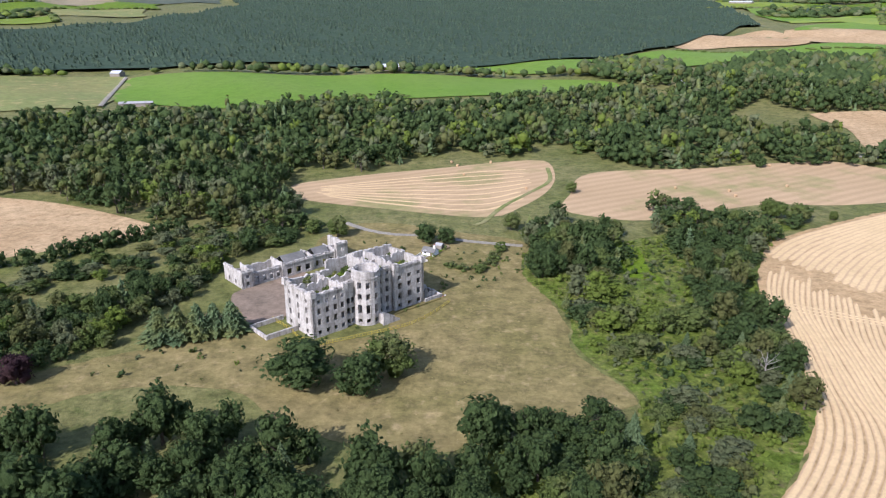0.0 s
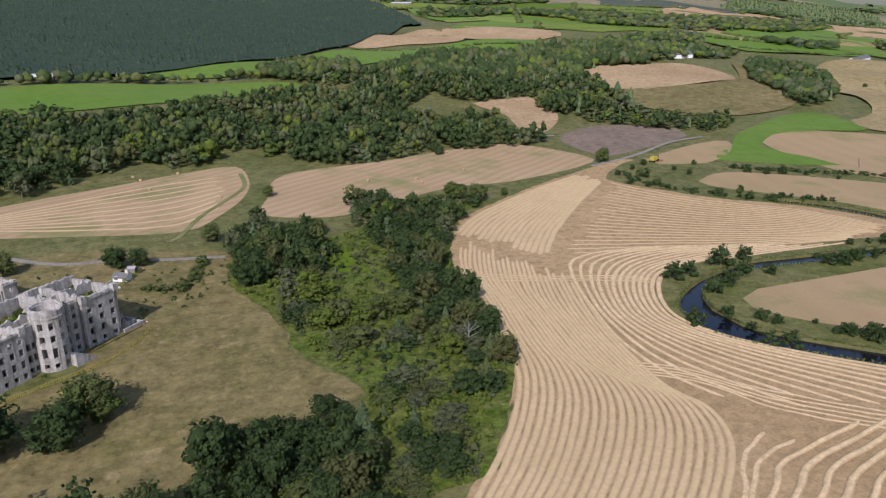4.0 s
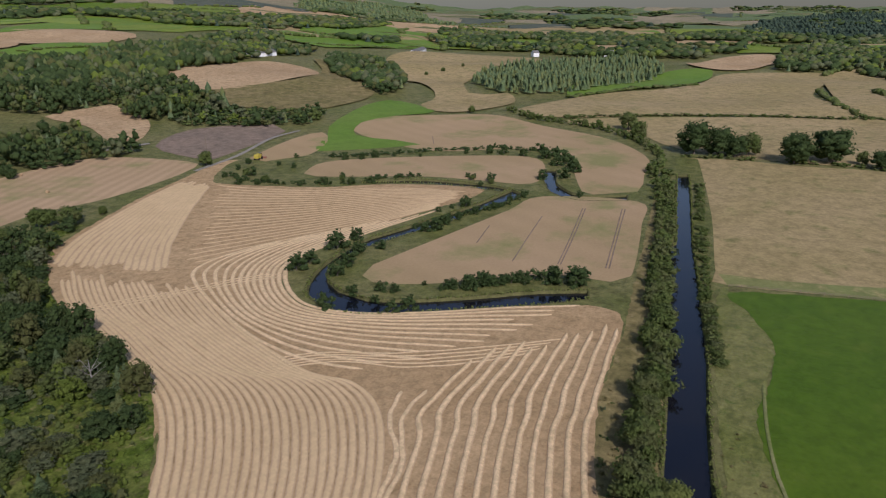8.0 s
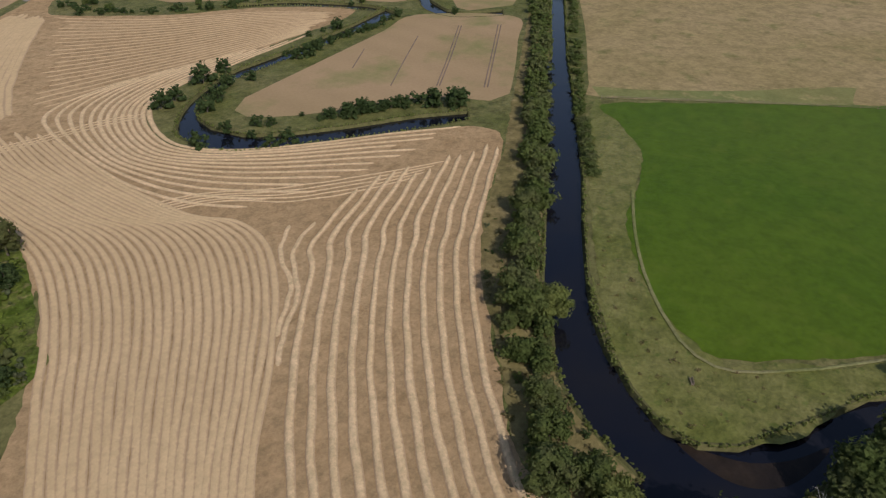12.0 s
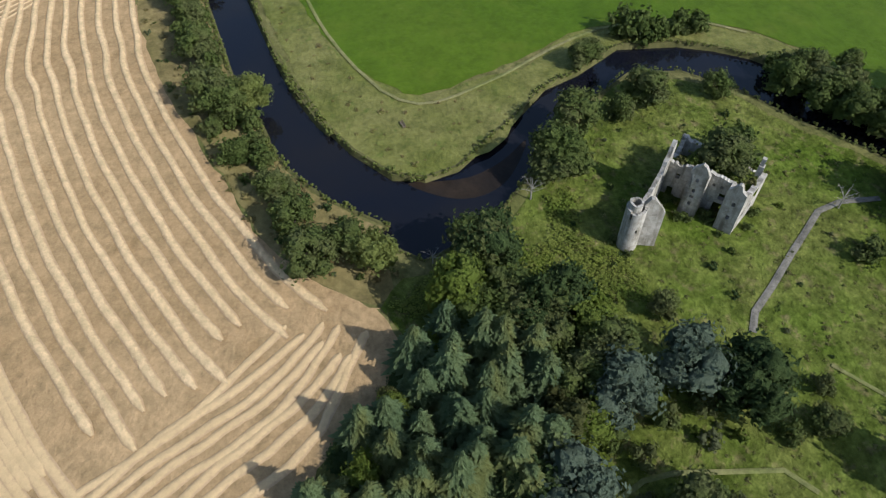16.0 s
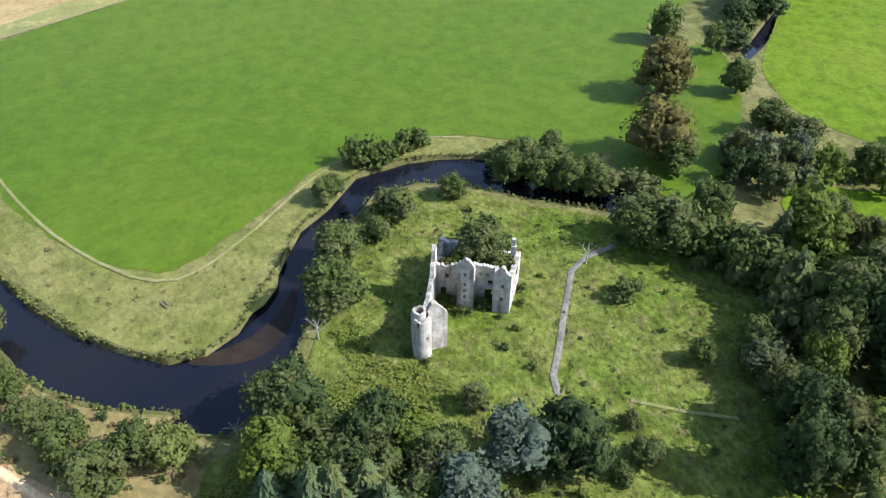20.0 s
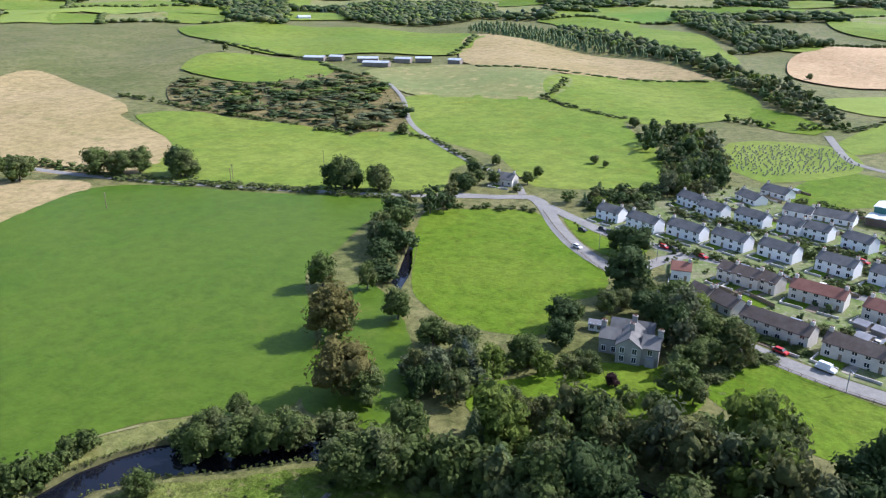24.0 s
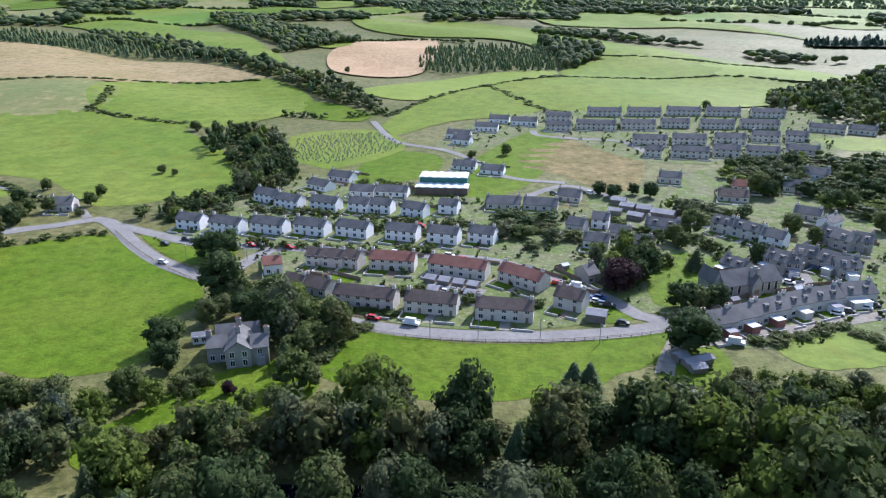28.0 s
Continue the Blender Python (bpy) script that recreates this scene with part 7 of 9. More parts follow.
def grey_house():
    a = math.degrees(math.atan2(-172.8 + 171.1, 39.5 - 49.4))
    top = placed("country_house", "large grey stone house with slate roofs and pale window margins", "house", 49.4, -171.6, a)
    block(top, 0, 0, 6.6, 12, 5.3, 2.4, False, "stone", "slate", 2)
    block(top, 6.6, 0.8, 4.6, 8, 5.3, 2.1, True, "stone", "slate", 1)
    block(top, -5.2, 4.4, 5.4, 7, 4.6, 1.9, True, "stone", "slate", 2)
    block(top, -3.2, 11.0, 12, 6, 4.8, 2.1, True, "stone", "slate")
    part("bay_window", boxed((8.0, 10.2, 0.0, 0.85, 0, 2.6)), "felt", top, "pale grey bay with a glazed door")
    for x, y, z in ((3.3, 11.4, 7.4), (11.0, 4.8, 7.2), (-4.6, 7.9, 6.2), (3.3, 6.0, 7.4)):
        chimney(top, x, y, z)
    shed = placed("greenhouse", "small white garden house with glass panes", "greenhouse", 62.5, -186.5, 190)
    block(shed, 0, 0, 4.2, 3, 2.2, 0.9, True, "white", "felt", 2)


def church():
    a = math.degrees(math.atan2(-214.9 + 210.2, -125.6 + 107.0))
    top = placed("church", "grey stone church with steep slate roof and bellcote", "church", -103.0, -209.4, a)
    block(top, 0, 0, 22, 9, 4.6, 3.8, True, "stone", "slate")
    block(top, 9.4, -1.6, 3.6, 6, 5.0, 2.6, False, "stone", "slate", 0)
    block(top, -2.5, 3, 3, 8, 5.4, 3.4, False, "stone", "slate", 0)
    for x in (2.4, 5.4, 14.5, 17.2, 20.0):
        part("window", boxed((x - 0.5, x + 0.5, -0.05, 0.03, 1.4, 4.2)), "glass", top)
        part("window_margin", boxed((x - 0.7, x - 0.5, -0.1, 0.02, 1.3, 4.3), (x + 0.5, x + 0.7, -0.1, 0.02, 1.3, 4.3), (x - 0.7, x + 0.7, -0.1, 0.02, 4.3, 4.55)), "harl", top)
    part("bellcote", boxed((10.2, 11.0, 0.2, 1.6, 6.6, 9.2), (11.6, 12.4, 0.2, 1.6, 6.6, 9.2), (10.0, 12.6, 0.0, 1.8, 9.2, 9.6), (10.6, 12.0, 0.4, 1.4, 9.6, 10.2)), "stone", top)
    part("door", boxed((10.4, 12.0, -1.68, -1.56, 0, 2.8)), "timber", top)


def hall():
    a = math.degrees(math.atan2(-340.3 + 344.6, -30.2 + 3.7))
    top = placed("community_hall", "brick hall with a wavy green and white sheet roof", "hall", -3.7, -344.6, a)
    part("wall", boxed((0, 26, 0, 9, -0.5, 3.4)), "brown", top)
    part("upper_wall", boxed((1, 25, 9, 20, -0.5, 6.4)), "teal", top)
    for y0, y1, z, x0, x1 in ((-0.4, 9, 3.4, -0.4, 26.4), (8.6, 20.4, 6.4, 0.6, 25.4)):
        bm, n = bmesh.new(), 12
        for k in range(n):
            xa, xb = x0 + (x1 - x0) * k / n, x0 + (x1 - x0) * (k + 1) / n
            h = 0.5 if k % 2 else 0.15
            h2 = 0.15 if k % 2 else 0.5
            v = [bm.verts.new(p) for p in ((xa, y0, z), (xb, y0, z), (xb, y1, z), (xa, y1, z), (xa, y0, z + h), (xb, y0, z + h2), (xb, y1, z + h2), (xa, y1, z + h))]
            for f in ((3, 2, 1, 0), (4, 5, 6, 7), (0, 1, 5, 4), (1, 2, 6, 5), (2, 3, 7, 6), (3, 0, 4, 7)):
                bm.faces.new([v[i] for i in f])
        bmesh.ops.remove_doubles(bm, verts=bm.verts, dist=0.01)
        part("roof", bm, "sheet", top, "pale corrugated sheet roof")


# ---- cars, fences, headstones and small things ----
def car_data(colour):
    bm = bmesh.new()
    prof = [(-2.1, 0.35), (-2.1, 0.85), (-1.9, 0.95), (1.1, 0.98), (2.0, 0.85), (2.15, 0.6), (2.15, 0.35)]
    sides = [[bm.verts.new((x, y, z)) for x, z in prof] for y in (-0.85, 0.85)]
    bm.faces.new(sides[0])
    bm.faces.new(sides[1][::-1])
    for i in range(len(prof)):
        j = (i + 1) % len(prof)
        bm.faces.new((sides[0][j], sides[0][i], sides[1][i], sides[1][j]))
    return bm


def car(colour, x, y, turn, van=False):
    words = {"paint_red": "red", "paint_white": "white", "paint_dark": "dark grey", "paint_blue": "blue"}[colour]
    top = placed("van" if van else "car", f"{words} parked {'van' if van else 'car'} on the tarmac", "van" if van else "car", x, y, turn)
    top.location.z += 0.22
    k = 1.25 if van else 1.0
    body = part("body", car_data(colour), colour, top)
    body.scale = (k, 1.1 if van else 1, k)
    bm = bmesh.new()
    z1, f = (2.3, 1.5) if van else (1.48, 0.55)
    v = [bm.verts.new(p) for p in [(-1.75 * k, -0.78, 0.95), (1.15 * k, -0.78, 0.95), (1.15 * k, 0.78, 0.95), (-1.75 * k, 0.78, 0.95), (-1.5 * k, -0.66, z1), (f, -0.66, z1), (f, 0.66, z1), (-1.5 * k, 0.66, z1)]]
    for q in ((4, 5, 6, 7), (0, 1, 5, 4), (1, 2, 6, 5), (2, 3, 7, 6), (3, 0, 4, 7)):
        bm.faces.new([v[i] for i in q])
    part("cabin", bm, colour if van else "glass", top)
    part("roof_panel", boxed((-1.5 * k, f, -0.64, 0.64, z1, z1 + 0.05)), colour, top)
    for wx in (-1.3, 1.35):
        for wy in (-0.8, 0.8):
            bm = bmesh.new()
            bmesh.ops.create_cone(bm, cap_ends=True, segments=12, radius1=0.33, radius2=0.33, depth=0.2)
            w = part("wheel", bm, "dark", top)
            w.matrix_local = pose(wx * k, wy, 0.33, 90)


def post_fence(points, label, gap=3.0, tall=1.2, material="timber"):
    line = curved(points, gap)
    top = tagged(new("wire_fence"), label, "fence")
    post = boxed((-0.07, 0.07, -0.07, 0.07, -0.1, tall))
    me = bpy.data.meshes.new("post")
    post.to_mesh(me)
    post.free()
    me.materials.append(M[material])
    for (ax, ay), (bx, by) in zip(line, line[1:]):
        ob = new("post", me)
        ob.parent = top
        ob.location = (ax, ay, height(ax, ay))
        d, a = math.hypot(bx - ax, by - ay), math.degrees(math.atan2(by - ay, bx - ax))
        part("rail", boxed((0, d, -0.03, 0.03, tall - 0.2, tall - 0.1), (0, d, -0.03, 0.03, tall - 0.65, tall - 0.55)), material, top).matrix_local = pose(ax, ay, height(ax, ay), 0, 0, a)


def lamp_post(x, y, turn):
    top = placed("street_lamp", "tall grey street lamp beside the road", "street lamp", x, y, turn)
    top["group"] = "street lamps"
    part("column", boxed((-0.08, 0.08, -0.08, 0.08, 0, 6.5)), "felt", top)
    part("arm", boxed((0, 1.3, -0.05, 0.05, 6.4, 6.5)), "felt", top)
    part("lantern", boxed((0.9, 1.6, -0.14, 0.14, 6.3, 6.44)), "white", top)


def pole(x, y, tall=8.0):
    top = placed("utility_pole", "brown wooden utility pole in a field", "pole", x, y, 30)
    part("shaft", boxed((-0.12, 0.12, -0.12, 0.12, 0, tall)), "timber", top)
    part("crossarm", boxed((-0.8, 0.8, -0.06, 0.06, tall - 0.6, tall - 0.45)), "timber", top)


def bench(x, y, turn):
    top = placed("bench", "brown wooden bench on the river bank", "bench", x, y, turn)
    part("seat", boxed((-0.95, 0.95, -0.25, -0.05, 0.42, 0.47), (-0.95, 0.95, 0.0, 0.2, 0.42, 0.47)), "timber", top)
    part("backrest", boxed((-0.95, 0.95, 0.22, 0.27, 0.55, 0.68), (-0.95, 0.95, 0.24, 0.29, 0.74, 0.88)), "timber", top)
    for x0 in (-0.85, 0.75):
        part("leg", boxed((x0, x0 + 0.1, -0.22, -0.12, 0, 0.42), (x0, x0 + 0.1, 0.15, 0.27, 0, 0.9)), "timber", top)


def combine(x, y, turn):
    top = placed("combine_harvester", "yellow combine harvester standing on the stubble", "harvester", x, y, turn)
    part("body", boxed((-3.2, 1.6, -1.4, 1.4, 1.1, 3.4)), "yellow", top)
    part("cab", boxed((1.6, 3.0, -1.0, 1.0, 1.6, 3.6)), "glass", top)
    part("header", boxed((3.2, 4.6, -3.2, 3.2, 0.2, 1.1)), "red", top)
    for wx, r in ((1.6, 0.9), (-2.4, 0.6)):
        for wy in (-1.5, 1.5):
            bm = bmesh.new()
            bmesh.ops.create_cone(bm, cap_ends=True, segments=14, radius1=r, radius2=r, depth=0.5)
            part("wheel", bm, "dark", top).matrix_local = pose(wx, wy, r, 90)


def bale(x, y):
    top = placed("straw_bale", "round pale straw bale on stubble", "bale", x, y, (x * 37) % 180)
    top["group"] = "straw bales"
    bm = bmesh.new()
    bmesh.ops.create_cone(bm, cap_ends=True, segments=16, radius1=0.75, radius2=0.75, depth=1.3)
    bmesh.ops.bevel(bm, geom=[e for e in bm.edges if len(e.link_faces) == 2 and e.calc_face_angle(0) > 1], offset=0.1, segments=1, affect="EDGES")
    part("roll", bm, "straw", top).matrix_local = pose(0, 0, 0.75, 90)


def headstones(outline):
    q = random.Random(5)
    bm = bmesh.new()
    for x, y in scatter(outline, 3.2, 31):
        z, h = height(x, y), q.uniform(0.6, 1.3)
        box(bm, x - 0.35, x + 0.35, y - 0.1, y + 0.1, z - 0.2, z + h)
    top = tagged(new("headstones"), "rows of grey headstones in the cemetery", "headstone", kind="stuff")
    part("stones", bm, "stone", top)


for key, c in (("paint_red", (0.45, 0.03, 0.03)), ("paint_white", (0.75, 0.75, 0.75)), ("paint_dark", (0.05, 0.055, 0.06)), ("paint_blue", (0.06, 0.12, 0.28))):
    M[key] = Nodes(key).done(c, 0.25, 0.0, 0.5)
tower_house()
grey_house()
church()
hall()
# ---- parked cars, fences, poles ----
car("paint_red", 62.5, -270.3, 154)
car("paint_dark", 58.3, -269.5, 154)
car("paint_red", 47.1, -267.0, 153)
car("paint_red", 33.6, -265.1, 153)
car("paint_white", 91.7, -252.9, 156)
car("paint_dark", 97.4, -273.8, 155)
car("paint_red", 11.4, -200.4, 157)
car("paint_white", -0.2, -195.9, 157, True)
car("paint_white", -92.7, -178.1, 155, True)
car("paint_dark", -64.4, -192.8, 155)
car("paint_blue", -59.2, -211.2, 153)
car("paint_white", -60.5, -208.9, 153)
car("paint_white", -62.0, -207.0, 154)
car("paint_dark", -63.7, -205.6, 154)
car("paint_blue", -62.2, -211.9, 153)
car("paint_white", -56.8, -221.2, 153, True)
car("paint_red", -5.3, -291.7, 150)
car("paint_white", -15.3, -254.5, 152)
car("paint_dark", 90.4, -279.0, 154)
car("paint_dark", 86.4, -276.8, 154)
car("paint_white", -6.4, -210.6, 155)
car("paint_dark", -9.0, -209.1, 155)
car("paint_white", -12.3, -219.5, 155)
car("paint_red", -50.8, -225.0, 153)
car("paint_dark", 0.7, -303.2, 149)
car("paint_white", -130.7, -221.0, 149)
car("paint_dark", -135.0, -223.3, 149)
car("paint_blue", -147.2, -234.5, 147)
car("paint_white", -133.1, -195.8, 151)
car("paint_dark", -137.6, -197.3, 151)
car("paint_white", -144.4, -199.4, 150)
car("paint_dark", -148.4, -201.4, 150)
car("paint_white", 22.5, -258.2, 153)
car("paint_dark", 18.4, -261.1, 153)
car("paint_white", 5.2, -258.6, 152)
car("paint_red", -20.4, -250.1, 152)
car("paint_white", -90.6, -338.2, 143)
car("paint_dark", -72.4, -339.2, 144)
car("paint_white", -40.4, -330.9, 146)
post_fence([(12.8, -191.9), (-5.6, -185.9), (-28.3, -182.7), (-53.1, -183.3), (-70.6, -185.7), (-78.0, -187.5)], "timber post and rail fence along the paddock")
post_fence([(123.1, -291.1), (107.4, -269.6), (90.2, -249.3), (73.6, -233.4)], "timber post fence beside the village road")
post_fence([(248.5, 45.7), (264.9, -3.7), (278.5, -49.5)], "wire fence across the pasture", 6.0)
lamp_post(61.1, -255.1, 120)
lamp_post(-54.1, -180.7, 120)
lamp_post(-94.1, -206.3, 120)
lamp_post(-19.6, -186.0, 120)
lamp_post(18.1, -256.1, 120)
lamp_post(-37.7, -185.1, 120)
lamp_post(83.9, -256.1, 120)
lamp_post(-5.6, -186.6, 120)
pole(296.0, -188.9)
pole(307.1, -125.0)
pole(282.4, -251.8)
pole(268.4, -309.4)
pole(440.6, -60.0)
pole(287.6, -258.1)
pole(297.7, 386.0)
bench(110.2, -3.6, 200)
combine(298.3, 337.6, 20)
bale(5.2, 426.3)
bale(12.0, 396.6)
bale(183.1, 368.7)
bale(192.6, 413.3)
bale(29.0, 425.8)
bale(8.8, 417.7)
bale(149.2, 360.1)
bale(44.0, 366.5)
bale(123.1, 366.7)
bale(148.9, 351.1)
headstones([(74.5, -474.8), (46.8, -491.5), (17.6, -490.5), (3.2, -458.3), (10.8, -438.6), (46.3, -408.8), (65.8, -420.2)])


# ---- woods ----
wood('dense dark broadleaf wood behind the castle', 'mixed', 8.2, 11, 16, [(-370, 516), (-315, 506), (-268, 535), (-211, 553), (-151, 572), (-107, 610), (-40, 607), (17, 592), (110, 649), (164, 664), (195, 582), (160.8, 466.0), (111.3, 423.2), (84.5, 466.6), (65.8, 467.1), (40.7, 436.2), (5.8, 451.7), (-13.7, 436.4), (-47.1, 403.9), (-80.9, 410.2), (-85.0, 366.7), (-66.5, 316.4), (-91.7, 303.3), (-124.3, 309.8), (-160.5, 321.7), (-209.1, 352.7), (-266.1, 360.5)])
wood('dark broadleaf wood on the low ridge', 'mixed', 8.5, 11, 16, [(205, 661), (340, 846), (478, 867), (602, 884), (602, 708), (486, 678), (432, 568), (387, 474), (328, 505), (351, 570), (295, 572), (272, 619), (195, 557)])
wood('dark wood round pale clearings', 'mixed', 8.0, 9, 14, [(91.5, 487.0), (135, 500), (199, 543), (225, 489), (277, 497), (255, 448), (277, 420), (260.5, 404.7), (193.5, 419.7), (158.0, 409.5), (111.5, 413.2), (86.7, 445.1)])
wood('dark clump of trees behind the bracken', 'mixed', 6.2, 8, 12, [(32.4, 273.2), (44.4, 303.5), (57.7, 307.7), (71.8, 280.2), (69.0, 253.6), (56.3, 239.2), (43.6, 236.5), (33.5, 236.5)])
wood('dark mixed wood along the stubble field', 'mixed', 6.4, 5.5, 10.5, [(99.0, 328.1), (114.3, 333.7), (137.5, 303.0), (169.9, 312.7), (129.8, 272.9), (105.1, 226.0), (102.0, 199.2), (96.4, 177.4), (93.9, 159.3), (84.5, 144.1), (73.9, 135.2), (70.3, 141.8), (71.5, 159.3), (75.9, 177.4), (86.6, 195.3), (82.5, 216.5), (90.7, 247.6), (90.6, 280.1)])
wood('loose mixed trees on the bank', 'mixed', 7.6, 4, 8, [(40.8, 231.2), (55.8, 236.5), (61.0, 216.5), (73.2, 207.6), (80.1, 191.5), (72.4, 174.2), (61.5, 174.2), (49.9, 177.4), (46.5, 191.5), (40.8, 207.6)])
wood('dark mature trees below the dry lawn', 'mixed', 7.2, 8, 13, [(0.8, 135.2), (8.8, 144.1), (23.9, 147.7), (39.6, 145.3), (44.2, 137.4), (41.0, 116.5), (36.9, 101.5), (-0.4, 101.5)])
wood('loose shrubs and young trees on the bank', 'mixed', 6.4, 3, 6, [(52.7, 154.0), (67.2, 159.3), (69.8, 137.4), (67.2, 125.3), (56.0, 111.7), (41.9, 111.7), (46.2, 135.2)])
wood('dark mature wood below the lawn', 'mixed', 7.0, 9, 15, [(-109.7, 136.3), (-84.8, 137.4), (-70.4, 139.6), (-57.6, 144.1), (-47.0, 144.1), (-38.6, 136.3), (-27.4, 130.1), (-17.3, 127.2), (-0.5, 127.2), (1.7, 111.6), (-8.5, 101.5), (-91.2, 101.5)])
wood('overgrown shrubs and trees by the old garden', 'mixed', 5.6, 5, 9, [(-168.6, 233.5), (-134.1, 214.1), (-115.9, 218.8), (-109.8, 236.4), (-93.6, 241.9), (-92.5, 280.1), (-69.0, 280.2), (-77.2, 266.3), (-86.0, 247.7), (-83.5, 223.6), (-96.4, 203.3), (-96.7, 187.8), (-106.2, 174.2), (-129.1, 171.0)])
wood('rough shrubs and young trees under the hedge', 'mixed', 6.5, 2.5, 6, [(-149.2, 220.9), (-132.6, 233.5), (-111.6, 240.7), (-97.5, 253.5), (-88.0, 273.0), (-65.1, 273.1), (-65.7, 299.3), (-94.0, 311.7), (-107.4, 293.5), (-123.3, 269.4), (-142.2, 244.5), (-158.1, 236.1)])
wood('trees behind the castle stables', 'mixed', 7.0, 6, 10, [(-104.4, 311.7), (-93.6, 330.1), (-68.2, 312.0), (-56.5, 303.5), (-53.8, 287.6), (-67.4, 283.9), (-89.5, 295.3)])
wood('dark conifer plantation on the far hillside', 'conifer', 13.5, 6, 8.5, PLANTATION)
wood('belt of broadleaf trees under the plantation', 'mixed', 9.0, 8, 12, [(-499, 730), (-301, 806), (-115, 810), (10, 831), (134, 802), (223, 915), (276, 861), (217, 704), (161, 753), (132, 786), (10, 809), (-174, 790), (-359, 793), (-484, 706)])
wood('woods in the far valley', 'mixed', 10.0, 8, 12, [(653, 959), (760, 953), (922, 985), (810, 829), (836, 792), (639, 723), (555, 731)])
wood('dark wood over the stream bank', 'mixed', 9.0, 8, 11, [(842, 755), (769, 591), (601, 455), (575, 479), (696, 644)])
wood('trees along the quarry edge', 'mixed', 8.0, 6, 9, [(356, 491), (394, 483), (411, 444), (448, 419), (413, 395), (371, 410), (345, 447), (339, 474)])
wood('dark spruce plantation block', 'conifer', 9.0, 11, 15, [(757, 465), (840, 485), (970, 440), (1099, 404), (962, 291), (927, 287), (748, 298), (690, 311), (666, 377)])
wood('far valley woodland', 'mixed', 13.0, 9, 13, [(1300, 906), (1178, 743), (1179, 579), (1121, 413), (1201, 311), (1320, 353), (1256, 516), (1315, 722)])
wood('wooded hillside', 'mixed', 11.0, 9, 13, [(1068, 172), (1455, 221), (1559, 170), (1462, 73), (1411, 14), (925, 3), (1047, 47), (1083, 106)])
wood('dark plantation on the skyline', 'conifer', 21.0, 11, 15, [(1760, 1764), (2131, 2013), (2896, 2217), (2196, 1530), (1777, 1160), (1814, 1390), (1718, 1533)])
wood('dark plantation on the far slope', 'conifer', 21.0, 11, 15, [(2267, 456), (3156, 457), (3475, 67), (1904, 27), (1941, 238), (1863, 348)])
wood('far valley woodland', 'mixed', 14.0, 9, 13, [(1644, 1073), (1621, 739), (1730, 506), (2085, 391), (1833, 342), (1570, 458), (1421, 647), (1480, 966)])
wood('far hill woodland', 'mixed', 16.0, 9, 13, [(880, 1762), (1009, 1565), (1150, 1337), (1646, 1324), (1447, 1161), (940, 1089), (898, 1390)])
wood('tall spruces by the ruin', 'conifer', 4.4, 10, 15, [(54.4, 1.7), (60.2, -6.9), (57.9, -15.9), (50.6, -20.8), (42.7, -22.5), (36.4, -20.4), (28.4, -15.5), (29.1, -1.3), (33.0, 14.1), (38.7, 10.7), (44.9, 6.6), (49.9, 2.4)])
wood('loose broadleaf trees by the ruin', 'mixed', 4.6, 8, 11.5, [(64.3, -7.7), (66.4, -17.2), (61.2, -28.6), (53.5, -33.2), (49.1, -30.6), (44.8, -24.8), (37.3, -23.1), (39.6, -20.6), (51.5, -21.1), (59.3, -14.5)])
wood('low shade bushes under the wood edge', 'mixed', 4.0, 2, 4, [(48.1, 5.8), (54.0, 0.1), (56.4, -1.9), (60.0, -7.7), (46.6, -0.2), (37.8, 7.2), (35.0, 10.4), (38.9, 11.4)])
wood('dense tall wood along the river', 'mixed', 6.6, 12, 17, [(77.4, -114.0), (69.0, -122.0), (58.4, -129.6), (45.6, -132.8), (33.1, -136.4), (24.8, -134.7), (21.9, -146.2), (15.1, -153.9), (8.0, -150.3), (-3.8, -142.8), (-21.0, -142.7), (-30.5, -141.5), (-42.7, -141.8), (-59.9, -141.0), (-67.4, -136.0), (-72.6, -130.0), (-87.5, -131.3), (-102.3, -124.4), (-113.2, -126.9), (-92.4, -97.7), (-26.7, -98.2), (23.2, -100.7), (6.4, -69.6), (13.8, -61.3), (19.1, -66.1), (23.5, -72.2), (29.9, -76.7), (35.2, -80.3), (39.8, -88.5), (44.3, -99.1), (53.9, -106.1), (64.1, -101.7), (73.9, -98.9)])
wood('trees screening the grey house', 'mixed', 7.5, 9, 13, [(42.0, -193.4), (36.3, -204.0), (25.6, -203.5), (16.0, -194.7), (20.9, -183.6), (29.7, -175.2), (24.4, -159.7), (29.2, -158.0), (34.8, -173.3)])
wood('trees along the stream', 'mixed', 8.0, 9, 14, [(175.7, -270.3), (163.0, -284.5), (158.9, -271.8), (166.7, -255.7), (158.9, -234.7), (142.0, -207.4), (141.2, -196.1), (131.8, -178.8), (135.1, -168.4), (150.5, -192.7), (169.8, -230.7)])
wood('trees along the stream mouth', 'mixed', 6.5, 8, 11.5, [(99.7, -144.9), (91.7, -152.1), (78.6, -156.9), (62.5, -162.7), (60.3, -154.9), (73.6, -146.4), (73.6, -133.6), (82.6, -125.1), (89.9, -131.8)])
wood('wood beside the cemetery', 'mixed', 7.0, 8, 13, [(130.0, -457.4), (117, -499), (83.5, -473.3), (63.5, -402.3), (60.0, -365.1), (70.5, -344.1), (85.3, -344.5), (91.0, -392.7)])
wood('gorse and scrub on rough heath', 'mixed', 17.0, 3, 7, [(571, -457), (496, -495), (465, -530), (447, -580), (349, -499), (292, -424), (324, -390), (395, -389), (481, -381)])
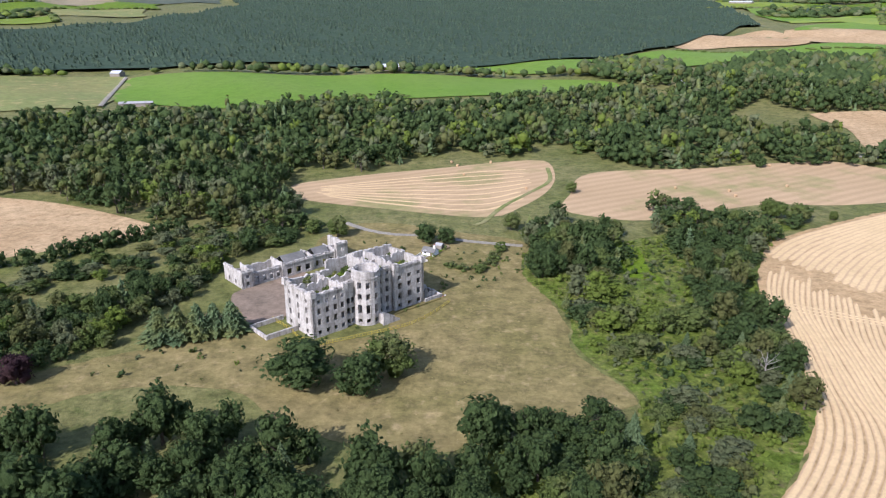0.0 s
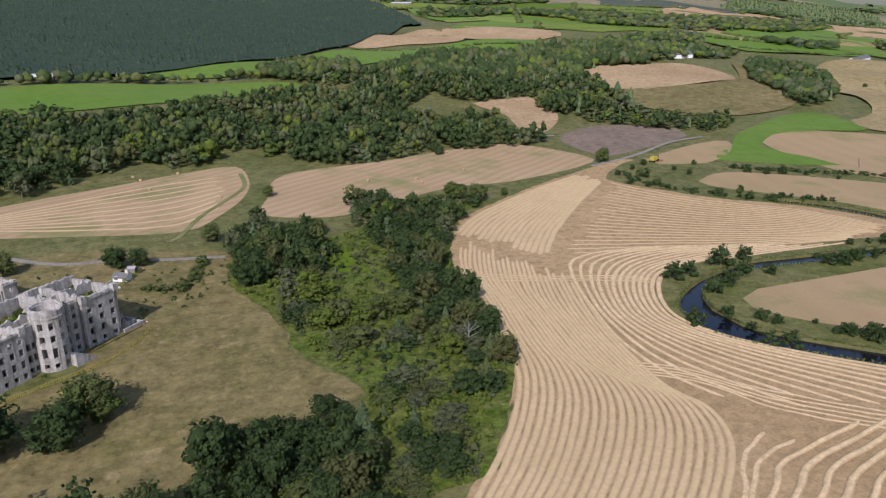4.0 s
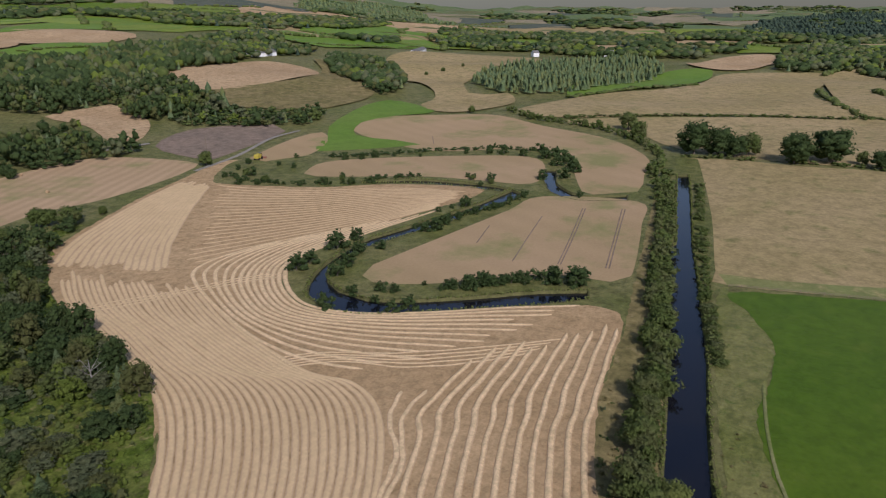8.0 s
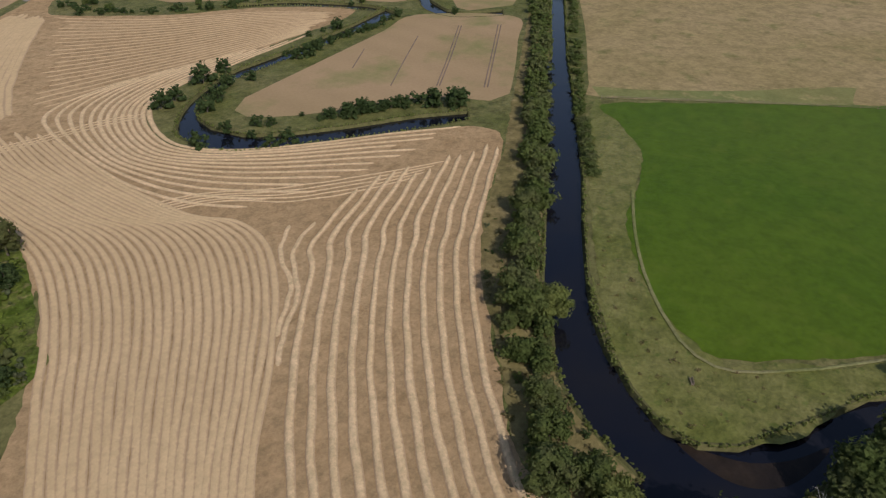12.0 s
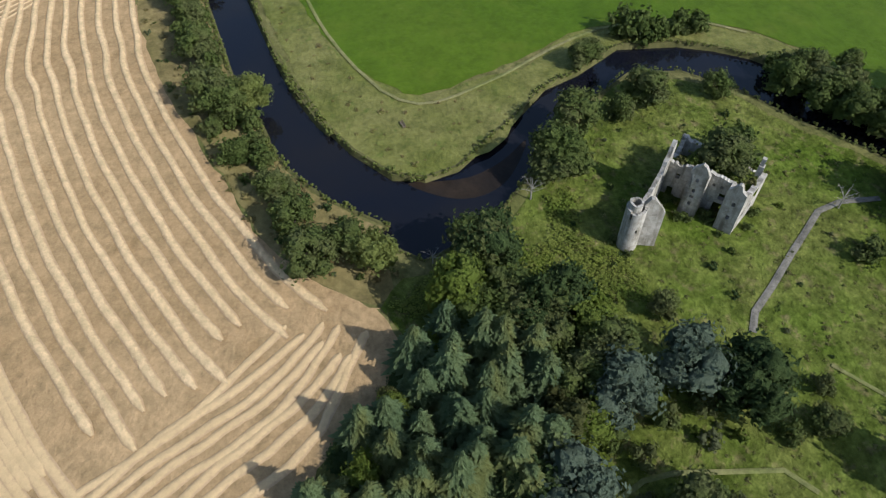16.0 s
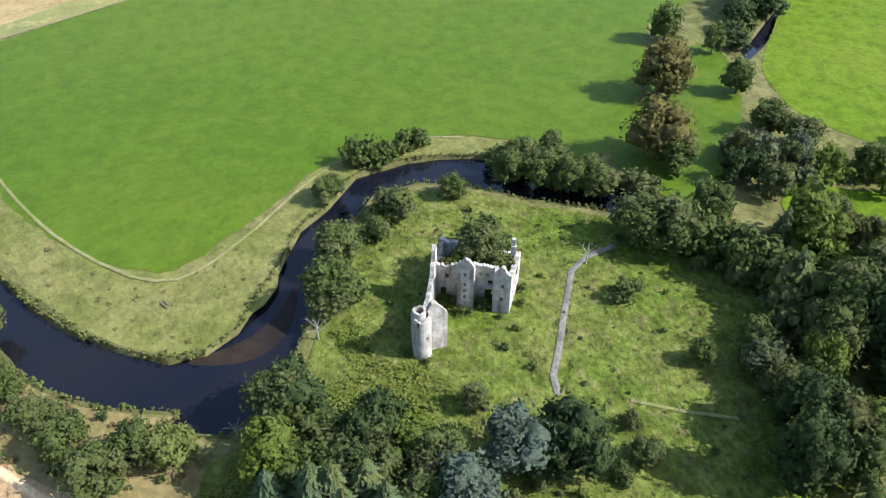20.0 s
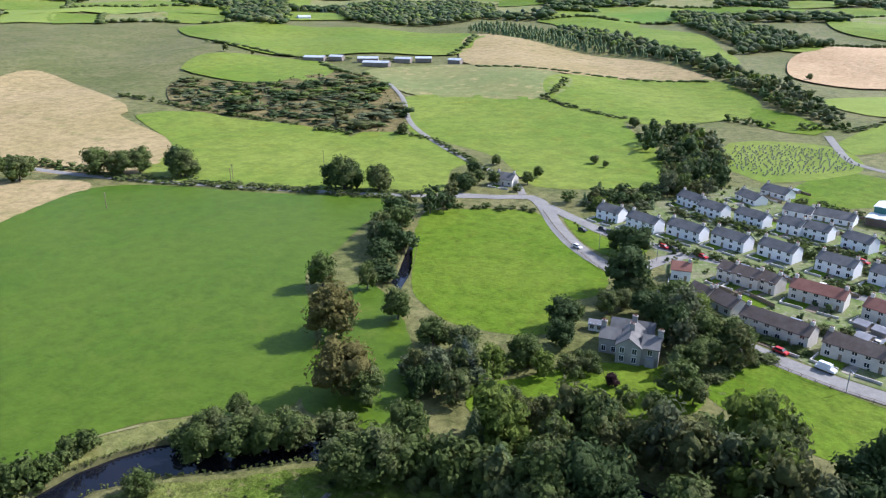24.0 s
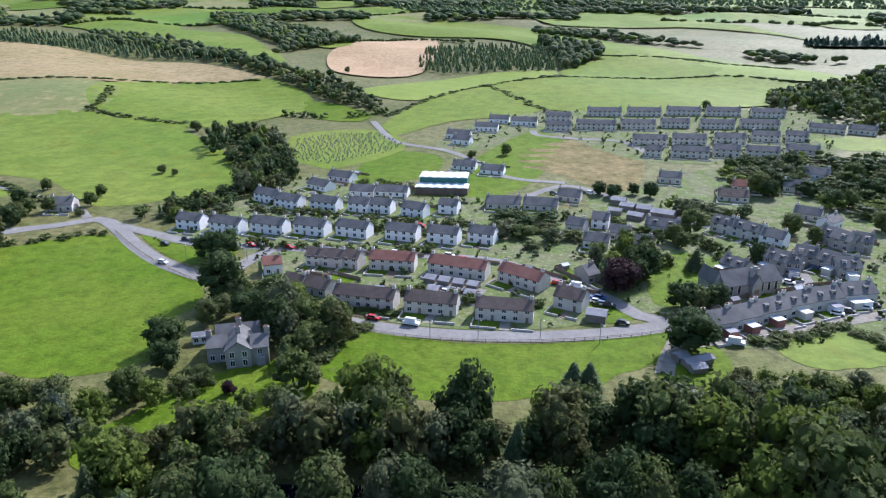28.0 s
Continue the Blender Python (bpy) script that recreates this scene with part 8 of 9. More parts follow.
wood('wooded hill gully', 'mixed', 9.0, 8, 12, [(450, -1064), (328, -954), (260, -885), (156, -759), (90, -651), (56, -598), (9, -560), (18, -582), (87, -712), (152, -803), (281, -966), (433, -1124)])
wood('wooded gully up the hill', 'mixed', 9.0, 8, 12, [(153, -847), (143, -950), (61, -1026), (86, -1053), (177, -1196), (278, -1345), (341, -1447), (342, -1362), (196, -1049), (162, -979)])
wood('young plantation on the hill', 'conifer', 8.0, 7, 10, [(-22, -779), (-30, -931), (-99, -974), (-170, -950), (-200, -883), (-167, -760), (-105, -746)])
wood('dark wood at the plantation edge', 'mixed', 9.0, 9, 13, [(-181, -990), (-243, -917), (-225, -843), (-167, -760), (-179, -850)])
wood('wood above the village', 'mixed', 9.0, 9, 13, [(-304, -590), (-349, -622), (-394, -629), (-516, -699), (-338, -445), (-316, -458), (-302, -517), (-278, -520)])
wood('hill wood', 'mixed', 11.0, 8, 12, [(-417, -876), (-476, -789), (-472, -772), (-412, -828)])
wood('dark block of far conifers', 'conifer', 12.0, 10, 13, [(-538, -956), (-618, -923), (-640, -877), (-605, -827), (-515, -894)])
wood('belt of hill trees', 'mixed', 12.0, 8, 12, [(-217, -1169), (-318, -1078), (-379, -930), (-378, -910), (-303, -1026), (-205, -1102)])
wood('wooded upper hillside', 'conifer', 21.0, 8, 12, [(111, -1952), (-126, -2019), (-586, -2019), (-1231, -1723), (-987, -1374), (-647, -1585), (-272, -1539), (-49, -1513)])
wood('woodland on the far hill', 'mixed', 13.0, 8, 12, [(1317, -1212), (1379, -1456), (953, -1025), (863, -902), (953, -903)])
wood('woodland on the far hill', 'mixed', 12.0, 8, 12, [(1022, -1276), (989, -1495), (784, -1495), (633, -1121), (821, -1050)])
wood('young forestry on the hill', 'conifer', 10.0, 8, 11, [(572, -1013), (496, -1098), (299, -932), (176, -768), (262, -864), (420, -929)])
wood('garden trees in the old village', 'mixed', 6.5, 7, 11, [(-66.1, -243.1), (-84.2, -254.3), (-89.3, -236.3), (-82.1, -220.9), (-67.3, -216.8), (-64.1, -226.9)])
wood('garden trees between houses', 'mixed', 8.0, 6, 9, [(-186.6, -382.6), (-230.5, -397.8), (-208.9, -346.1), (-175.8, -333.0), (-173.4, -359.9)])
wood('garden trees between houses', 'mixed', 11.0, 5, 8, [(-226.9, -379.0), (-303.5, -395.3), (-239.8, -304.8), (-214.4, -325.3)])
wood('trees behind white houses', 'mixed', 7.0, 6, 9, [(88.0, -361.9), (72.4, -409.6), (62.2, -384.0), (76.2, -345.8), (86.6, -309.4), (114.0, -302.3), (120.7, -314.9), (94.5, -341.5)])
wood('garden shrubs and small trees in the village', 'shrub', 8.5, 1.0, 3.2, [(104.1, -279.6), (99.3, -301.7), (76.2, -345.8), (49.9, -383.6), (23.3, -348.9), (-4.9, -337.5), (-35.4, -336.0), (-73.0, -315.2), (-109.5, -304.5), (-140.8, -286.4), (-180.8, -269.2), (-190.9, -248.7), (-144.1, -179.8), (-84.7, -178.5), (-81.9, -198.4), (-66.0, -199.1), (-46.7, -192.1), (-21.0, -191.4), (4.4, -197.7), (22.7, -209.8), (48.1, -232.2), (67.5, -267.9)])
wood('shrubs among the upper estate', 'shrub', 11.0, 1.5, 3.5, [(-17.6, -446.5), (-44, -507), (-106, -554), (-210, -546), (-300, -529), (-298, -479), (-250.1, -402.5), (-187.8, -392.7), (-136.0, -406.2), (-105.5, -468.6), (-81.8, -487.1), (-49.4, -440.4)])
wood('scattered scrub in the castle grounds', 'shrub', 6.0, 0.7, 2.6, [(-39.4, 287.7), (-5.5, 273.2), (31.2, 273.1), (30.7, 247.7), (15.0, 231.2), (1.2, 226.1), (-5.1, 247.7), (-30.8, 273.2)])
wood('bracken and low scrub between the bank trees', 'shrub', 3.8, 1.2, 3.2, [(29.4, 244.8), (35.8, 273.1), (47.9, 263.1), (63.3, 273.1), (87.9, 287.4), (129.9, 302.9), (140.5, 287.1), (120.4, 253.4), (104.9, 216.4), (104.5, 191.4), (99.5, 174.1), (89.3, 151.4), (78.3, 135.2), (65.9, 119.5), (58.1, 111.6), (5.0, 111.6), (3.2, 129.1), (12.3, 137.4), (29.6, 141.8), (46.9, 147.7), (51.3, 159.3), (40.4, 186.0), (41.7, 207.5)])
wood('scattered scrub on the rough slope', 'shrub', 8.0, 0.8, 2.2, [(-98.5, 174.2), (-78.8, 184.2), (-60.1, 193.4), (-49.5, 177.4), (-57.0, 165.0), (-85.4, 162.1)])
wood('tussocks and thistles round the ruin', 'shrub', 9.0, 0.6, 1.8, [(72.0, -23.3), (87.2, -28.1), (99.6, -39.0), (115.7, -60.7), (103.7, -82.6), (75.1, -97.9), (39.2, -79.5), (33.8, -63.4), (52.4, -55.6), (64.2, -40.8)])
wood('gorse bushes on the heath', 'shrub', 12.0, 1, 3, [(577, -462), (507, -506), (500, -555), (454, -598), (364, -521), (285, -418), (319.0, -383.7), (390, -384), (476, -377)])
wood('rough scrub on the river bank', 'shrub', 6.0, 1, 2.5, [(160.6, 56.4), (156.0, 42.2), (115.2, 29.1), (102.6, 21.7), (93.4, 13.9), (82.6, 1.5), (72.8, -3.8), (68.9, 5.8), (74.9, 14.8), (84.7, 23.6), (101.4, 32.1), (123.6, 43.4)])
wood('trees in the village gardens', 'mixed', 11.0, 5, 9, [(-180.4, -383.2), (-230.5, -397.8), (-273.4, -386.5), (-287.4, -372.4), (-223.1, -281.4), (-198.7, -299.2), (-187.2, -327.3), (-164.1, -338.9)])
wood('trees around the old terrace', 'mixed', 8.0, 5, 9, [(-118.0, -322.0), (-138.6, -311.6), (-148.1, -286.0), (-131.1, -286.9), (-117.2, -304.1)])
wood('dark garden trees behind the houses', 'mixed', 9.0, 4, 7, [(-35.7, -312.6), (-44.9, -303.5), (-67.6, -290.2), (-67.6, -268.3), (-49.9, -259.2), (-35.7, -269.8), (-35.9, -291.8)])
wood('trees at the edge of the lower lane', 'mixed', 6.5, 6, 10, [(-79.7, -152.0), (-89.3, -157.0), (-99.5, -153.7), (-118.0, -150.1), (-125.7, -144.5), (-113.2, -126.9), (-98.2, -131.9), (-87.2, -135.7), (-76.0, -137.4)])
wood('allotment shrubs by the lane', 'shrub', 7.0, 1, 3, [(-73.2, -169.8), (-91.6, -175.5), (-81.1, -151.9), (-69.2, -147.3)])
wood('tussocks of dry uncut grass below the castle', 'tuft', 5.0, 0.18, 0.4, [(-98.5, 174.2), (-78.6, 183.5), (-59.6, 191.5), (-37.0, 187.1), (-14.2, 192.3), (2.9, 209.3), (18.6, 226.1), (29.8, 239.2), (37.9, 201.3), (37.3, 182.5), (46.7, 157.9), (29.7, 150.1), (8.9, 147.7), (2.0, 137.4), (-18.6, 139.6), (-38.7, 148.9), (-56.2, 162.1), (-86.1, 163.6)])
wood('tussocks of riverside grass', 'tuft', 4.5, 0.3, 0.8, [(160.1, 27.8), (161.4, 23.0), (131.0, 9.4), (115.4, -4.6), (121.6, -20.0), (117.0, -28.8), (97.7, -11.7), (98.2, -0.2), (112.7, 11.1), (132.4, 19.9)])
wood('dry tussocks round the castle drive', 'tuft', 5.0, 0.2, 0.5, [(-39.4, 287.7), (-5.4, 269.8), (30.9, 269.7), (30.7, 247.7), (15.0, 231.2), (1.2, 226.1), (-5.1, 247.7), (-30.8, 273.2)])
wood('long grass and nettles round the ruin', 'tuft', 2.3, 0.2, 0.6, [(66.7, 2.6), (71.9, -0.9), (72.2, -5.7), (75.6, -14.7), (86.3, -24.1), (98.6, -32.7), (110.3, -42.5), (116.7, -49.7), (118.1, -63.3), (110.6, -73.7), (100.2, -81.9), (90.8, -91.4), (77.9, -100.3), (58.1, -108.0), (38.4, -98.5), (24.7, -76.9), (21.1, -53.1), (30.4, -28.8), (40.4, -44.4), (59.4, -35.5), (66.1, -18.3), (62.1, -2.5)])
wood('large-leaved yellow-green butterbur by the river', 'herb', 0.9, 0.5, 0.9, [(66.4, 1.3), (70.3, -4.0), (71.3, -11.8), (71.8, -19.8), (78.9, -27.8), (87.4, -28.2), (89.0, -34.1), (77.8, -32.2), (70.6, -39.6), (63.9, -41.2), (62.5, -34.7), (67.6, -26.5), (68.2, -16.9), (66.1, -8.8), (63.6, -1.0)])
wood('dark scrub beside the grass path', 'shrub', 3.0, 1.5, 3.5, [(31.3, -28.3), (31.8, -37.7), (28.8, -44.8), (25.8, -55.1), (17.8, -51.1), (24.6, -24.1)])
wood('low scrub under the wood edge', 'shrub', 3.0, 1.2, 3, [(42.5, -36.3), (41.3, -44.8), (39.0, -50.0), (37.5, -44.8), (37.9, -36.1)])
wood('rank grass on the river bank', 'tuft', 3.2, 0.4, 1.1, [(160.6, 56.4), (154.8, 46.3), (114.7, 30.8), (102.6, 21.7), (93.4, 13.9), (82.6, 1.5), (72.8, -3.8), (68.9, 5.8), (74.9, 14.8), (84.7, 23.6), (101.4, 32.1), (123.6, 43.4)])

# ---- hedges and lines of bushes ----
row('dark willow scrub along the winding stream', 5.0, 2.0, 3.2, [(265.2, 328.6), (259.6, 307.9), (262.7, 289.0), (272.6, 273.2), (286.1, 256.6), (307.7, 246.1), (323.2, 233.7)])
row('dark willow scrub along the winding stream', 5.0, 2.4, 4.0, [(242.4, 177.2), (254.3, 174.7), (267.4, 171.0), (281.3, 167.1), (295.9, 162.9), (315.3, 162.2)])
row('dark willow scrub at the field corner', 5.0, 2.2, 3.6, [(405.8, 246.2), (419.3, 236.4), (420.9, 220.0), (425.7, 205.7)])
row('dark willow trees at the pool', 7.0, 5, 7, [(423.7, 208.8), (418.5, 194.0), (403.6, 177.3), (382.7, 162.4)])
row('dark willow scrub on the old channel', 7.0, 1.6, 3.0, [(331.9, 306.1), (346.7, 295.3), (364.2, 281.2), (383.4, 267.7), (403.7, 249.4)])
row('dark willow bushes over the stream', 7.0, 3.4, 5.4, [(193.0, 125.6), (203.2, 117.9), (212.7, 109.4), (221.4, 100.2), (227.1, 91.7)])
row('trees along the straight river bank', 7.5, 3.6, 7.5, [(412.9, 128.8), (376.6, 111.9), (307.2, 88.2), (250.8, 71.3), (210.4, 59.2), (177.0, 49.0), (151.3, 41.9), (126.6, 34.7), (115.7, 30.1), (93.2, 19.0)])
row('trees along the straight river bank', 8.5, 3, 6.5, [(404.2, 116.6), (346.1, 97.2), (277.8, 77.0), (230.4, 62.7), (195.7, 52.3), (163.4, 42.6)])
row('bushes on the far river bank', 6.0, 1.5, 3.5, [(388.4, 94.1), (317.1, 73.5), (266.0, 59.5), (220.0, 44.9), (187.0, 34.2)])
row('hedge trees by the lane', 7.0, 4, 6, [(564, 305), (537, 266), (531, 223), (510, 183), (461.1, 141.2), (423.9, 125.5)])
row('hedge bushes', 9.0, 1.5, 3, [(554, 248), (614, 172), (661, 92), (691, 25)])
row('hedge bushes below the dry pasture', 8.0, 2, 4, [(459.6, 118.8), (472.8, 77.5), (483.7, 31.9), (484.1, 12.0)])
row('hedge trees along the road', 9.0, 2.5, 5, [(422.8, -216.0), (387.0, -221.1), (348.7, -229.4)])
row('clipped roadside hedge', 8.0, 1.6, 2.5, [(427.8, -212.4), (353.7, -226.0), (304.5, -241.5), (236.6, -265.9), (188.5, -286.6)])
row('clipped roadside hedge', 8.0, 1.6, 2.6, [(340.6, -223.6), (273.0, -247.1), (188.3, -276.3)])
row('hedge beside the lane', 8.0, 1.6, 2.6, [(279.9, -401.8), (244.9, -393.4), (195.6, -357.7), (170.4, -337.4)])
row('thick hedge under the heath', 9.0, 2, 4, [(548, -380), (488, -380), (401, -381), (304.5, -379.9)])
row('hedge trees on the hill', 9.0, 2, 4, [(242, -568), (251, -621), (259, -650)])
row('field hedge on the hill', 10.0, 1.4, 2.4, [(238, -559), (204, -539), (163, -522)])
row('field hedge on the hill', 10.0, 1.4, 2.4, [(375, -693), (277, -702), (143, -718)])
row('field hedge on the hill', 10.0, 1.2, 2.2, [(-75, -677), (-90, -632), (-108, -564)])
row('field hedge on the hill', 10.0, 1.2, 2.2, [(13, -550), (-14, -601), (-74, -674), (-153, -720)])
row('field hedge on the hill', 10.0, 1.2, 2.2, [(-134, -713), (-299, -711), (-358, -660)])
row('field hedge on the hill', 10.0, 1.2, 2.2, [(-187, -854), (-305, -808), (-384, -710)])
row('line of hedge trees', 9.0, 3, 6, [(95, -555), (51, -546), (18, -560)])
row('line of hill trees', 9.0, 3, 6, [(91, -1018), (-2, -1092), (-95, -1019)])
row('trees beside the village green', 7.0, 2.5, 4, [(24.2, -365.2), (0.5, -358.6)])
row('clipped hedge beside the paddock', 7.0, 1.5, 2.4, [(24.6, -177.0), (19.7, -185.9), (15.2, -195.0)])
row('clipped hedge beside the paddock', 7.0, 1.6, 2.4, [(25.0, -174.6), (20.5, -184.3), (15.5, -195.1)])
row('hedge beside the stream field', 7.0, 2, 3, [(161.1, -275.7), (142.3, -284.4), (127.6, -289.7)])
row('clipped hedge round the bowling lawn', 7.0, 1.6, 2.4, [(-100.8, -177.7), (-114.8, -182.0), (-129.1, -186.1), (-134.8, -174.0)])
row('tall dark hedge beside a cut field', 5.0, 7, 8.5, [(-176.5, 246.1), (-156.0, 254.5), (-144.3, 266.0), (-130.5, 281.4), (-108.5, 296.7)])
row('hedgerow in the far fields', 12.0, 2, 4, [(321, 1006), (446, 979), (565, 928)])
row('hedge at the field edge', 10.0, 2, 4, [(-115, 631), (-62, 680), (-34, 673)])
row('hedge trees over the valley', 10.0, 2, 4, [(669, 295), (732, 278), (796, 258), (838, 214)])
row('hedge trees in the pasture', 9.0, 3, 6, [(832, 93), (731, 62), (685, 36)])
row('far hedge', 12.0, 2, 4, [(864, 871), (922, 801), (1096, 789)])
row('far hedge', 12.0, 2, 4, [(766, -670), (664, -662), (568, -661), (480, -704)])
row('far hedge trees', 12.0, 2, 4, [(549, -638), (489, -599), (454, -598)])
row('hedge at the tan field', 12.0, 2, 4, [(460, -769), (475, -839), (516, -942)])
row('shrubs in the rough castle grounds', 7.0, 2, 4, [(3.4, 253.7), (13.9, 247.7), (24.3, 273.2)])
row('scrub behind the stables', 6.0, 3, 5, [(-85.6, 236.4), (-86.8, 253.6), (-86.1, 266.3)])
row('dense trees over the hidden river', 5.5, 11, 14, [(74.4, -101.0), (66.0, -103.6), (57.8, -105.8), (50.4, -104.3), (43.9, -97.0)])
row('hedge trees across the valley side', 8.0, 4, 8, [(863, 46), (783, 16), (747, -9), (707, -51)])
row('hedge trees above the dry pasture', 8.0, 4, 8, [(1045, 114), (1141, 89), (1317, 53), (1188, -12)])
row('tall trees on the outer river bank', 9.0, 4, 7, [(120.6, -85.5), (110.2, -92.9), (100.0, -101.2), (89.0, -108.0)])
row('tall trees along the hidden river', 10.0, 6, 9, [(119.9, -87.8), (111.7, -95.4), (101.3, -100.9), (89.4, -102.6)])
row('bushes and trees on the river edge', 6.0, 5, 9, [(136.4, -56.3), (134.8, -63.6), (134.8, -72.7)])
row('garden hedge between the houses', 6.0, 2, 4, [(64.2, -273.1), (27.4, -264.8), (-7.9, -259.3)])
row('low garden hedge', 6.0, 1.2, 2, [(53.5, -229.9), (30.4, -214.6), (6.3, -203.5)])
row('hedge behind the terraces', 7.0, 2, 4, [(4.7, -220.3), (-23.0, -212.0), (-42.5, -206.6)])
row('trees and hedge above the white houses', 7.0, 2, 5, [(105.4, -306.0), (74.7, -300.7), (39.7, -295.3), (5.5, -284.6), (-31.9, -277.0)])
row('hedge and shrubs beside the upper street', 7.0, 2, 4, [(71.1, -320.0), (41.6, -311.8), (5.7, -300.1), (-26.3, -293.8)])
row('trees beside the estate road', 7.0, 2, 5, [(-45.5, -307.8), (-69.3, -298.2), (-92.1, -289.0)])
row('churchyard hedge', 7.0, 2, 4, [(-138.4, -286.5), (-140.4, -264.5), (-144.3, -245.1)])
row('trees below the old street', 7.0, 3, 6, [(-115.4, -265.8), (-116.9, -252.7), (-120.4, -240.4)])
row('hedge along the terrace backs', 7.0, 2, 4, [(-97.0, -281.1), (-108.6, -266.2), (-119.5, -258.9)])

for bank_line in (RIVER_LEFT, RIVER_RIGHT, LOOP_LEFT, LOOP_RIGHT):
    row("reeds and rank grass at the water's edge", 2.0, 0.5, 1.2, bank_line)
for far_line in FAR_HEDGES:
    row("far hedgerow between fields", 16.0, 4, 8, far_line)
for far_outline in FAR_WOODS:
    wood("far dark wood on the hills", "mixed", 18.0 if math.hypot(*far_outline[0]) < 2000 else 30.0, 9, 14, far_outline)

# ---- single trees ----
tree('cedar', -37.2, 163.9, 13)
tree('dark', -21.1, 159.9, 11)
tree('broad', -14.3, 170.4, 12)
tree('yew', -97.5, 212.8, 11)
tree('broad', -44.7, 287.7, 9)
tree('dark', -6.8, 280.3, 8)
tree('dark', 1.4, 278.8, 7)
tree('broad', 29.9, 297.0, 8)
tree('broad', 66.4, 358.9, 6)
tree('dark', 186.2, 410.6, 6)
tree('broad', 72.3, 287.5, 8)
tree('conifer', -83.1, 189.3, 12)
tree('conifer', -78.2, 190.7, 12)
tree('conifer', -73.0, 192.2, 12)
tree('conifer', -68.6, 194.5, 11)
tree('conifer', -63.9, 196.1, 11)
tree('purple', -111.9, 165.0, 9)
tree('dark', 101.0, 303.2, 8)
tree('broad', 118.6, 303.0, 7)
tree('broad', 129.3, 301.3, 8)
tree('broad', 154.3, 315.4, 8)
tree('broad', 161.8, 309.2, 6)
tree('broad', 178.8, 312.3, 4)
tree('broad', 46.1, 273.1, 9)
tree('dark', 36.3, 242.0, 9)
tree('broad', 58.1, 247.6, 9)
tree('dead', 85.3, 167.3, 9)
tree('broad', 266.4, 313.2, 4)
tree('broad', 268.7, 350.3, 9)
tree('dark', 285.8, 332.6, 4)
tree('bush', 264.3, 295.0, 4)
tree('willow', 119.4, 26.3, 8)
tree('broad', 117.2, 31.2, 9)
tree('broad', 111.7, 33.7, 4)
tree('broad', 103.3, 28.5, 5)
tree('bush', 143.6, 42.3, 6)
tree('willow', 75.2, 3.6, 8)
tree('broad', 75.4, 14.0, 9)
tree('broad', 93.5, 21.7, 6)
tree('broad', 84.9, 17.2, 8)
tree('broad', 77.6, 8.2, 8)
tree('dark', 73.6, -15.1, 11)
tree('dead', 74.6, -6.2, 4)
tree('dead', 87.4, -25.4, 6)
tree('bush', 111.7, 34.4, 4)
tree('bush', 104.2, 29.6, 5)
tree('broad', 137.1, 39.7, 8)
tree('broad', 119.1, 34.0, 10)
tree('broad', 157.8, 45.6, 8)
tree('broad', 149.1, 42.0, 7)
tree('broad', 92.7, -31.9, 11)
tree('broad', 104.9, -36.6, 10)
tree('broad', 127.1, -45.9, 6)
tree('broad', 111.5, -54.8, 8)
tree('broad', 107.5, -47.8, 5)
tree('broad', 112.9, -68.9, 6)
tree('bush', 92.4, -64.4, 9)
tree('dead', 79.3, -80.3, 6)
tree('bush', 67.9, -80.5, 5)
tree('broad', 45.0, -89.8, 8)
tree('broad', 38.8, -58.7, 5)
tree('broad', 60.2, -41.7, 5)
tree('bright', 56.2, -5.2, 5)
tree('bright', 45.7, 2.1, 5)
tree('bright', 37.7, 6.8, 6)
tree('broad', 79.9, -94.3, 11)
tree('broad', 74.8, -97.4, 12)
tree('broad', 75.9, -110.8, 11)
tree('broad', 48.7, -81.0, 5)
tree('grey', 41.9, -87.4, 8)
tree('broad', 62.8, -134.8, 7)
tree('broad', 54.7, -136.5, 6)
tree('broad', 40.4, -142.9, 6)
tree('broad', 117.4, -99.6, 6)
tree('broad', 115.9, -89.7, 8)
tree('broad', 73.0, -13.6, 11)
tree('broad', 93.5, -30.6, 11)
tree('bush', 108.6, -47.3, 5)
tree('broad', 113.6, -52.8, 7)
tree('broad', 125.9, -43.1, 6)
tree('broad', 111.6, -83.1, 9)
tree('broad', 106.6, -89.0, 9)
tree('broad', 101.4, -93.0, 9)
tree('broad', 97.1, -97.4, 9)
tree('broad', 95.3, -119.6, 10)
tree('broad', 122.9, -145.2, 9)
tree('broad', 152.2, -171.4, 12)
tree('olive', 125.3, -143.4, 16)
tree('olive', 101.4, -120.1, 15)
tree('broad', 115.0, -162.9, 10)
tree('broad', 95.8, -153.0, 10)
tree('broad', 86.9, -154.5, 9)
tree('broad', 70.3, -157.2, 9)
tree('bluespruce', 80.5, -143.9, 12)
tree('broad', 313.5, -245.7, 11)
tree('dark', 225.1, -273.6, 15)
tree('broad', 207.7, -280.2, 11)
tree('broad', 274.8, -399.4, 8)
tree('broad', 171.0, -307.8, 9)
tree('broad', 163.8, -321.8, 7)
tree('broad', 144.2, -499.2, 6)
tree('dark', 112.6, -481.5, 9)
tree('broad', 679.8, -618.8, 8)
tree('broad', 645.1, -628.0, 5)
tree('broad', 135.1, -391.2, 5)
tree('dark', 61.2, -219.5, 16)
tree('dark', 69.5, -256.3, 12)
tree('dark', 65.6, -173.0, 8)
tree('broad', 68.4, -188.1, 8)
tree('bush', 52.6, -163.5, 5)
tree('bush', 55.0, -157.8, 4)
tree('broad', 46.4, -200.4, 7)
tree('broad', 26.1, -160.6, 7)
tree('broad', 30.8, -193.4, 11)
tree('broad', 22.8, -196.2, 10)
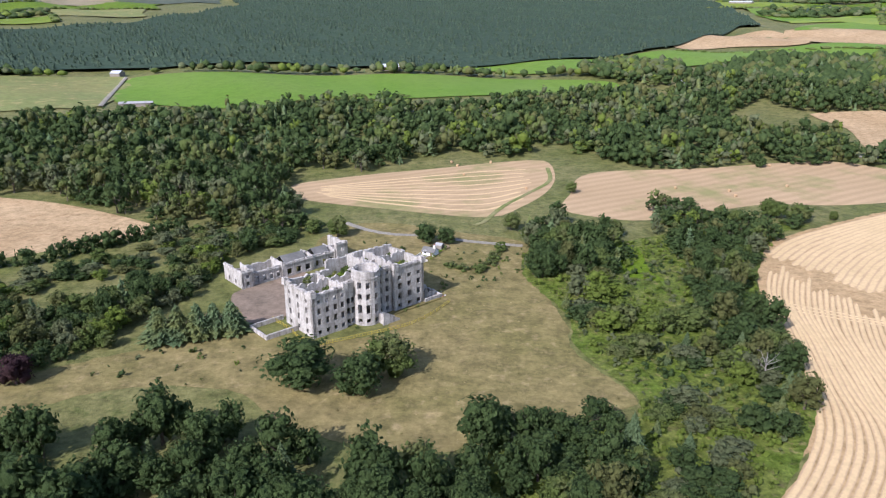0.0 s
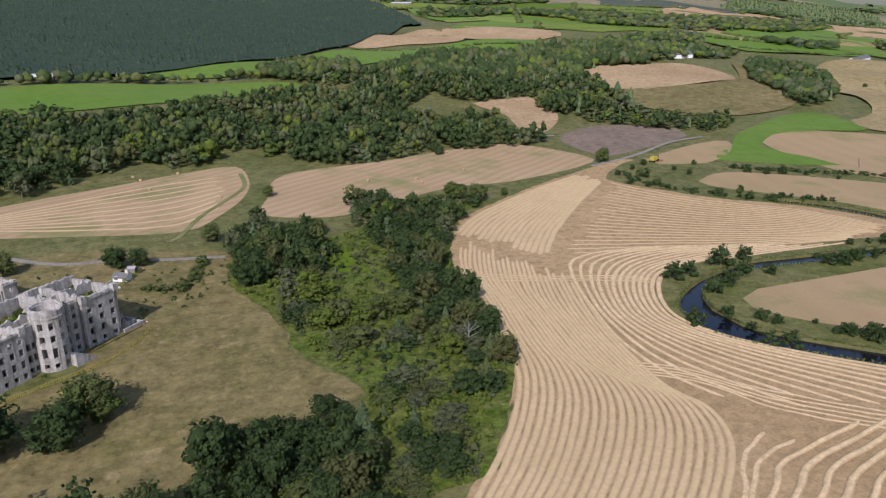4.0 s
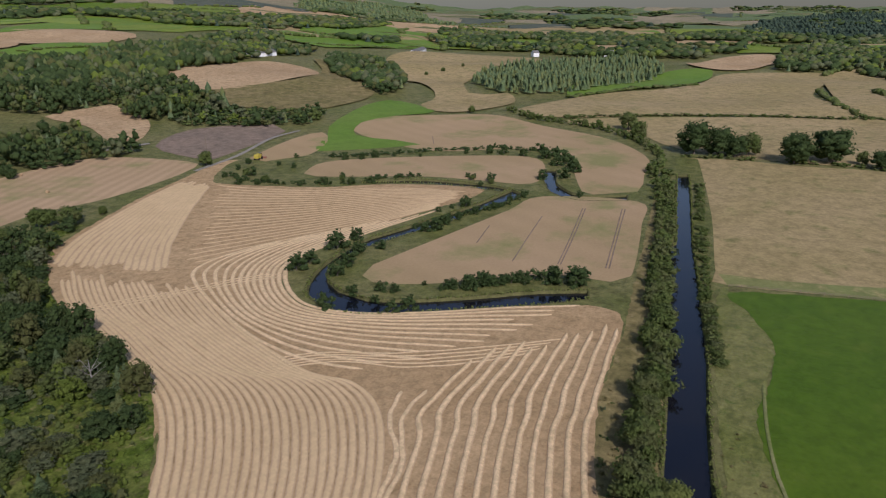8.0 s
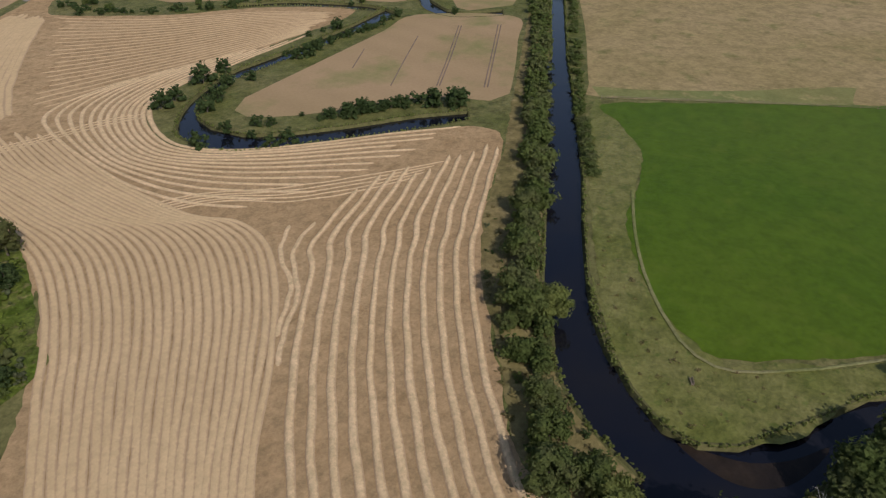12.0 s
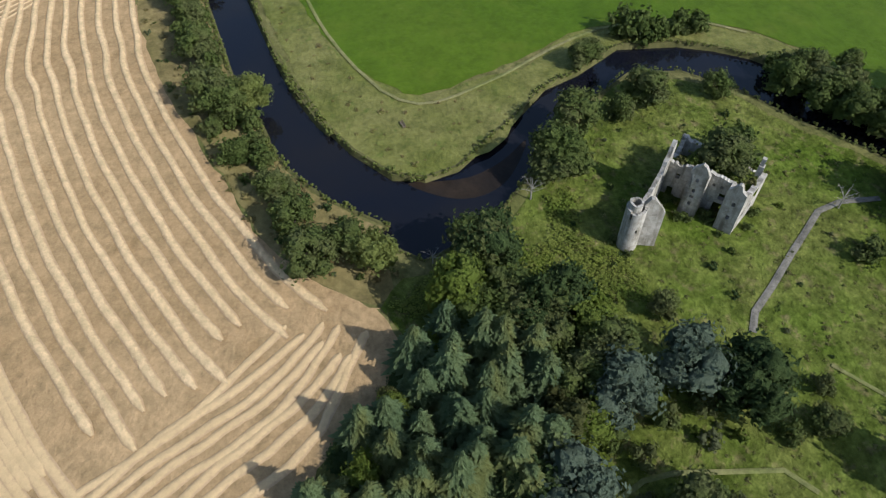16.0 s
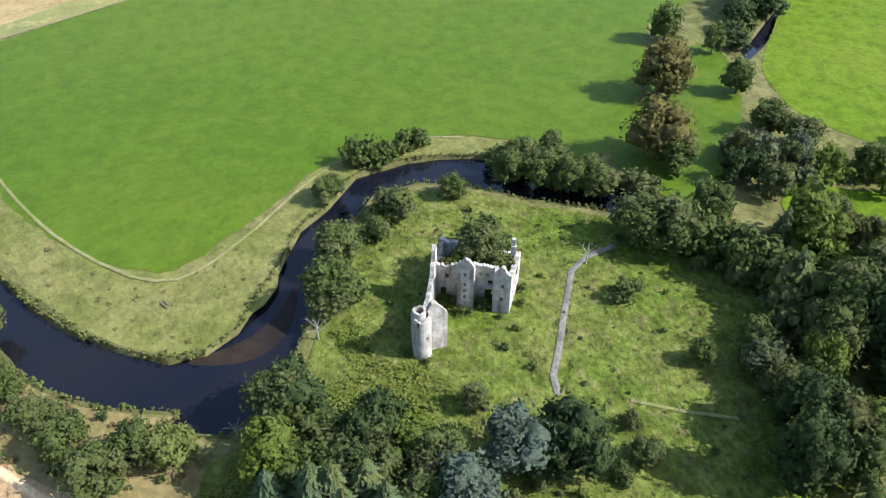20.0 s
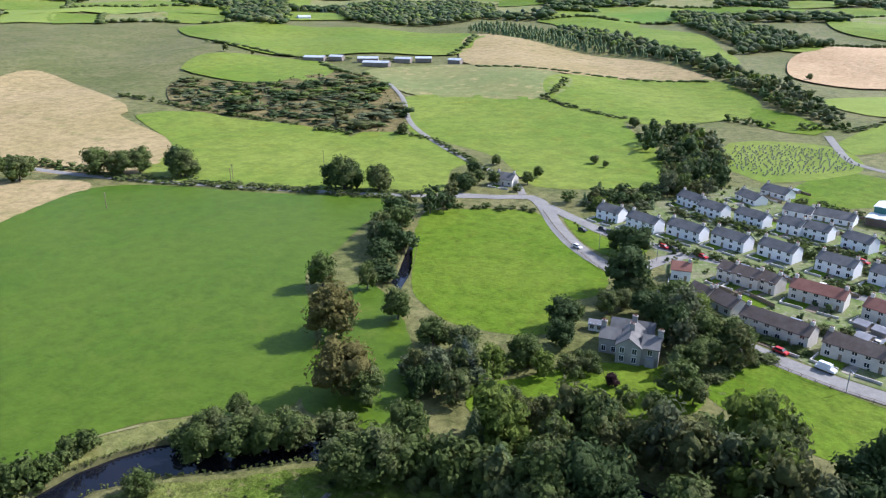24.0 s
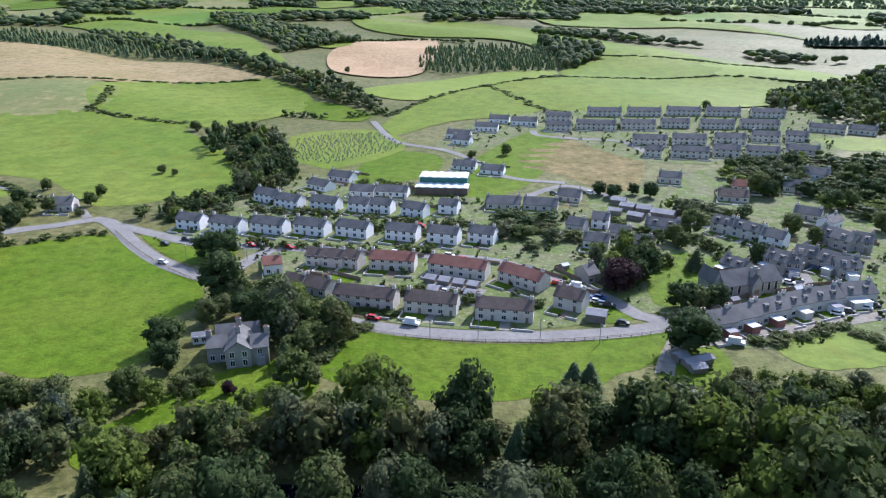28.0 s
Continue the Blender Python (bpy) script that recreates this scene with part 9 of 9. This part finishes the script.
tree('dark', -78.2, -175.4, 13)
tree('purple', -70.1, -216.7, 13)
tree('dark', -87.0, -242.1, 9)
tree('conifer', -106.2, -241.1, 6)
tree('broad', -107.3, -259.6, 7)
tree('broad', -59.8, -425.1, 7)
tree('broad', -38.6, -419.1, 5)
tree('conifer', -40.6, -155.3, 9)
tree('conifer', -44.6, -155.1, 9)
tree('broad', -233.3, -548.0, 7)
tree('dark', 76.2, -258.8, 10)
tree('broad', 30.1, -178.0, 8)
tree('dark', 69.5, -183.3, 10)
tree('broad', 61.4, -770.9, 6)
tree('dark', 75.1, -729.3, 7)
tree('broad', 147.0, -501.2, 7)
tree('dark', -13.4, -205.9, 3)
tree('broad', 126.6, -385.7, 4)
tree('broad', 416.2, -126.2, 15)
tree('broad', 406.6, -135.3, 15)
tree('broad', 394.5, -139.1, 17)
tree('broad', 374.4, -146.4, 19)
tree('broad', 364.0, -153.3, 17)
tree('broad', 363.8, -165.2, 17)
tree('broad', 392.6, -189.9, 15)
tree('broad', 377.8, -195.5, 14)
tree('broad', 355.4, -225.7, 15)
tree('broad', 344.4, -232.6, 14)
tree('broad', 340.0, -240.3, 14)
tree('broad', 313.1, -248.0, 15)
tree('broad', 646.3, -269.2, 10)
tree('broad', 579.3, -283.7, 14)
tree('broad', 580.5, -199.3, 10)
tree('broad', 584.8, -222.8, 8)
tree('broad', 224.6, -274.3, 17)
tree('broad', 208.6, -281.7, 14)
tree('dark', 471.2, 119.2, 21)
tree('dark', 474.2, 105.0, 18)
tree('dark', 474.9, 94.7, 14)
tree('broad', 484.8, 88.3, 14)
tree('dark', 474.8, 60.0, 19)
tree('dark', 489.3, 42.3, 21)
tree('broad', 492.7, 25.3, 8)
tree('dark', 485.9, 14.4, 11)
tree('broad', 534.5, 186.4, 14)
tree('broad', 502.1, 167.0, 13)
tree('broad', 528.1, 207.7, 7)
tree('broad', 528.3, 219.6, 6)
tree('broad', 534.9, 270.2, 6)
tree('broad', 538.7, 330.4, 6)
tree('broad', 801.1, 535.9, 6)
tree('broad', 768.3, 540.1, 5)
tree('broad', 845.9, 533.5, 5)
tree('broad', 159.6, 306.6, 9)
tree('broad', 150.8, 316.1, 9)
tree('broad', 177.7, 310.9, 4)
tree('dark', 187.2, 419.3, 6)
tree('broad', 331.6, 190.0, 3)
tree('broad', 333.1, 203.7, 3)
tree('bush', 291.7, 263.4, 3)
tree('broad', 493.1, -4.9, 14)
tree('broad', 567.7, -48.9, 7)
tree('broad', 489.1, 42.6, 16)
tree('broad', 482.2, 60.2, 16)
tree('broad', 61.7, -200.4, 8)
tree('broad', 59.1, -207.0, 7)
tree('dark', 50.2, -204.5, 9)
tree('dark', 43.7, -200.5, 11)
tree('broad', 55.3, -216.4, 9)
tree('broad', 44.3, -215.3, 10)
tree('bright', 36.8, -210.8, 9)
tree('bush', 58.8, -160.6, 5)
tree('bush', 56.0, -165.7, 5)
tree('purple', 45.9, -158.9, 4)
tree('bush', 40.3, -152.5, 5)
tree('broad', 32.4, -149.8, 7)
tree('broad', -172.4, -332.0, 12)
tree('dark', -94.6, -337.4, 7)
tree('dark', -100.2, -332.1, 7)
tree('broad', -118.0, -277.8, 11)
tree('dark', -86.6, -204.1, 9)
tree('broad', -91.5, -202.5, 8)
tree('dark', -97.4, -203.5, 8)
tree('conifer', -103.7, -236.2, 9)
tree('yew', -127.9, -239.3, 9)
tree('broad', -158.8, -273.1, 9)
tree('dark', -118.1, -330.9, 8)
tree('dark', -111.4, -336.3, 6)
tree('broad', -139.6, -289.5, 6)
tree('broad', -150.6, -297.0, 6)
tree('dark', -175.5, -326.8, 9)
tree('broad', -162.5, -262.3, 7)
tree('dark', -195.1, -306.7, 9)
tree('broad', -202.8, -306.1, 9)
tree('dark', -224.1, -322.9, 10)
tree('dark', -194.5, -325.3, 6)
tree('broad', -198.2, -274.1, 9)
tree('bush', -90.0, -235.8, 4)
tree('bush', -95.0, -241.2, 5)
tree('bush', -91.8, -244.3, 4)
tree('broad', -106.0, -265.7, 8)
tree('yew', -89.5, -250.5, 9)
tree('broad', -177.2, -375.9, 8)
tree('dark', -213.7, -378.5, 9)
tree('broad', -233.9, -353.0, 10)
tree('blue', 44.5, -30.3, 11.5)
tree('blue', 48.7, -41.4, 11)
tree('dark', 43.1, -48.9, 11.5)
tree('dark', 46.3, -48.0, 10)
tree('blue', 31.5, -19.9, 11)
tree('dark', 32.7, -15.4, 9)
tree('bright', 57.6, -5.1, 5)
tree('bright', 47.6, 2.0, 5)
tree('bright', 39.3, 6.0, 5)
tree('broad', 29.2, -36.2, 8)
tree('broad', 61.7, -11.5, 9)
tree('broad', 63.3, -17.4, 9.5)
tree('broad', 61.7, -23.1, 10)
tree('bright', 58.6, -27.9, 9)
tree('broad', 52.4, -30.7, 9.5)
tree('broad', 54.7, -22.1, 9)
tree('broad', 47.9, -25.2, 9)
tree('bright', 41.1, -24.2, 8)
tree('broad', 58.5, -17.9, 9)
tree('bush', 42.2, -36.5, 4)
tree('bush', 43.4, -42.4, 4)
tree('bush', 36.7, -31.6, 4)
tree('bush', 38.1, -53.4, 3.5)
tree('bush', 44.5, -61.2, 3.5)
tree('bush', 39.9, -27.8, 4)
tree('dark', 171.3, -302.3, 9)
tree('broad', 172.1, -318.9, 8)
tree('broad', 180.4, -310.1, 7)
tree('dark', 182.9, -333.1, 8)
tree('broad', 149.2, -330.7, 7)
tree('broad', 150.8, -347.3, 6)
tree('broad', 182.5, -359.7, 6)
tree('bush', 148.3, -316.1, 4)
tree('dark', 230.4, -274.0, 14)
tree('dark', 222.7, -276.9, 14)
tree('dark', 321.1, -250.7, 15)
tree('broad', 309.2, -250.0, 9)
tree('streambush', 257.5, 320.6, 3.4)
tree('streambush', 273.7, 328.0, 3.4)
tree('streambush', 268.6, 310.6, 5.7)
tree('streambush', 252.2, 302.8, 4)
tree('streambush', 256.8, 293.6, 3.4)
tree('streambush', 263.3, 285.2, 2.9)
tree('streambush', 295.7, 304.5, 3.4)
tree('streambush', 315.8, 322.2, 2.9)
tree('streambush', 294.9, 316.4, 2.9)
tree('streambush', 268.2, 273.0, 3.4)
tree('streambush', 278.5, 264.3, 4.6)
tree('streambush', 295.2, 266.1, 3.4)
tree('streambush', 286.8, 252.1, 4.6)
tree('streambush', 295.3, 244.4, 4.6)
tree('streambush', 310.0, 239.8, 2.3)
tree('streambush', 331.2, 294.9, 4.6)
tree('streambush', 338.1, 287.8, 4.6)
tree('streambush', 347.7, 284.9, 5.2)
tree('streambush', 357.8, 277.2, 2.9)
tree('streambush', 365.9, 262.6, 2.3)
tree('streambush', 391.3, 243.6, 3.4)
tree('streambush', 400.2, 231.1, 5.2)
tree('streambush', 405.2, 223.7, 6.3)
tree('streambush', 406.2, 209.3, 5.7)
tree('streambush', 406.1, 193.5, 7.5)
tree('streambush', 392.5, 179.2, 6.9)
tree('streambush', 364.0, 162.1, 6.9)
tree('streambush', 356.0, 170.9, 5.7)
tree('streambush', 382.2, 163.4, 6.3)
tree('streambush', 331.9, 138.1, 3.4)
tree('streambush', 335.8, 192.8, 5.2)
tree('streambush', 336.9, 208.7, 2.9)
tree('streambush', 337.2, 204.9, 2.9)
tree('streambush', 324.3, 192.5, 2.9)
tree('streambush', 285.0, 177.6, 5.7)
tree('streambush', 270.3, 183.7, 2.9)
tree('streambush', 279.2, 181.6, 2.3)
tree('streambush', 255.8, 170.0, 4.6)
tree('streambush', 264.4, 168.9, 3.4)
tree('streambush', 276.6, 166.9, 3.4)
tree('streambush', 289.4, 165.1, 3.4)
tree('streambush', 305.7, 164.3, 3.4)
tree('streambush', 316.9, 162.1, 4)
tree('streambush', 246.3, 168.2, 5.7)
tree('streambush', 240.9, 170.9, 4.6)
tree('streambush', 212.7, 173.0, 4)
tree('streambush', 216.2, 188.3, 5.7)
tree('streambush', 202.8, 187.7, 8)
tree('streambush', 203.0, 176.3, 5.7)
tree('streambush', 191.0, 171.4, 6.3)
tree('streambush', 180.3, 167.4, 6.3)
tree('streambush', 176.0, 183.8, 6.9)
tree('streambush', 184.0, 184.6, 5.7)
tree('streambush', 156.4, 150.9, 5.7)
tree('streambush', 170.0, 151.6, 4)
tree('streambush', 178.1, 144.9, 4)
tree('streambush', 180.0, 140.7, 3.4)
tree('streambush', 165.5, 131.0, 4.6)
tree('streambush', 169.8, 127.4, 5.2)
tree('streambush', 169.4, 140.7, 2.9)
tree('streambush', 190.3, 128.0, 2.3)
tree('streambush', 190.7, 135.8, 1.7)
tree('streambush', 195.9, 120.1, 5.7)
tree('streambush', 201.1, 118.4, 5.7)
tree('streambush', 205.6, 113.2, 3.4)
tree('streambush', 209.4, 111.1, 4)
tree('streambush', 210.9, 106.2, 2.9)
tree('streambush', 216.5, 98.6, 6.9)
tree('streambush', 220.0, 90.6, 7.5)
